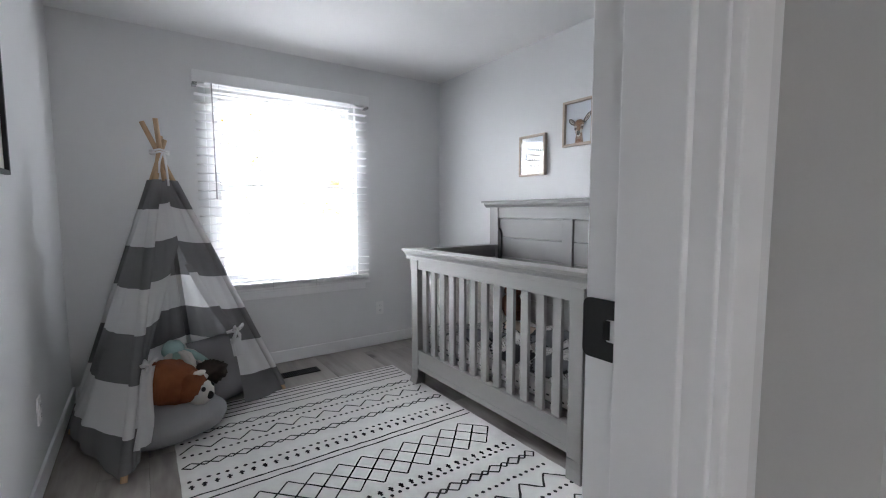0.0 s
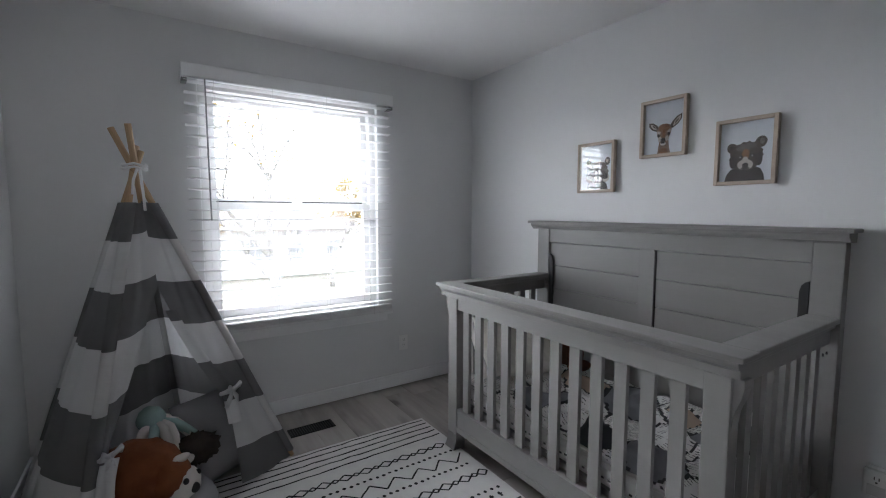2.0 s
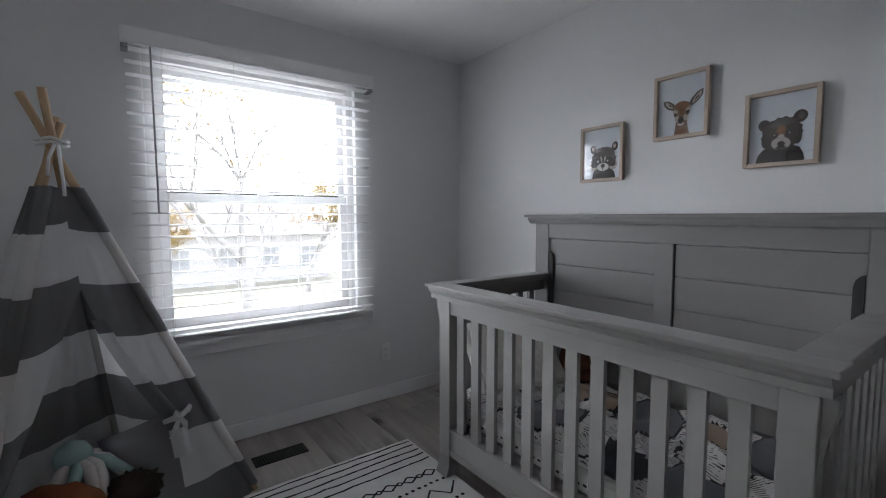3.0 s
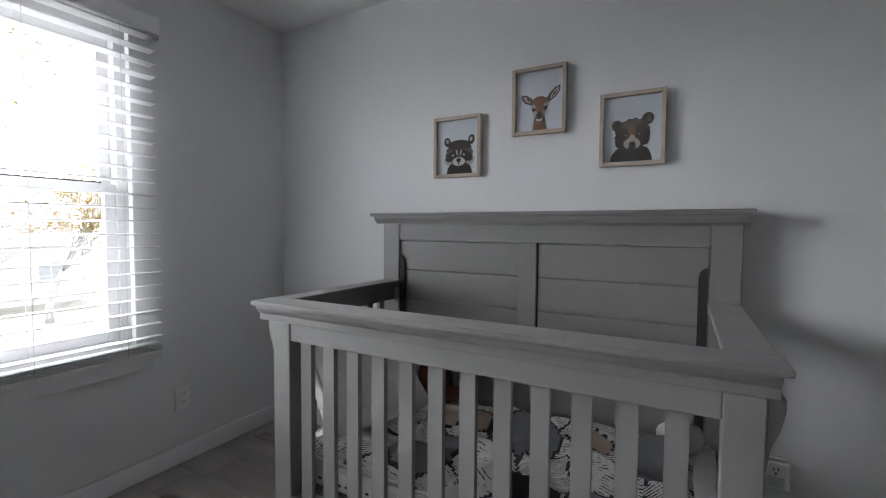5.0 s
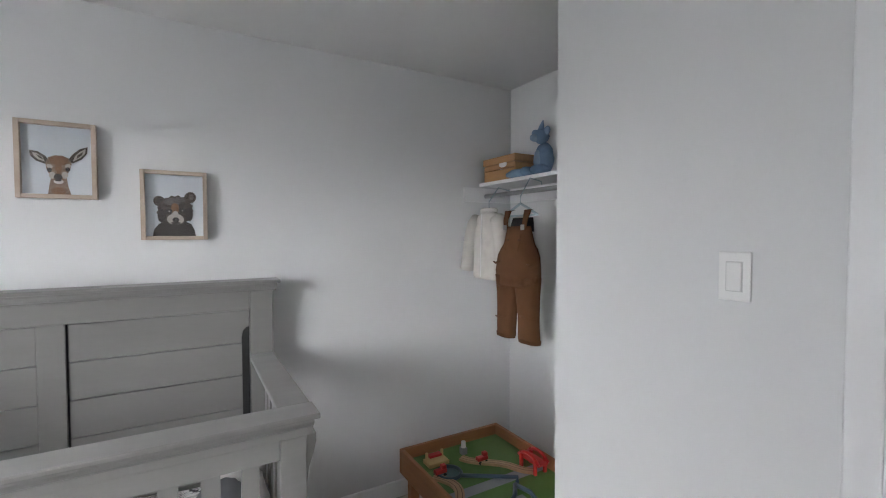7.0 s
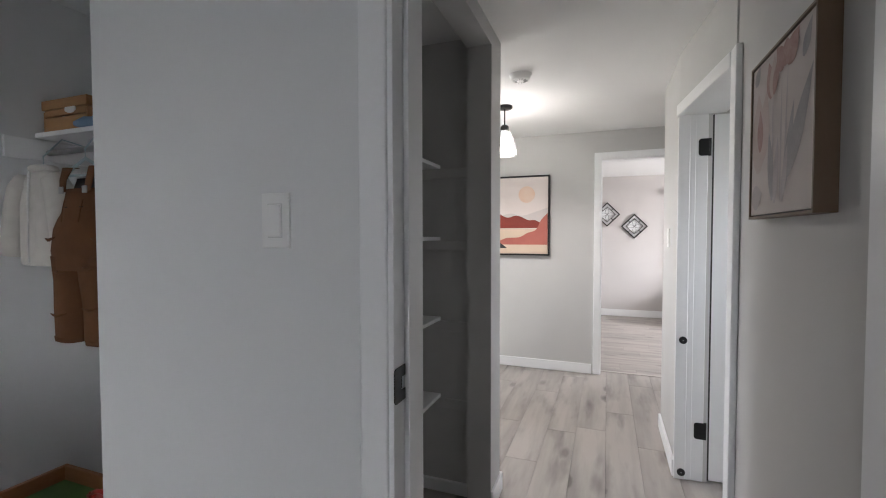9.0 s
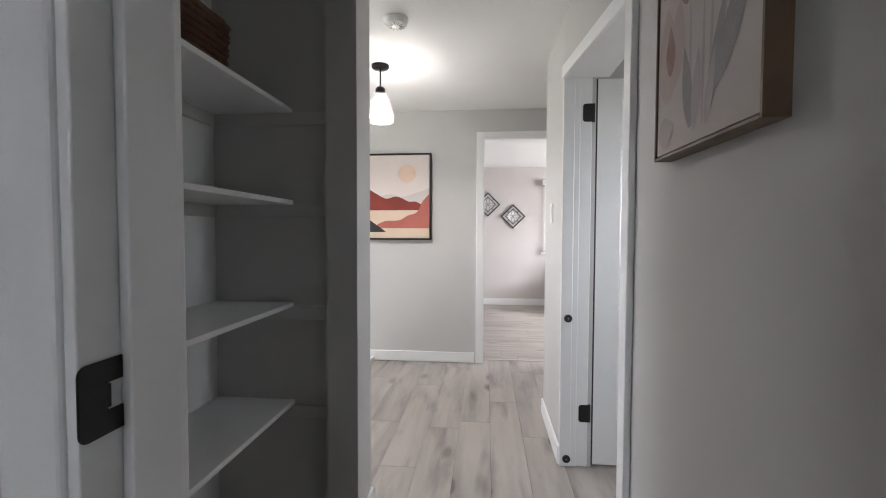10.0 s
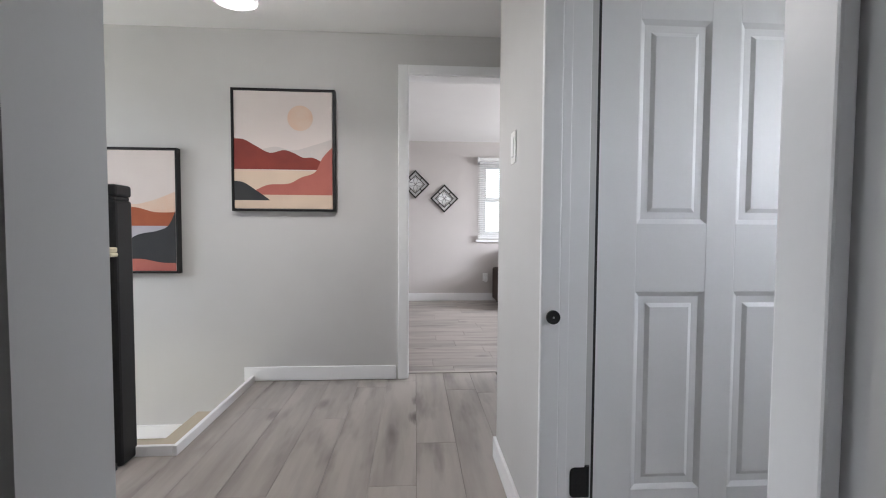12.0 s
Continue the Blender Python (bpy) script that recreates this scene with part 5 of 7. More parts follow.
# ---- closet alcove ----
sh = thing("closet_shelf", "white shelf with a clothes rail in the closet alcove", "shelf", (1.74, 0.0, 1.66))
part("shelf_board", boxes((1.208, 2.262, -0.129, 0.125, 1.756, 1.776)), TRIM, sh, bevel=0.002)
part("end_cleat", boxes((2.262, 2.2795, -0.129, 0.228, 1.664, 1.750)), TRIM, sh, bevel=0.002)
part("back_cleat", boxes((1.208, 2.262, -0.1295, -0.112, 1.664, 1.754)), TRIM, sh, bevel=0.002)
CHROME = material("brushed_steel", (0.42, 0.42, 0.42), 0.32, metal=0.9, bump=0.03)
bm = bmesh.new()
bar(bm, (1.208, 0.075, 1.70), (2.262, 0.075, 1.70), 0.0125, sides=14)
part("clothes_rail", bm, CHROME, sh, "steel rail", smooth=True)

CRATE = material("honey_wood", (0.48, 0.27, 0.12), 0.55, other=(0.38, 0.20, 0.085), scale=8, fine=80, stretch=(0.5, 3, 3), bump=0.15)
cr = thing("wooden_crate", "honey coloured wooden crate with a lid on the closet shelf", "crate", (2.1, 0.0, 1.777))
X0, X1, Y0, Y1 = 1.965, 2.235, -0.09, 0.10
for z0, z1 in ((1.778, 1.840), (1.844, 1.872)):
    part("side_slat", boxes((X0, X1, Y1 - 0.010, Y1, z0, z1)), CRATE, cr, bevel=0.002)
    part("side_slat", boxes((X0, X1, Y0, Y0 + 0.010, z0, z1)), CRATE, cr, bevel=0.002)
part("end_board", boxes((X0 - 0.010, X0, Y0, Y1, 1.778, 1.868)), CRATE, cr, bevel=0.002)
part("end_board", boxes((X1, X1 + 0.010, Y0, Y1, 1.778, 1.868)), CRATE, cr, bevel=0.002)
part("lid", boxes((X0 - 0.014, X1 + 0.014, Y0 - 0.004, Y1 + 0.006, 1.874, 1.914)), CRATE, cr, bevel=0.003)
bm = bmesh.new()
poly(bm, [(2.06 + 0.035 * math.cos(a), 1.866 + 0.017 * math.sin(a)) for a in [k * math.tau / 16 for k in range(16)]], "y", Y1 + 0.0008, 0.004)
part("tag", bm, PLASTIC, cr, "white oval tag")

BLUE = cloth_material("blue_plush", (0.24, 0.34, 0.48), (0.17, 0.26, 0.40), scale=26)
PALE_BLUE = cloth_material("pale_blue_plush", (0.36, 0.46, 0.55), (0.28, 0.38, 0.5), scale=26)
pl = thing("plush_dragon", "blue plush dragon sitting on the closet shelf", "plush toy", (1.82, 0.03, 1.777))
for nm, c, s, tr, mt in (("toy_body", (1.815, 0.02, 1.865), (0.052, 0.05, 0.088), (0, 0, 0), BLUE), ("toy_belly", (1.822, 0.043, 1.86), (0.035, 0.034, 0.062), (0, 0, 0), PALE_BLUE),
                         ("toy_head", (1.822, 0.035, 1.985), (0.04, 0.044, 0.04), (0, 0, 0), BLUE), ("toy_snout", (1.832, 0.07, 1.975), (0.023, 0.03, 0.02), (0, 0, 0), PALE_BLUE),
                         ("toy_ear", (1.79, 0.03, 2.005), (0.022, 0.014, 0.03), (0, -40, 0), BLUE), ("toy_ear", (1.872, 0.03, 2.005), (0.022, 0.014, 0.03), (0, 40, 0), BLUE),
                         ("toy_leg", (1.87, 0.085, 1.803), (0.035, 0.06, 0.026), (0, 0, 25), BLUE), ("toy_leg", (1.775, 0.085, 1.803), (0.035, 0.055, 0.026), (0, 0, -15), BLUE)):
    bm = bmesh.new()
    blob(bm, c, s, tr, lumps=0.1, seed=c[0])
    part(nm, bm, mt, pl, smooth=True)
bm = bmesh.new()
tube(bm, [(1.83, 0.03, 2.02), (1.832, 0.02, 2.05), (1.83, 0.015, 2.075)], [0.017, 0.011, 0.002], 8)
part("toy_horn", bm, BLUE, pl, smooth=True)
bm = bmesh.new()
tube(bm, [(1.86, 0.02, 1.80), (1.92, 0.06, 1.80), (1.965, 0.105, 1.80), (2.01, 0.112, 1.797)], [0.034, 0.03, 0.024, 0.012], 10)
part("toy_tail", bm, BLUE, pl, smooth=True)


def loft(bm, rings, sides=20, crease=0.0, seed=0.0):
    """Soft cloth through oval rings: (centre, half width, half depth, turn about z). The cloth falls in shallow folds."""
    made = []
    for c, rx, ry, tz in rings:
        ring = []
        for k in range(sides):
            a = k * math.tau / sides
            w = 1 + crease * noise.noise((math.cos(a) * 2 + seed, math.sin(a) * 2, c[2] * 6))
            p = Vector((rx * w * math.copysign(abs(math.cos(a)) ** 0.8, math.cos(a)), ry * w * math.copysign(abs(math.sin(a)) ** 0.8, math.sin(a)), 0))
            p.rotate(Euler((0, 0, radians(tz))))
            ring.append(bm.verts.new(Vector(c) + p))
        made.append(ring)
    for a, b in zip(made, made[1:]):
        for k in range(sides):
            j = (k + 1) % sides
            bm.faces.new((a[k], a[j], b[j], b[k]))
    bm.faces.new(made[0][::-1])
    bm.faces.new(made[-1])


def hanger(parent, x, y, z, half, turn, mat):
    bm = bmesh.new()
    c, s = math.cos(radians(turn)), math.sin(radians(turn))
    tube(bm, [(x - half * c, y - half * s, z - 0.06), (x - half * 0.5 * c, y - half * 0.5 * s, z - 0.028), (x, y, z), (x + half * 0.5 * c, y + half * 0.5 * s, z - 0.028), (x + half * c, y + half * s, z - 0.06)], 0.006, 6)
    tube(bm, [(x, y, z), (x, y, z + 0.035), (x, 0.5 * (y + 0.075), 1.73), (x, 0.062, 1.7165), (x, 0.058, 1.70)], 0.0028, 6)
    tube(bm, [(x - half * c, y - half * s, z - 0.06), (x + half * c, y + half * s, z - 0.06)], 0.005, 6)
    part("hanger", bm, mat, parent, "pale blue clothes hanger", smooth=True)


HANGER = material("pale_blue_plastic", (0.45, 0.56, 0.60), 0.35, bump=0.02)
DUCK = cloth_material("brown_duck_canvas", (0.155, 0.073, 0.035), (0.115, 0.053, 0.026), scale=10)
LINING = cloth_material("dark_lining", (0.03, 0.028, 0.028))
FLEECE = cloth_material("cream_fleece", (0.66, 0.63, 0.58), (0.57, 0.54, 0.50), scale=16)

ov = thing("dungarees", "brown canvas toddler dungarees on a hanger in the closet", "clothes", (1.79, 0.21, 0.92))
OY = 0.21
for s, lx in ((-1, 1.708), (1, 1.874)):
    bm = bmesh.new()
    loft(bm, [((lx + s * 0.004, OY, 0.925), 0.060, 0.030, 0), ((lx, OY, 0.935), 0.062, 0.034, 0), ((lx - s * 0.002, OY, 1.04), 0.063, 0.036, 0), ((lx - s * 0.006, OY, 1.15), 0.070, 0.038, 0), ((lx - s * 0.008, OY, 1.24), 0.084, 0.040, 0)], crease=0.12, seed=s * 3.0)
    part("trouser_leg", bm, DUCK, ov, smooth=True)
    bm = bmesh.new()
    loft(bm, [((lx + s * 0.004, OY, 0.921), 0.062, 0.032, 0), ((lx + s * 0.004, OY, 0.940), 0.063, 0.0355, 0)], crease=0.12, seed=s * 3.0)
    part("hem", bm, DUCK, ov, smooth=True)
bm = bmesh.new()
loft(bm, [((1.79, OY, 1.19), 0.150, 0.044, 0), ((1.79, OY, 1.26), 0.158, 0.046, 0), ((1.788, OY, 1.34), 0.150, 0.043, 0), ((1.786, OY, 1.375), 0.128, 0.040, 0), ((1.785, OY, 1.40), 0.108, 0.034, 0), ((1.785, OY, 1.46), 0.088, 0.028, 0), ((1.785, OY, 1.487), 0.082, 0.024, 0)], 28, crease=0.1, seed=9)
part("bib", bm, DUCK, ov, smooth=True)
bm = bmesh.new()
loft(bm, [((1.785, OY - 0.02, 1.46), 0.092, 0.012, 0), ((1.785, OY - 0.024, 1.50), 0.085, 0.010, 0), ((1.785, OY - 0.028, 1.53), 0.075, 0.008, 0)], crease=0.05)
part("back_yoke", bm, LINING, ov, smooth=True)
for s in (-1, 1):
    x = 1.785 + s * 0.068
    bm = bmesh.new()
    loft(bm, [((x, OY + 0.026, 1.475), 0.016, 0.004, 0), ((x + s * 0.006, OY + 0.02, 1.52), 0.019, 0.005, 0), ((x + s * 0.006, OY + 0.004, 1.566), 0.021, 0.012, 0), ((x + s * 0.002, OY - 0.016, 1.568), 0.021, 0.012, 0)], 12)
    part("shoulder_strap", bm, DUCK, ov, smooth=True)
part("label_patch", boxes((1.765, 1.800, OY + 0.0262, OY + 0.0290, 1.437, 1.446)), SHEET, ov, "small pale label")
part("pocket_seam", boxes((1.735, 1.835, OY + 0.0290, OY + 0.0315, 1.418, 1.421)), LINING, ov)
# chest pocket, side buttons, strap buckles and creases
bm = bmesh.new()
for u in (-0.052, 0.052):
    tube(bm, [(1.785 + u, OY + 0.030, 1.445), (1.785 + u * 0.98, OY + 0.038, 1.41), (1.785 + u * 0.9, OY + 0.044, 1.365)], 0.0016, 5)
part("pocket_stitch", bm, DUCK, ov)
for u in (-0.066, 0.066):
    part("buckle", boxes((1.785 + u - 0.013, 1.785 + u + 0.013, OY + 0.030, OY + 0.034, 1.468, 1.494)), CHROME, ov, "steel strap buckle", bevel=0.002)
bm = bmesh.new()
for x, z, w in ((1.655, 1.30, 0.03), (1.915, 1.30, 0.03), (1.70, 1.20, 0.05), (1.86, 1.18, 0.05), (1.70, 1.05, 0.045), (1.88, 1.02, 0.045)):
    tube(bm, [(x - w, OY + 0.036, z + 0.012), (x, OY + 0.042, z), (x + w, OY + 0.036, z + 0.006)], [0.002, 0.006, 0.002], 6)
part("crease", bm, DUCK, ov, smooth=True)
hanger(ov, 1.785, OY - 0.012, 1.60, 0.125, 0, HANGER)
ov.location += Vector((-0.024, 0.028, 0.022))

jk = thing("fleece_jacket", "cream fleece toddler jacket on a hanger in the closet", "clothes", (2.05, 0.25, 1.22))
JX, JY, JT = 2.052, 0.205, -6
bm = bmesh.new()
loft(bm, [((JX, JY, 1.222), 0.128, 0.046, JT), ((JX, JY, 1.235), 0.132, 0.052, JT), ((JX, JY, 1.34), 0.128, 0.054, JT), ((JX, JY, 1.45), 0.124, 0.050, JT), ((JX, JY, 1.53), 0.118, 0.044, JT), ((JX, JY, 1.575), 0.088, 0.036, JT), ((JX, JY, 1.598), 0.045, 0.028, JT)], 28, crease=0.12, seed=4)
part("jacket_body", bm, FLEECE, jk, smooth=True)
for s in (-1, 1):
    bm = bmesh.new()
    pts = [(0.088, 1.555), (0.118, 1.525), (0.150, 1.45), (0.178, 1.36), (0.205, 1.262)]
    if s < 0:
        pts = [(0.088, 1.555), (0.112, 1.525), (0.126, 1.45), (0.134, 1.36), (0.14, 1.27)]
    tube(bm, [(JX + s * u, JY + 0.012, z) for u, z in pts], [0.042, 0.046, 0.045, 0.042, 0.040], 14)
    part("sleeve", bm, FLEECE, jk, smooth=True)
bm = bmesh.new()
tube(bm, [(JX + 0.045 * math.cos(a), JY + 0.03 * math.sin(a), 1.600) for a in [k * math.tau / 12 for k in range(13)]], 0.015, 8)
part("collar", bm, FLEECE, jk, smooth=True)
bm = bmesh.new()
tube(bm, [(JX, JY + 0.049, 1.58), (JX - 0.002, JY + 0.054, 1.48), (JX, JY + 0.056, 1.36), (JX + 0.002, JY + 0.054, 1.235)], 0.004, 6)
part("zip", bm, SHEET, jk)
hanger(jk, JX, JY, 1.615, 0.10, JT, HANGER)

# train table
TABLE = material("orange_pine", (0.36, 0.16, 0.065), 0.5, other=(0.27, 0.115, 0.045), scale=7, fine=70, stretch=(0.5, 0.5, 3), bump=0.12)
GREEN = material("printed_green_board", (0.075, 0.17, 0.035), 0.6, other=(0.11, 0.20, 0.05), scale=5, fine=30, bump=0.05)
tt = thing("train_table", "orange pine toy train table with a green printed top", "play table", (1.63, 0.465, 0))
TX0, TX1, TY0, TY1, TZ = 1.235, 2.035, 0.165, 0.765, 0.405
part("table_rim", boxes((TX1 - 0.02, TX1, TY0, TY1, 0.285, TZ)), TABLE, tt, bevel=0.004)
part("table_rim", boxes((TX0, TX0 + 0.02, TY0, TY1, 0.285, TZ)), TABLE, tt, bevel=0.004)
part("table_rim", boxes((TX0 + 0.02, TX1 - 0.02, TY0, TY0 + 0.02, 0.285, TZ)), TABLE, tt, bevel=0.004)
part("table_rim", boxes((TX0 + 0.02, TX1 - 0.02, TY1 - 0.02, TY1, 0.285, TZ)), TABLE, tt, bevel=0.004)
part("table_top", boxes((TX0 + 0.02, TX1 - 0.02, TY0 + 0.02, TY1 - 0.02, 0.335, 0.350)), GREEN, tt, "green printed board")
for x in (TX0 + 0.03, TX1 - 0.075):
    for y in (TY0 + 0.03, TY1 - 0.075):
        part("leg", boxes((x, x + 0.045, y, y + 0.045, 0, 0.335)), TABLE, tt, bevel=0.004)
PRINTED = material("printed_grey_road", (0.30, 0.31, 0.32), 0.6, bump=0.02)
bm = boxes((1.60, 1.66, 0.19, 0.74, 0.3501, 0.3508), (1.26, 1.50, 0.43, 0.48, 0.3501, 0.3508))
part("printed_road", bm, PRINTED, tt, "grey printed road")

BEECH = material("beech_track", (0.50, 0.32, 0.19), 0.5, other=(0.42, 0.26, 0.15), scale=12, bump=0.08)
RED = material("red_plastic", (0.48, 0.025, 0.02), 0.35, other=(0.42, 0.02, 0.018), bump=0.02)
NAVY = material("blue_plastic", (0.035, 0.065, 0.10), 0.4, other=(0.05, 0.085, 0.12), bump=0.02)
YELLOW = material("cream_yellow_wood", (0.62, 0.45, 0.20), 0.5, bump=0.05)
WHITE = material("white_painted_wood", (0.72, 0.71, 0.69), 0.45, bump=0.05)


def track(pts, label, z=0.3515, wide=0.020):
    """A grooved wooden track along a bent line."""
    t = thing("toy_track", label, "toy track", (*pts[0], z), group="toy railway track")
    rows = {"b": [], "g": []}
    bm, gm = bmesh.new(), bmesh.new()
    prev = None
    for i, p in enumerate(pts):
        a, c = Vector((*pts[max(0, i - 1)], 0)), Vector((*pts[min(len(pts) - 1, i + 1)], 0))
        d = (c - a).normalized()
        s = Vector((-d.y, d.x, 0))
        o = Vector((p[0], p[1], z))
        ring = [bm.verts.new(o + s * u + Vector((0, 0, h))) for u, h in ((-wide, 0), (-wide, 0.012), (wide, 0.012), (wide, 0))]
        lines = [gm.verts.new(o + s * u + Vector((0, 0, 0.0126))) for u in (-0.012, -0.008, 0.008, 0.012)]
        if prev:
            for k in range(4):
                bm.faces.new((prev[0][k], prev[0][(k + 1) % 4], ring[(k + 1) % 4], ring[k]))
            for k in (0, 2):
                gm.faces.new((prev[1][k], prev[1][k + 1], lines[k + 1], lines[k]))
        else:
            bm.faces.new(ring[::-1])
        prev = (ring, lines)
    bm.faces.new(prev[0])
    part("track_body", bm, BEECH, t)
    part("groove", gm, material("groove", (0.2, 0.12, 0.07), 0.7, bump=0), t)


track([(1.88 - 0.035 * k, 0.50 - 0.030 * k + 0.014 * math.sin(k * 1.1)) for k in range(9)], "curved beech toy train track on the play table")
track([(1.80 - 0.03 * k, 0.70 - 0.05 * math.sin(k * 0.42)) for k in range(9)], "bent beech toy train track on the play table")
bm = bmesh.new()
tube(bm, [(1.79 + 0.055 * math.cos(a), 0.622 + 0.055 * math.sin(a), 0.360) for a in [k * math.tau / 20 for k in range(21)]], 0.009, 6)
tube(bm, [(1.745, 0.59, 0.360), (1.66, 0.46, 0.360), (1.60, 0.37, 0.360), (1.57, 0.40, 0.360)], 0.009, 6)
tube(bm, [(1.56, 0.42, 0.360), (1.50, 0.47, 0.360), (1.45, 0.545, 0.360)], 0.010, 6)
tube(bm, [(1.56, 0.42, 0.360), (1.48, 0.40, 0.360), (1.375, 0.43, 0.360)], 0.010, 6)
tt2 = thing("toy_roadway", "dark blue plastic toy roadway loop on the play table", "toy track", (1.79, 0.62, 0.351))
part("loop", bm, NAVY, tt2, smooth=True)
bm = bmesh.new()
lathe(bm, (1.79, 0.622, 0.3512), [(0.001, 0), (0.046, 0), (0.046, 0.006), (0.001, 0.006)], 20)
part("turntable", bm, material("teal_plastic", (0.09, 0.16, 0.18), 0.4, bump=0.02), tt2)
br = thing("toy_bridge", "red plastic toy bridge over the train track", "toy bridge", (1.65, 0.24, 0.351))
for y in (0.215, 0.275):
    part("tower", boxes((1.672, 1.688, y, y + 0.014, 0.351, 0.425)), RED, br, bevel=0.002)
    part("tower", boxes((1.575, 1.590, y, y + 0.014, 0.351, 0.425)), RED, br, bevel=0.002)
    bm = bmesh.new()
    tube(bm, [(1.70, y + 0.007, 0.405), (1.66, y + 0.007, 0.43), (1.63, y + 0.007, 0.435), (1.60, y + 0.007, 0.43), (1.56, y + 0.007, 0.405)], 0.008, 6)
    part("arch", bm, RED, br, smooth=True)
part("deck", boxes((1.56, 1.70, 0.222, 0.282, 0.395, 0.405)), RED, br, bevel=0.002)
st = thing("toy_station", "cream and red wooden toy station on the play table", "toy", (1.91, 0.62, 0.351))
part("platform", boxes((1.875, 1.945, 0.57, 0.68, 0.351, 0.370)), YELLOW, st, bevel=0.002)
for y in (0.575, 0.66):
    part("pillar", boxes((1.925, 1.937, y, y + 0.012, 0.370, 0.402)), YELLOW, st, bevel=0.002)
part("awning", boxes((1.912, 1.944, 0.59, 0.658, 0.378, 0.390)), RED, st, bevel=0.003)
for nm, lab, x, y in (("toy_engine", "small red toy train engine on the play table", 1.80, 0.665), ("toy_engine", "small red toy car on the play table", 1.80, 0.43)):
    en = thing(nm, lab, "toy", (x, y, 0.351))
    part("body", boxes((x - 0.014, x + 0.014, y - 0.03, y + 0.03, 0.366, 0.384)), RED, en, bevel=0.004)
    part("cab", boxes((x - 0.012, x + 0.012, y - 0.028, y - 0.004, 0.384, 0.402)), RED, en, bevel=0.003)
    for dx in (-0.015, 0.015):
        for dy in (-0.018, 0.018):
            bm = bmesh.new()
            bar(bm, (x + dx - 0.003, y + dy, 0.3595), (x + dx + 0.003, y + dy, 0.3595), 0.008, sides=10)
            part("wheel", bm, BLACK, en)
tw = thing("toy_tower", "white and grey wooden toy tower on the play table", "toy", (1.92, 0.46, 0.351))
part("base", boxes((1.905, 1.935, 0.445, 0.475, 0.351, 0.385)), PRINTED, tw, bevel=0.002)
bm = bmesh.new()
bar(bm, (1.92, 0.46, 0.385), (1.92, 0.46, 0.415), 0.013, 0.011, 12)
part("top", bm, WHITE, tw)

# ---- linen closet ----
for k, z in enumerate((1.675, 1.311, 0.900, 0.500)):
    s = thing("linen_shelf", "white painted board shelf in the open linen closet", "shelf", (0.93, -0.21, z), group="linen closet shelves")
    part("shelf_board", boxes((0.765, 1.099, -0.819, 0.399, z, z + 0.018)), TRIM, s, bevel=0.002)
    part("cleat", boxes((0.612, 1.08, -0.8195, -0.802, z - 0.050, z - 0.001)), HALL_WALL, s, bevel=0.002)
    part("cleat", boxes((1.082, 1.0995, -0.802, 0.399, z - 0.050, z - 0.001)), HALL_WALL, s, bevel=0.002)
WICKER = material("brown_wicker", (0.13, 0.055, 0.025), 0.7, other=(0.07, 0.03, 0.015), scale=50, fine=160, bump=0.6, depth=0.004)
bk = thing("storage_basket", "dark brown woven basket on the linen closet shelf", "basket", (0.94, -0.42, 1.694))
n = 28
for r in range(9):
    bm = bmesh.new()
    z = 1.703 + r * 0.022
    pts = []
    for i in range(n + 1):
        a = i * math.tau / n
        pts.append((0.945 + (0.085 + r * 0.0012 + 0.003 * (1 if (i + r) % 2 else -1)) * math.copysign(abs(math.cos(a)) ** 0.5, math.cos(a)), -0.42 + (0.13 + r * 0.0012 + 0.003 * (1 if (i + r) % 2 else -1)) * math.copysign(abs(math.sin(a)) ** 0.5, math.sin(a)), z))
    tube(bm, pts, 0.0115, 6)
    part("woven_row", bm, WICKER, bk, smooth=True)
part("basket_base", boxes((0.868, 1.022, -0.54, -0.30, 1.6935, 1.700)), WICKER, bk)

# ---- open panelled door of the side room ----


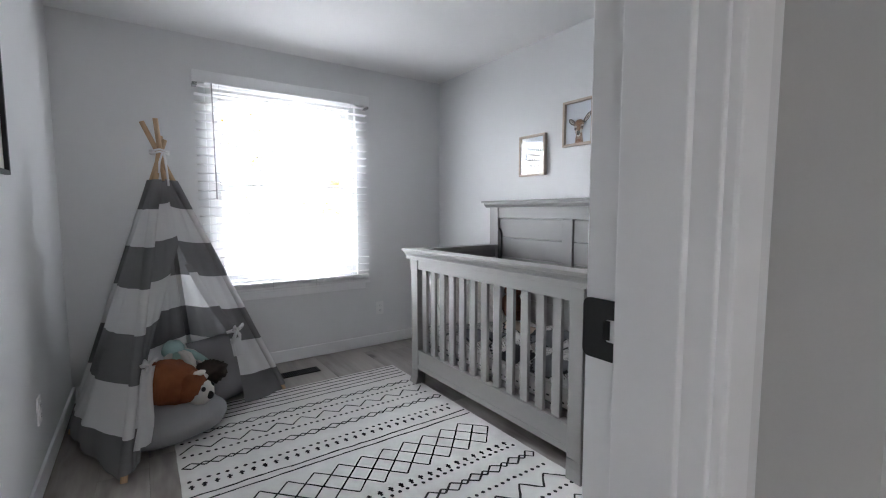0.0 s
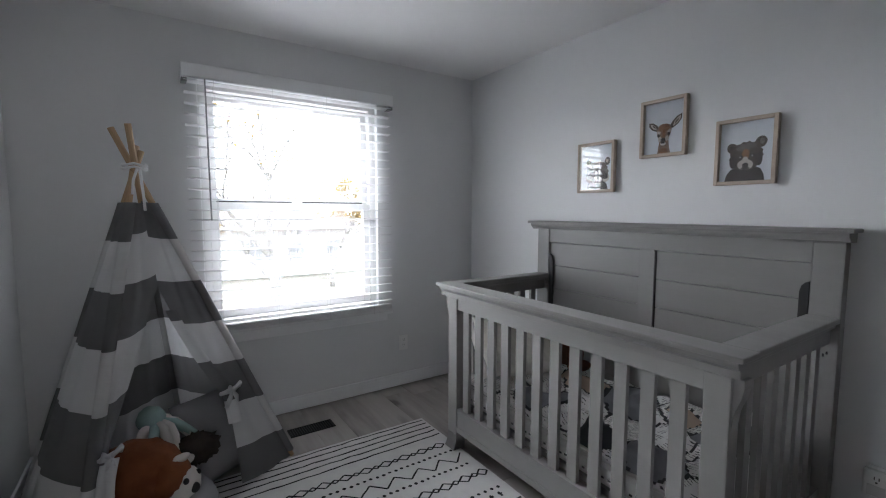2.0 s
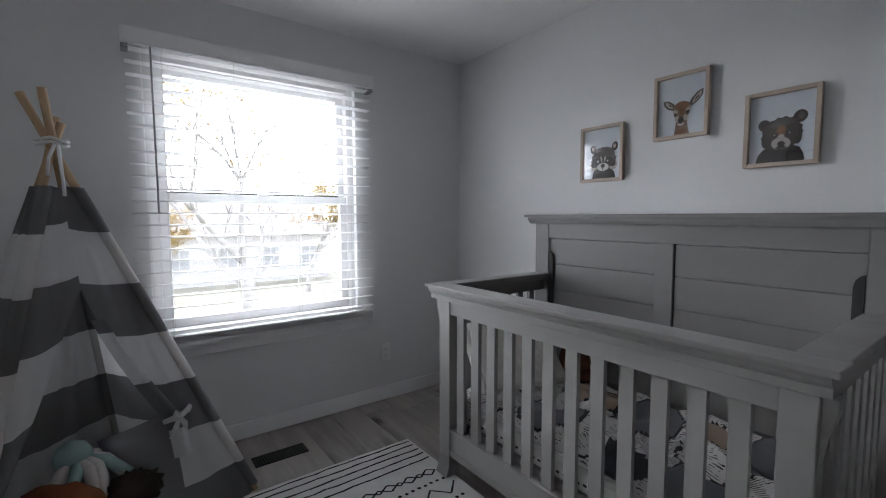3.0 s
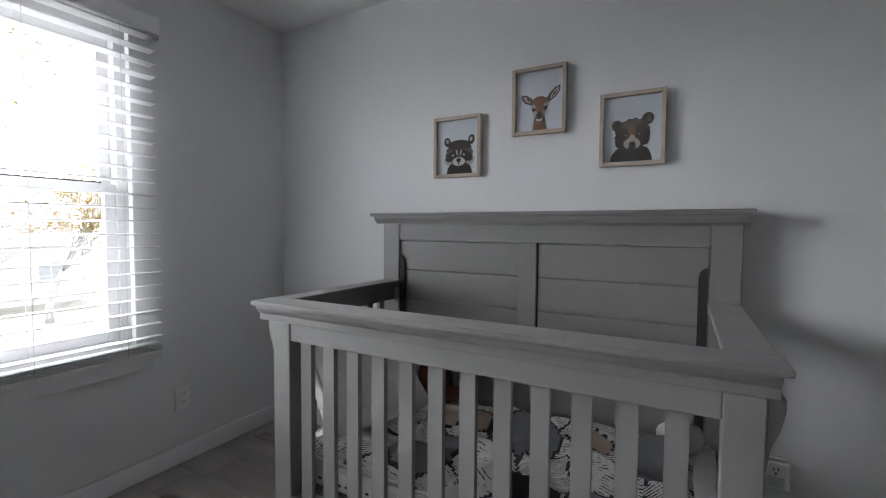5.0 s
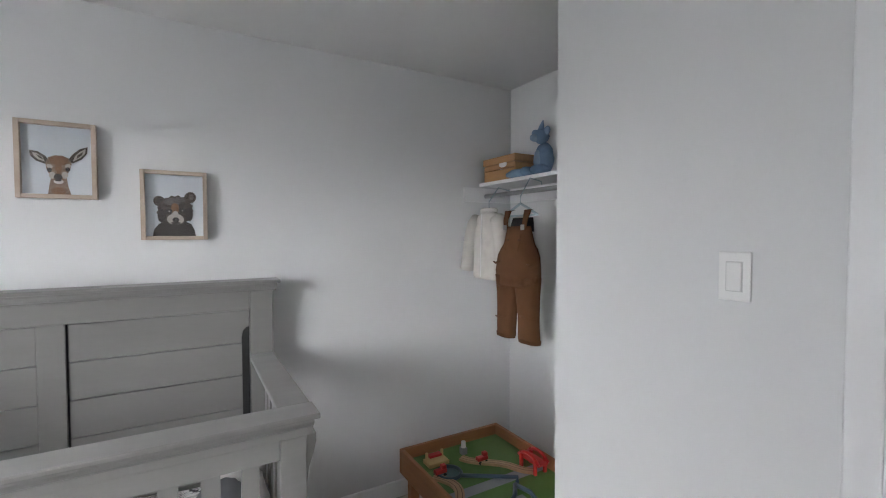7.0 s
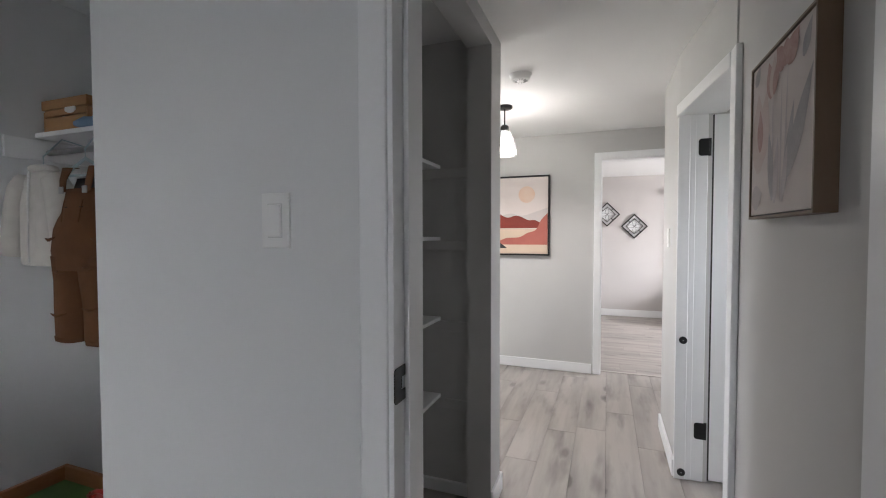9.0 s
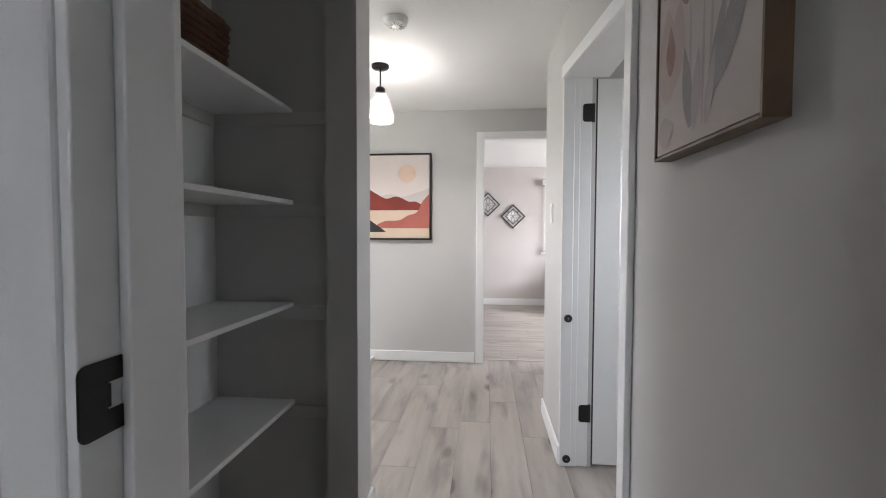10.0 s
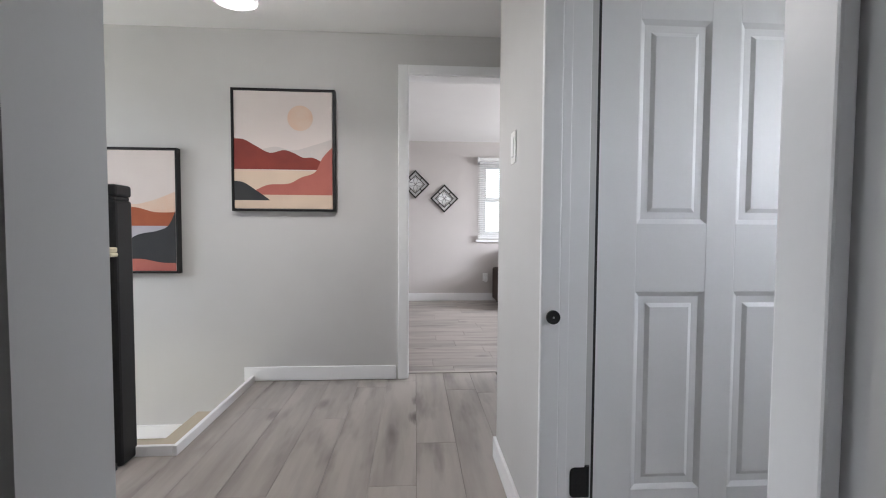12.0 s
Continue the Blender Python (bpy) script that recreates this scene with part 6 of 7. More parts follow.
def panel_door(x_hinge, x_free, y_face, thick, z0, z1):
    """A moulded six-panel door that stands open across the side room; its face looks along +y."""
    d = thing("door_1", "white moulded six-panel door standing open", "door", (x_hinge, y_face, 0))
    d["kind"] = "structure"
    w = x_hinge - x_free
    part("door_leaf", boxes((x_free, x_hinge, y_face - thick, y_face - 0.009, z0, z1)), TRIM, d, bevel=0.002)
    cols = ((x_hinge - 0.339, x_hinge - 0.129), (x_free + 0.129, x_free + 0.339))
    rows = ((0.244, 0.837), (1.036, 1.619), (1.700, 1.872))
    xs = (x_free, cols[1][0], cols[1][1], cols[0][0], cols[0][1], x_hinge)
    part("stile", boxes((xs[4], x_hinge, y_face - 0.009, y_face, z0, z1)), TRIM, d, bevel=0.002)
    part("stile", boxes((x_free, xs[1], y_face - 0.009, y_face, z0, z1)), TRIM, d, bevel=0.002)
    part("mullion", boxes((xs[2], xs[3], y_face - 0.009, y_face, z0, z1)), TRIM, d, bevel=0.002)
    zs = (z0, rows[0][0], rows[0][1], rows[1][0], rows[1][1], rows[2][0], rows[2][1], z1)
    for a, b in ((0, 1), (2, 3), (4, 5), (6, 7)):
        for c0, c1 in cols:
            part("rail", boxes((c0, c1, y_face - 0.009, y_face, zs[a], zs[b])), TRIM, d)
    for r0, r1 in rows:
        for c0, c1 in cols:
            bm = bmesh.new()
            rings = []
            for g, h in ((0.0, 0.0), (0.014, -0.008), (0.034, -0.008), (0.046, -0.002)):
                rings.append([bm.verts.new((x, y_face + h, z)) for x, z in ((c0 + g, r0 + g), (c1 - g, r0 + g), (c1 - g, r1 - g), (c0 + g, r1 - g))])
            for p, q in zip(rings, rings[1:]):
                for i in range(4):
                    bm.faces.new((p[i], p[(i + 1) % 4], q[(i + 1) % 4], q[i]))
            bm.faces.new(rings[-1])
            part("panel", bm, TRIM, d)
    # dark strip stands in for the shade between lining and door edge
    part("hinge_gap_shade", boxes((x_hinge - 0.012, x_hinge + 0.018, -1.3935, -1.3915, z0, z1)), GAP_SHADE, d)
    for z in (0.28, 1.80):
        bm = bmesh.new()
        xa, xb, g = x_hinge + 0.012, x_hinge + 0.062, 0.014
        arc = [(k * math.pi / 8) for k in range(5)]
        poly(bm, [(xa, z - 0.045)] + [(xb - g + g * math.sin(a), z - 0.045 + g - g * math.cos(a)) for a in arc] + [(xb - g + g * math.cos(a), z + 0.045 - g + g * math.sin(a)) for a in arc] + [(xa, z + 0.045)], "y", -1.3818, 0.0023)
        bar(bm, (x_hinge + 0.008, y_face + 0.006, z - 0.046), (x_hinge + 0.008, y_face + 0.006, z + 0.046), 0.0075, sides=10)
        part("hinge", bm, BLACK, d, "black butt hinge", bevel=0.001)
    bm = bmesh.new()
    bar(bm, (x_free + 0.065, y_face, 0.93), (x_free + 0.065, y_face + 0.045, 0.93), 0.011, sides=12)
    blob(bm, (x_free + 0.065, y_face + 0.055, 0.93), (0.027, 0.022, 0.027), lumps=0)
    part("door_knob", bm, BLACK, d, "black round knob", smooth=True)
    return d


panel_door(-0.546, -1.314, -1.394, 0.035, 0.012, 1.968)

# the bedroom's own door, folded back against the wall
bd = thing("door_2", "white moulded bedroom door opened against the wall", "door", (-0.45, 0.56, 0))
bd["kind"] = "structure"
part("door_leaf", boxes((-0.468, -0.433, 0.556, 1.31, 0.012, 2.042)), TRIM, bd, bevel=0.002)
for z0, z1 in ((0.262, 0.842), (1.034, 1.602), (1.700, 1.918)):
    for y0, y1 in ((0.665, 0.875), (0.985, 1.20)):
        part("panel", boxes((-0.4332, -0.429, y0 + 0.02, y1 - 0.02, z0 + 0.02, z1 - 0.02)), TRIM, bd, bevel=0.004)

# rubber cups of a safety gate on the casing
for z in (0.769, 0.045):
    g = thing("gate_cup", "round black rubber gate cup screwed to the casing", "wall fitting", (-0.424, -1.371, z), group="gate cups")
    bm = bmesh.new()
    bar(bm, (-0.424, -1.3719, z), (-0.424, -1.364, z), 0.0205, 0.0195, 20)
    part("cup", bm, BLACK, g, bevel=0.001)
    bm = bmesh.new()
    bar(bm, (-0.424, -1.364, z), (-0.424, -1.3625, z), 0.003, sides=10)
    part("screw", bm, CHROME, g)

# ---- prints in the hall ----
CANVAS = material("pale_pink_canvas", (0.62, 0.555, 0.53), 0.8, other=(0.66, 0.60, 0.57), scale=3, fine=300, bump=0.2)
PEACH = material("peach_print", (0.66, 0.45, 0.33), 0.8, other=(0.66, 0.53, 0.44), scale=8, bump=0.1)
MAROON = material("maroon_print", (0.17, 0.028, 0.022), 0.8, other=(0.26, 0.045, 0.028), scale=4, bump=0.1)
SAND = material("sand_print", (0.62, 0.49, 0.375), 0.8, other=(0.56, 0.45, 0.35), scale=6, bump=0.1)
ROSE = material("rose_print", (0.42, 0.13, 0.10), 0.8, other=(0.34, 0.10, 0.08), scale=5, bump=0.1)
CHAR = material("charcoal_print", (0.022, 0.024, 0.027), 0.8, other=(0.035, 0.036, 0.038), scale=8, bump=0.1)
GREYP = material("grey_pink_print", (0.50, 0.46, 0.45), 0.8, other=(0.56, 0.51, 0.49), scale=6, bump=0.1)
RUSTP = material("rust_print", (0.36, 0.095, 0.035), 0.8, other=(0.30, 0.075, 0.03), scale=6, bump=0.1)
LILAC = material("lilac_grey_print", (0.38, 0.37, 0.42), 0.8, other=(0.45, 0.42, 0.46), scale=6, bump=0.1)


def bend(pts, n=6):
    """A smooth line through the points."""
    out = []
    for i in range(len(pts) - 1):
        p0, p1, p2, p3 = pts[max(0, i - 1)], pts[i], pts[i + 1], pts[min(len(pts) - 1, i + 2)]
        for k in range(n):
            t = k / n
            out.append(tuple(0.5 * (2 * p1[c] + (p2[c] - p0[c]) * t + (2 * p0[c] - 5 * p1[c] + 4 * p2[c] - p3[c]) * t * t + (3 * p1[c] - p0[c] - 3 * p2[c] + p3[c]) * t ** 3) for c in (0, 1)))
    out.append(pts[-1])
    return out


def landscape(x0, x1, z0, z1, label, shapes):
    """A framed canvas on the south wall. The print's left lies at high x."""
    yb, yf = -3.119, -3.080
    f = thing("framed_canvas", label, "picture", (0.5 * (x0 + x1), yb, z0), group="landscape prints in the hall")
    w = 0.013
    part("frame", boxes((x0, x0 + w, yb, yf + 0.006, z0, z1), (x1 - w, x1, yb, yf + 0.006, z0, z1), (x0 + w, x1 - w, yb, yf + 0.006, z0, z0 + w), (x0 + w, x1 - w, yb, yf + 0.006, z1 - w, z1)), BLACK_WOOD, f, "thin black float frame", bevel=0.001)
    g = w + 0.004
    part("canvas", boxes((x0 + g, x1 - g, yb + 0.004, yf, z0 + g, z1 - g)), CANVAS, f, "pale pink canvas")
    wx, wz = x1 - x0 - 2 * g, z1 - z0 - 2 * g
    for k, (mat, pts) in enumerate(shapes):
        bm = bmesh.new()
        poly(bm, [(x1 - g - min(1, max(0, u)) * wx, z0 + g + min(1, max(0, v)) * wz) for u, v in pts], "y", yf + 0.0004 * (k + 1), 0.0003)
        part("print_shape", bm, mat, f)
    return f


SUN = [(0.672 + 0.13 * math.cos(a), 0.775 + 0.108 * math.sin(a)) for a in [k * math.tau / 28 for k in range(28)]]
landscape(0.492, 1.150, 1.134, 1.922, "framed canvas of red hills under a peach sun", [
    (GREYP, bend([(0.25, 0.50), (0.42, 0.53), (0.6, 0.50), (0.82, 0.55), (1.0, 0.60)]) + [(1, 0.34), (0.25, 0.34)]),
    (PEACH, SUN),
    (MAROON, bend([(0, 0.595), (0.1, 0.588), (0.22, 0.535), (0.36, 0.478), (0.5, 0.502), (0.6, 0.48), (0.7, 0.44), (0.8, 0.44), (0.9, 0.40)]) + [(0.9, 0.335), (0, 0.335)]),
    (SAND, [(0, 0.335), (1, 0.322), (1, 0), (0, 0)]),
    (ROSE, bend([(0.22, 0.16), (0.35, 0.205), (0.55, 0.215), (0.68, 0.27), (0.82, 0.315), (0.9, 0.44), (1.0, 0.53)]) + [(1, 0.118), (0.22, 0.118)]),
    (CHAR, bend([(0, 0.235), (0.1, 0.22), (0.22, 0.155), (0.34, 0.085)]) + [(0.36, 0.07), (0, 0.07)])])
landscape(1.488, 2.150, 0.728, 1.532, "framed canvas of rust and charcoal hills", [
    (PEACH, bend([(0, 0.55), (0.3, 0.66), (0.55, 0.56), (0.75, 0.58), (1, 0.66)]) + [(1, 0.4), (0, 0.4)]),
    (RUSTP, bend([(0, 0.58), (0.35, 0.53), (0.6, 0.53), (0.8, 0.49), (1, 0.49)]) + [(1, 0.375), (0, 0.375)]),
    (LILAC, [(0, 0.375), (1, 0.375), (1, 0.1), (0, 0.1)]),
    (CHAR, bend([(0.42, 0.10), (0.50, 0.22), (0.62, 0.30), (0.82, 0.335), (0.93, 0.38), (1.0, 0.50)]) + [(1, 0.03), (0.42, 0.03)]),
    (ROSE, bend([(0, 0.06), (0.4, 0.09), (0.65, 0.10), (0.85, 0.07), (1.0, 0.065)]) + [(1, 0), (0, 0)])])

# flower canvas on the side wall
WOODF = material("brown_wood_frame", (0.155, 0.10, 0.062), 0.5, other=(0.12, 0.075, 0.045), scale=10, fine=90, stretch=(1, 1, 0.2), bump=0.12)
fc = thing("flower_canvas", "framed canvas of grey and blush flowers on the hall wall", "picture", (-0.484, -0.09, 1.385))
FY0, FY1, FZ0, FZ1 = -0.312, 0.134, 1.385, 1.835
part("frame", boxes((-0.4845, -0.440, FY0, FY0 + 0.007, FZ0, FZ1), (-0.4845, -0.440, FY1 - 0.007, FY1, FZ0, FZ1), (-0.4845, -0.440, FY0 + 0.007, FY1 - 0.007, FZ0, FZ0 + 0.007), (-0.4845, -0.440, FY0 + 0.007, FY1 - 0.007, FZ1 - 0.007, FZ1)), WOODF, fc, bevel=0.001)
part("frame_gap", boxes((-0.4845, -0.452, FY0 + 0.007, FY1 - 0.007, FZ0 + 0.007, FZ1 - 0.007)), GAP_SHADE, fc)
part("canvas", boxes((-0.452, -0.444, FY0 + 0.011, FY1 - 0.011, FZ0 + 0.011, FZ1 - 0.011)), CANVAS, fc)
BLUSH = material("blush_print", (0.36, 0.20, 0.175), 0.8, other=(0.52, 0.38, 0.35), scale=14, bump=0.1)
MAUVE = material("mauve_print", (0.48, 0.43, 0.44), 0.8, other=(0.57, 0.515, 0.51), scale=9, bump=0.1)
PALE_P = material("pale_blush_print", (0.56, 0.44, 0.41), 0.8, other=(0.60, 0.52, 0.49), scale=8, bump=0.1)
SLATE = material("slate_print", (0.33, 0.31, 0.325), 0.8, other=(0.46, 0.43, 0.435), scale=14, bump=0.1)


def petal(base, tip, half):
    """A leaf outline between two points of the canvas, in shares of its width and height."""
    (ax, ay), (bx, by) = base, tip
    dx, dy = bx - ax, by - ay
    l = math.hypot(dx, dy)
    nx_, ny_ = -dy / l, dx / l
    left, right = [], []
    for k in range(9):
        t = k / 8
        w = half * math.sin(math.pi * (0.04 + 0.96 * t) ** 0.8)
        left.append((ax + dx * t + nx_ * w, ay + dy * t + ny_ * w))
        right.append((ax + dx * t - nx_ * w, ay + dy * t - ny_ * w))
    return left + right[::-1]


shapes = [(PALE_P, petal((0.14, 0.28), (0.12, 0.82), 0.14)), (PALE_P, petal((0.20, 0.34), (0.28, 0.80), 0.11)), (BLUSH, petal((0.17, 0.42), (0.16, 0.70), 0.06)),
          (MAUVE, petal((0.545, 0.06), (0.545, 0.80), 0.013)), (MAUVE, petal((0.60, 0.06), (0.64, 0.88), 0.013)), (MAUVE, petal((0.42, 0.10), (0.40, 0.78), 0.012)),
          (SLATE, petal((0.42, 0.08), (0.34, 0.52), 0.055)), (MAUVE, petal((0.46, 0.06), (0.50, 0.46), 0.045)), (SLATE, petal((0.60, 0.10), (0.74, 0.62), 0.05)), (SLATE, petal((0.66, 0.20), (0.98, 0.74), 0.075)), (MAUVE, petal((0.58, 0.06), (0.66, 0.40), 0.035)),
          (BLUSH, petal((0.38, 0.72), (0.32, 0.96), 0.07)), (PALE_P, petal((0.40, 0.72), (0.42, 0.97), 0.07)), (BLUSH, petal((0.42, 0.73), (0.49, 0.94), 0.05)),
          (BLUSH, petal((0.58, 0.84), (0.46, 1.0), 0.07)), (BLUSH, petal((0.62, 0.84), (0.62, 1.0), 0.09)), (BLUSH, petal((0.64, 0.84), (0.80, 0.99), 0.08)),
          (MAUVE, petal((0.03, 0.10), (0.24, 0.14), 0.085)), (SLATE, petal((0.07, 0.88), (0.16, 0.99), 0.05)), (SLATE, petal((0.86, 0.80), (0.96, 0.97), 0.045))]
for k, (mat, pts) in enumerate(shapes):
    bm = bmesh.new()
    wy, wz = FY1 - FY0 - 0.022, FZ1 - FZ0 - 0.022
    poly(bm, [(FY0 + 0.011 + min(1, max(0, u)) * wy, FZ0 + 0.011 + min(1, max(0, v)) * wz) for u, v in pts], "x", -0.4439 + 0.00012 * k, 0.0001)
    part("print_shape", bm, mat, fc)

# ---- ceiling fittings ----
SHADE = glass_material("seeded_glass_shade", 0.25)
pd = thing("pendant_lamp", "black pendant lamp with a flared glass shade", "ceiling lamp", (0.70, -2.015, 1.94))
bm = bmesh.new()
rings = lathe(bm, (0.70, -2.015, 2.31), [(0.058, -0.0005), (0.058, -0.016), (0.052, -0.022), (0.008, -0.024)], 28)
part("canopy", bm, BLACK, pd, smooth=True)
bm = bmesh.new()
bar(bm, (0.70, -2.015, 2.165), (0.70, -2.015, 2.288), 0.0055, sides=12)
part("stem", bm, BLACK, pd)
bm = bmesh.new()
lathe(bm, (0.70, -2.015, 2.12), [(0.001, 0.05), (0.022, 0.047), (0.032, 0.035), (0.033, 0.008), (0.026, 0.0), (0.001, 0.0)], 24)
part("socket_cap", bm, BLACK, pd, smooth=True)
bm = bmesh.new()
lathe(bm, (0.70, -2.015, 1.94), [(0.092, 0.0), (0.088, 0.05), (0.074, 0.11), (0.054, 0.16), (0.036, 0.186), (0.030, 0.190), (0.027, 0.187), (0.033, 0.183), (0.051, 0.157), (0.071, 0.108), (0.085, 0.05), (0.089, 0.0), (0.092, 0.0)], 32)
ob = part("shade", bm, SHADE, pd, "flared clear glass shade", smooth=True)
ob.visible_shadow = False
bm = bmesh.new()
blob(bm, (0.70, -2.015, 2.045), (0.030, 0.030, 0.038), lumps=0)
bar(bm, (0.70, -2.015, 2.075), (0.70, -2.015, 2.118), 0.016, sides=14)
ob = part("bulb", bm, glow_material("lit_bulb", (1.0, 0.93, 0.86), BULB), pd, "lit frosted bulb", smooth=True)
ob.visible_shadow = False

sd = thing("smoke_detector", "round white smoke detector on the hall ceiling", "smoke detector", (0.467, -1.402, 2.31))
bm = bmesh.new()
lathe(bm, (0.467, -1.402, 2.31), [(0.066, -0.0005), (0.066, -0.010), (0.060, -0.014), (0.058, -0.030), (0.050, -0.038), (0.001, -0.040)], 32)
part("housing", bm, PLASTIC, sd, smooth=True)
bm = bmesh.new()
for k in range(12):
    a = k * math.tau / 12
    bar(bm, (0.467 + 0.022 * math.cos(a), -1.402 + 0.022 * math.sin(a), 2.2695), (0.467 + 0.045 * math.cos(a), -1.402 + 0.045 * math.sin(a), 2.2715), 0.0018, sides=5)
part("grille", bm, PLASTIC_GREY, sd)

# ---- stair rail ----
nw = thing("newel_post", "black square newel post at the stairwell", "newel post", (1.262, -2.115, 0))
NX, NY, NH = 1.262, -2.115, 0.055
part("post_shaft", boxes((NX - NH, NX + NH, NY - NH, NY + NH, 0.0, 1.135)), BLACK_WOOD, nw, bevel=0.012)
part("post_neck", boxes((NX - NH + 0.008, NX + NH - 0.008, NY - NH + 0.008, NY + NH - 0.008, 1.135, 1.148)), BLACK_WOOD, nw, bevel=0.002)
part("post_cap", boxes((NX - NH, NX + NH, NY - NH, NY + NH, 1.148, 1.200)), BLACK_WOOD, nw, bevel=0.012)
bm = bmesh.new()
bar(bm, (NX - 0.005, NY + NH, 0.115), (NX - 0.005, NY + NH + 0.004, 0.115), 0.017, sides=18)
part("screw_plug", bm, OAK, nw, "pale wooden plug")
CREAM_W = material("cream_primed_wood", (0.62, 0.56, 0.40), 0.5, other=(0.58, 0.52, 0.37), bump=0.06)
hr = thing("stair_handrail", "cream primed wooden handrail fixed to the newel post", "handrail", (1.9, -2.07, 0.9))
part("rail", boxes((1.200, 3.3, -2.058, -2.002, 0.915, 0.937), (1.193, 3.3, -2.052, -2.008, 0.898, 0.915)), CREAM_W, hr, bevel=0.006)
for k in range(8):
    x = 1.40 + k * 0.12
    b = thing("baluster", "black metal baluster on the landing floor", "baluster", (x, -2.03, 0), group="stair balusters")
    bm = bmesh.new()
    bar(bm, (x, -2.03, 0.0), (x, -2.03, 0.898), 0.008, sides=8)
    part("rod", bm, BLACK, b)
    bm = bmesh.new()
    bar(bm, (x, -2.03, 0.0), (x, -2.03, 0.02), 0.018, 0.014, sides=12)
    part("shoe", bm, BLACK, b)
gt = thing("safety_gate", "slim cream safety gate frame beside the newel post", "safety gate", (1.235, -2.03, 0))
part("upright", boxes((1.236, 1.250, -2.040, -2.026, 0.03, 0.895)), CREAM_W, gt, bevel=0.003)
bm = boxes((1.215, 1.252, -2.044, -2.010, 0.0, 0.03))
bar(bm, (1.225, -2.02, 0.03), (1.225, -2.02, 0.05), 0.006, sides=8)
part("gate_foot", bm, BLACK, gt, "black gate foot", bevel=0.003)

# ---- far room ----
fw = hung_window("window_2", "white vinyl window of the far room", -2.0, -0.96, 0.90, 2.0, -6.535, 0.10)
part("window_sill", boxes((-2.06, -0.90, -6.42, -6.365, 0.855, 0.885)), TRIM, fw, bevel=0.003)
blind("window_blind", "white slatted blind before the far room window", -2.04, -0.925, 0.90, 1.985, -6.372, 0.03, 0.026, 8)


def diamond(cx, cz, r, label):
    """A leaded glass look wall ornament: black square frames on their corners, white inside with thin lines."""
    y = -6.418
    d = thing("diamond_ornament", label, "wall decor", (cx, y, cz - r), group="diamond wall ornaments")

    def ring(ro, ri, y0, y1):
        bm = bmesh.new()
        o = [(cx + ro, cz), (cx, cz + ro), (cx - ro, cz), (cx, cz - ro)]
        i_ = [(cx + ri, cz), (cx, cz + ri), (cx - ri, cz), (cx, cz - ri)]
        for k in range(4):
            j = (k + 1) % 4
            a = [o[k], o[j], i_[j], i_[k]]
            poly(bm, a, "y", y0, y1 - y0)
        return bm

    part("outer_frame", ring(r, r * 0.88, y, y + 0.022), BLACK_WOOD, d)
    part("inner_frame", ring(r * 0.66, r * 0.60, y, y + 0.020), BLACK_WOOD, d)
    bm = bmesh.new()
    poly(bm, [(cx + r * 0.87, cz), (cx, cz + r * 0.87), (cx - r * 0.87, cz), (cx, cz - r * 0.87)], "y", y + 0.001, 0.004)
    part("mirror_back", bm, material("pale_mirror", (0.84, 0.85, 0.85), 0.3, metal=0.0, bump=0.02), d, "pale mirrored back")
    bm = bmesh.new()
    for s in (-1, 1):
        for k in range(12):
            t0, t1 = k / 12, (k + 1) / 12
            for ang in (0, 90, 180, 270):
                c, si = math.cos(radians(ang)), math.sin(radians(ang))
                p = [(t * 0.56 * r, s * 0.13 * r * math.sin(math.pi * t)) for t in (t0, t1)]
                q = [(cx + u * c - v * si, y + 0.008, cz + u * si + v * c) for u, v in p]
                bar(bm, q[0], q[1], 0.0022, sides=4, caps=False)
    part("petal_wire", bm, BLACK_WOOD, d, "thin black petal lines")
    bm = bmesh.new()
    for a in (45, 135, 225, 315):
        c, si = math.cos(radians(a)), math.sin(radians(a))
        bar(bm, (cx + c * r * 0.42, y + 0.008, cz + si * r * 0.42), (cx + c * r * 0.62, y + 0.008, cz + si * r * 0.62), 0.006, sides=4)
    part("strut", bm, BLACK_WOOD, d)


diamond(-0.034, 1.668, 0.200, "black framed diamond mirror ornament on the far wall")
diamond(-0.447, 1.471, 0.200, "black framed diamond mirror ornament on the far wall")
diamond(0.40, 1.865, 0.200, "black framed diamond mirror ornament on the far wall")

pw = socket("wall_outlet", "white outlet with a plugged-in freshener on the far wall", (-6.42, -1.045, 0.345), "y", 1)
bm = bmesh.new()
blob(bm, (-1.05, -6.385, 0.315), (0.028, 0.022, 0.045), lumps=0)
part("plug_in", bm, PLASTIC, pw, "white plug-in freshener", smooth=True)
SOFA = cloth_material("taupe_upholstery", (0.085, 0.066, 0.058), (0.07, 0.055, 0.048))
so = thing("sofa", "dark taupe upholstered sofa under the far window", "sofa", (-1.9, -6.0, 0))
part("arm", boxes((-1.30, -1.135, -6.35, -5.55, 0.05, 0.50)), SOFA, so, bevel=0.03)
part("arm", boxes((-2.95, -2.78, -6.35, -5.55, 0.05, 0.50)), SOFA, so, bevel=0.03)
part("seat", boxes((-2.78, -1.30, -6.12, -5.55, 0.08, 0.42)), SOFA, so, bevel=0.04)
part("back", boxes((-2.78, -1.30, -6.36, -6.12, 0.08, 0.78)), SOFA, so, bevel=0.04)
for x in (-1.22, -2.86):
    for y in (-6.30, -5.62):
        part("foot", boxes((x - 0.025, x + 0.025, y - 0.025, y + 0.025, 0, 0.05)), BLACK_WOOD, so)
structure("trim_threshold", boxes((-0.80, 0.012, -3.262, -3.225, 0.0, 0.006)), material("pale_threshold", (0.5, 0.47, 0.44), 0.4, bump=0.05), "pale floor threshold strip", "trim", 0.002)

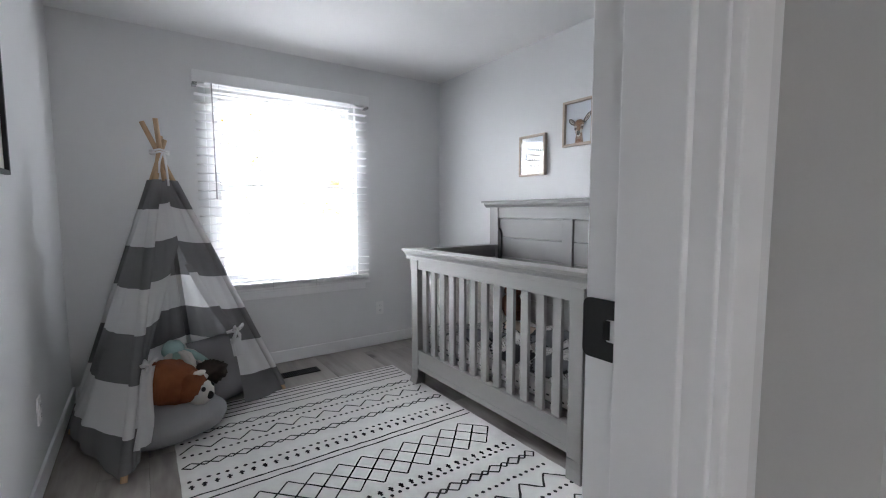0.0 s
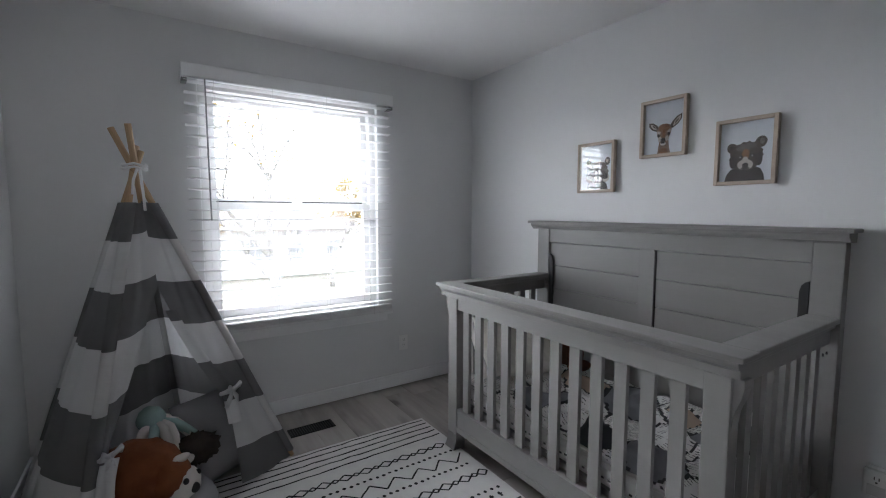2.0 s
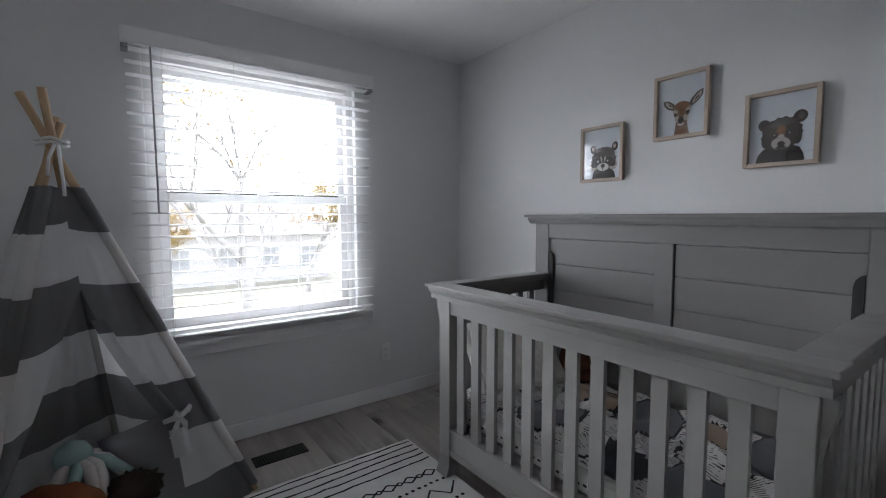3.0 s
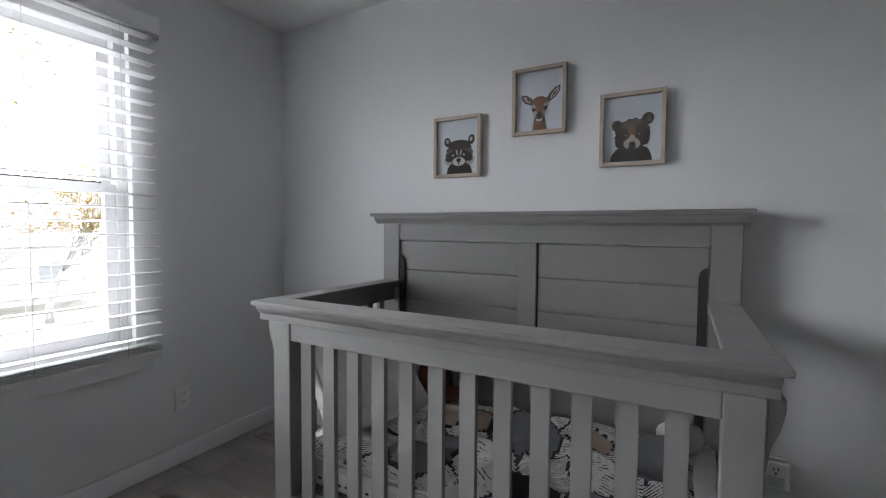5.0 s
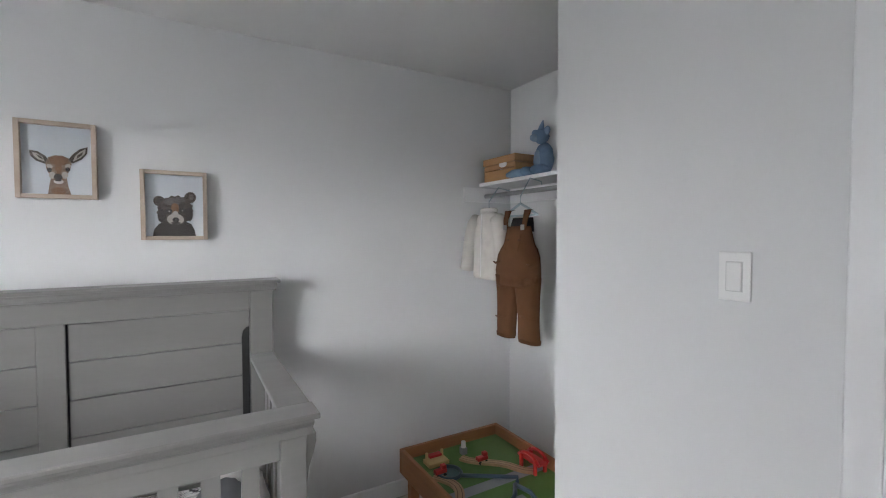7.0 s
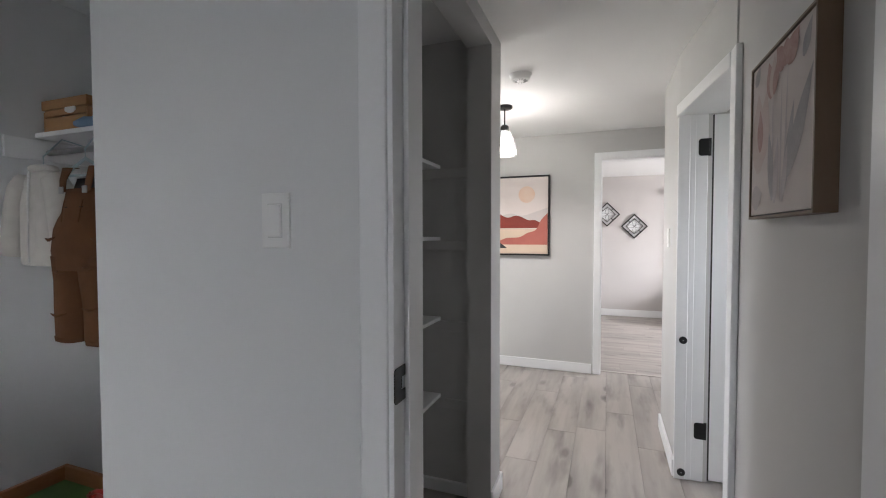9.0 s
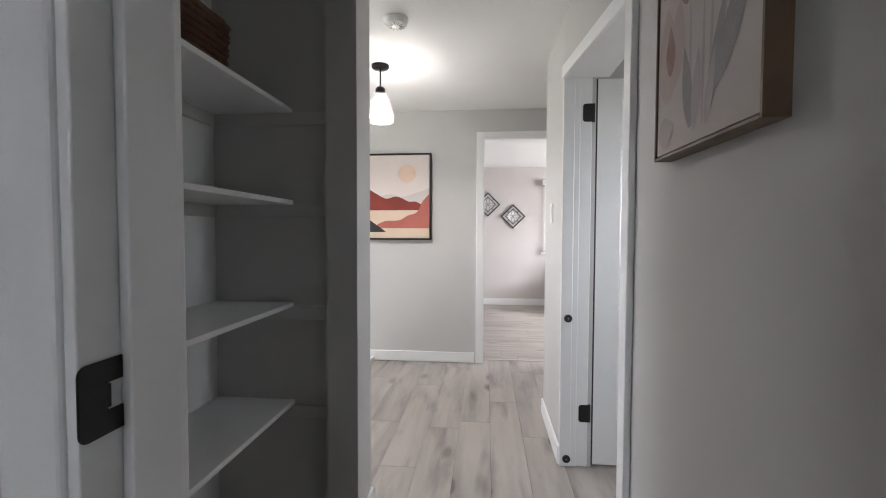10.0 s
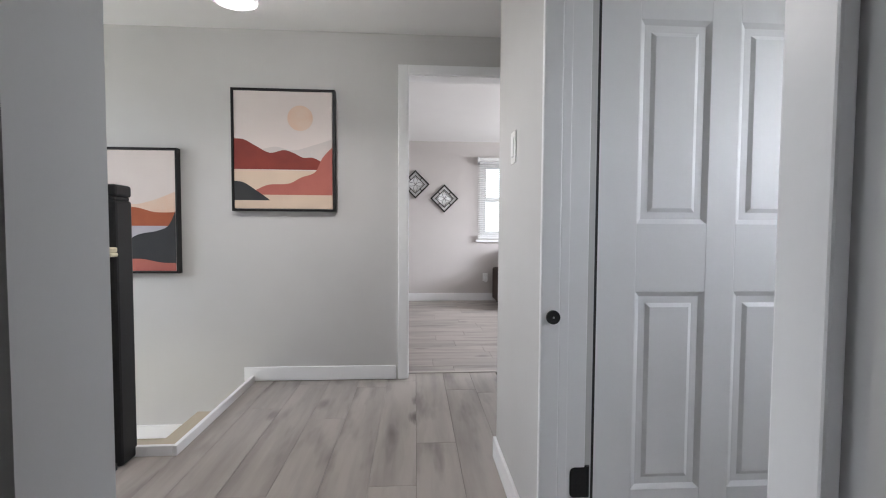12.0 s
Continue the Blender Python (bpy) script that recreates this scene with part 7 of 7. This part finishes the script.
# ---- outdoors ----
# lawn, bark, siding, roof and pane colours are paled to carry the glare
LAWN = material("dry_lawn", (0.36, 0.34, 0.27), 0.95, other=(0.28, 0.27, 0.21), scale=0.6, fine=18, bump=0.4, depth=0.05)
bm = bmesh.new()
size = 400
vs = [bm.verts.new(p) for p in ((-size, -size, -2.95), (size, -size, -2.95), (size, size, -2.95), (-size, size, -2.95))]
bm.faces.new(vs)
structure("ground", bm, LAWN, "pale dry lawn outside the house", "ground")
structure("road", boxes((-60, 60, 14, 20, -2.96, -2.93)), material("grey_asphalt", (0.16, 0.16, 0.162), 0.9, scale=1, fine=40, bump=0.3), "grey asphalt street outside", "road")

BARK = material("grey_bark", (0.50, 0.48, 0.46), 0.9, other=(0.43, 0.41, 0.39), scale=6, fine=40, stretch=(1, 1, 0.3), bump=0.6, depth=0.02)
LEAF = cloth_material("yellow_leaf", (0.30, 0.22, 0.06), (0.24, 0.15, 0.05), thin=0.4)


def bare_tree(x, y, z, high, seed, leaves, depth=4):
    rng = random.Random(seed)
    t = thing("tree", "bare grey street tree with a few yellow leaves", "tree", (x, y, z))
    bm = bmesh.new()
    tips = []

    def grow(p, d, length, r, level):
        pts, radii = [p], [r]
        steps = 4
        for k in range(steps):
            d = (d + Vector((rng.uniform(-1, 1), rng.uniform(-1, 1), rng.uniform(-0.3, 0.6))) * 0.16).normalized()
            p = p + d * (length / steps)
            pts.append(p)
            radii.append(r * (1 - 0.5 * (k + 1) / steps))
        tube(bm, pts, radii, 6 if level < 2 else 4)
        if level >= depth:
            tips.append(p)
            return
        for k in range(3 if level < 3 else 2):
            a = rng.uniform(0, math.tau)
            side = Vector((math.cos(a), math.sin(a), rng.uniform(0.1, 0.7))).normalized()
            at = pts[rng.choice((2, 3, 4))]
            grow(at, (d * 0.7 + side * rng.uniform(0.6, 1.0)).normalized(), length * rng.uniform(0.66, 0.84), r * 0.5, level + 1)
        grow(p, d, length * 0.75, r * 0.5, level + 1)

    grow(Vector((x, y, z)), Vector((0, 0, 1)), high * 0.30, high * 0.02, 0)
    part("trunk", bm, BARK, t, "grey branching trunk", smooth=True)
    lm = bmesh.new()
    for p in tips:
        for k in range(leaves):
            c = p + Vector((rng.gauss(0, 0.18), rng.gauss(0, 0.18), rng.gauss(0, 0.15)))
            m = Euler((rng.uniform(0, 6), rng.uniform(0, 6), rng.uniform(0, 6))).to_matrix()
            lm.faces.new([lm.verts.new(c + m @ Vector(q)) for q in ((0, -0.06, 0), (0.03, 0, 0.008), (0, 0.06, 0), (-0.03, 0, 0.008))])
    cr = part("crown", lm, LEAF, t, "sparse yellow leaves")
    cr["kind"] = "stuff"
    return t


bare_tree(3.3, 15.0, -2.95, 10.0, 4, 1, 6)
bare_tree(8.5, 25.0, -2.95, 8.0, 9, 26)
bare_tree(2.0, 26.5, -2.95, 5.5, 21, 26)
bare_tree(-4.0, 27.0, -2.95, 7.5, 12, 20)

SIDING = material("pale_siding", (0.66, 0.64, 0.62), 0.8, other=(0.61, 0.59, 0.57), scale=2, bump=0.1)
ROOF = material("brown_shingle", (0.48, 0.42, 0.40), 0.9, other=(0.43, 0.37, 0.35), scale=3, fine=20, bump=0.4)
# house panes lightened so that glare seems to wash them out
PANE = material("glare_paled_window", (0.42, 0.42, 0.42), 0.1, bump=0)


def house(x0, x1, y0, y1, z, eaves, ridge, label):
    h = thing("house", label, "house", (0.5 * (x0 + x1), y0, z))
    part("wall", boxes((x0, x1, y0, y1, z, eaves)), SIDING, h)
    bm = bmesh.new()
    ym = 0.5 * (y0 + y1)
    o = 0.5
    a = [bm.verts.new(p) for p in ((x0 - o, y0 - o, eaves), (x1 + o, y0 - o, eaves), (x1 + o, y1 + o, eaves), (x0 - o, y1 + o, eaves), (x0 - o, ym, ridge), (x1 + o, ym, ridge))]
    for f in ((0, 1, 5, 4), (2, 3, 4, 5), (0, 4, 3), (1, 2, 5), (3, 2, 1, 0)):
        bm.faces.new([a[i] for i in f])
    part("roof", bm, ROOF, h)
    n_ = int((x1 - x0) / 2.6)
    for k in range(n_):
        xc = x0 + (k + 0.5) * (x1 - x0) / n_
        w = part("window", boxes((xc - 0.6, xc + 0.6, y0 - 0.06, y0, z + 1.0, z + 2.3)), TRIM, h)
        part("pane", boxes((xc - 0.52, xc - 0.03, y0 - 0.08, y0 - 0.06, z + 1.08, z + 2.22)), PANE, w)
        part("pane", boxes((xc + 0.03, xc + 0.52, y0 - 0.08, y0 - 0.06, z + 1.08, z + 2.22)), PANE, w)
    return h


house(-1.0, 12.0, 31, 40, -2.95, 0.1, 2.4, "pale sided house with a brown shingle roof across the street")
house(-19.0, -6.0, 32, 41, -2.95, 0.2, 2.6, "pale sided house with a brown roof farther along the street")

# ---- floors, plank by plank ----


def planks(name, label, x0, x1, y0, y1, axis, mat, holes=(), wide=0.19, long=1.21, z=0.0):
    f = structure(name, boxes((x0, x1, y0, y1, z - 0.10, z - 0.009)), SUBFLOOR, label, "floor")
    rng = random.Random(name)
    a0, a1, b0, b1 = (x0, x1, y0, y1) if axis == "y" else (y0, y1, x0, x1)
    shared = {}
    a = a0
    while a < a1 - 0.01:
        w = min(wide, a1 - a)
        b = b0 - rng.random() * long
        while b < b1 - 0.005:
            s, e = max(b, b0), min(b + long, b1)
            if e - s > 0.02:
                key = (round(w, 3), round(e - s, 2))
                if key not in shared:
                    bm = boxes((0.0005, w - 0.0005, 0.0005, e - s - 0.0005, -0.009, 0.0) if axis == "y" else (0.0005, e - s - 0.0005, 0.0005, w - 0.0005, -0.009, 0.0))
                    top = [ed for ed in bm.edges if all(v.co.z > -0.001 for v in ed.verts)]
                    bmesh.ops.bevel(bm, geom=top, offset=0.0011, segments=1, affect="EDGES")
                    shared[key] = mesh_of(bm, "plank", mat)
                ob = new("plank", shared[key])
                ob.parent = f
                ob.location = (a, s, z) if axis == "y" else (s, a, z)
            b += long
        a += wide
    return f


planks("floor_bedroom", "grey laminate plank floor of the bedroom", -0.49, 2.28, 0.53, 3.70, "y", FLOOR_Y)
planks("floor_alcove", "grey laminate plank floor of the closet alcove", 1.207, 2.28, -0.13, 0.53, "y", FLOOR_Y)
planks("floor_hall", "grey laminate plank floor of the hall", -0.61, 1.035, -3.24, 0.53, "y", FLOOR_Y)
planks("floor_landing", "grey laminate plank floor beside the stairs", 1.035, 3.3, -2.15, -0.93, "y", FLOOR_Y)
planks("floor_passage", "grey laminate plank floor of the side passage", -2.6, -0.61, -3.12, -2.045, "y", FLOOR_Y)
planks("floor_far_room", "grey laminate plank floor of the far room", -3.6, 1.2, -6.42, -3.245, "x", FLOOR_X)
structure("floor_side_room", boxes((-2.18, -0.61, -1.93, 0.28, -0.1, 0.0)), FLOOR_Y, "grey laminate floor of the side room", "floor")
structure("floor_linen", boxes((1.035, 1.10, -0.82, 0.40, -0.1, 0.0)), FLOOR_Y, "grey laminate strip at the back of the linen closet", "floor")
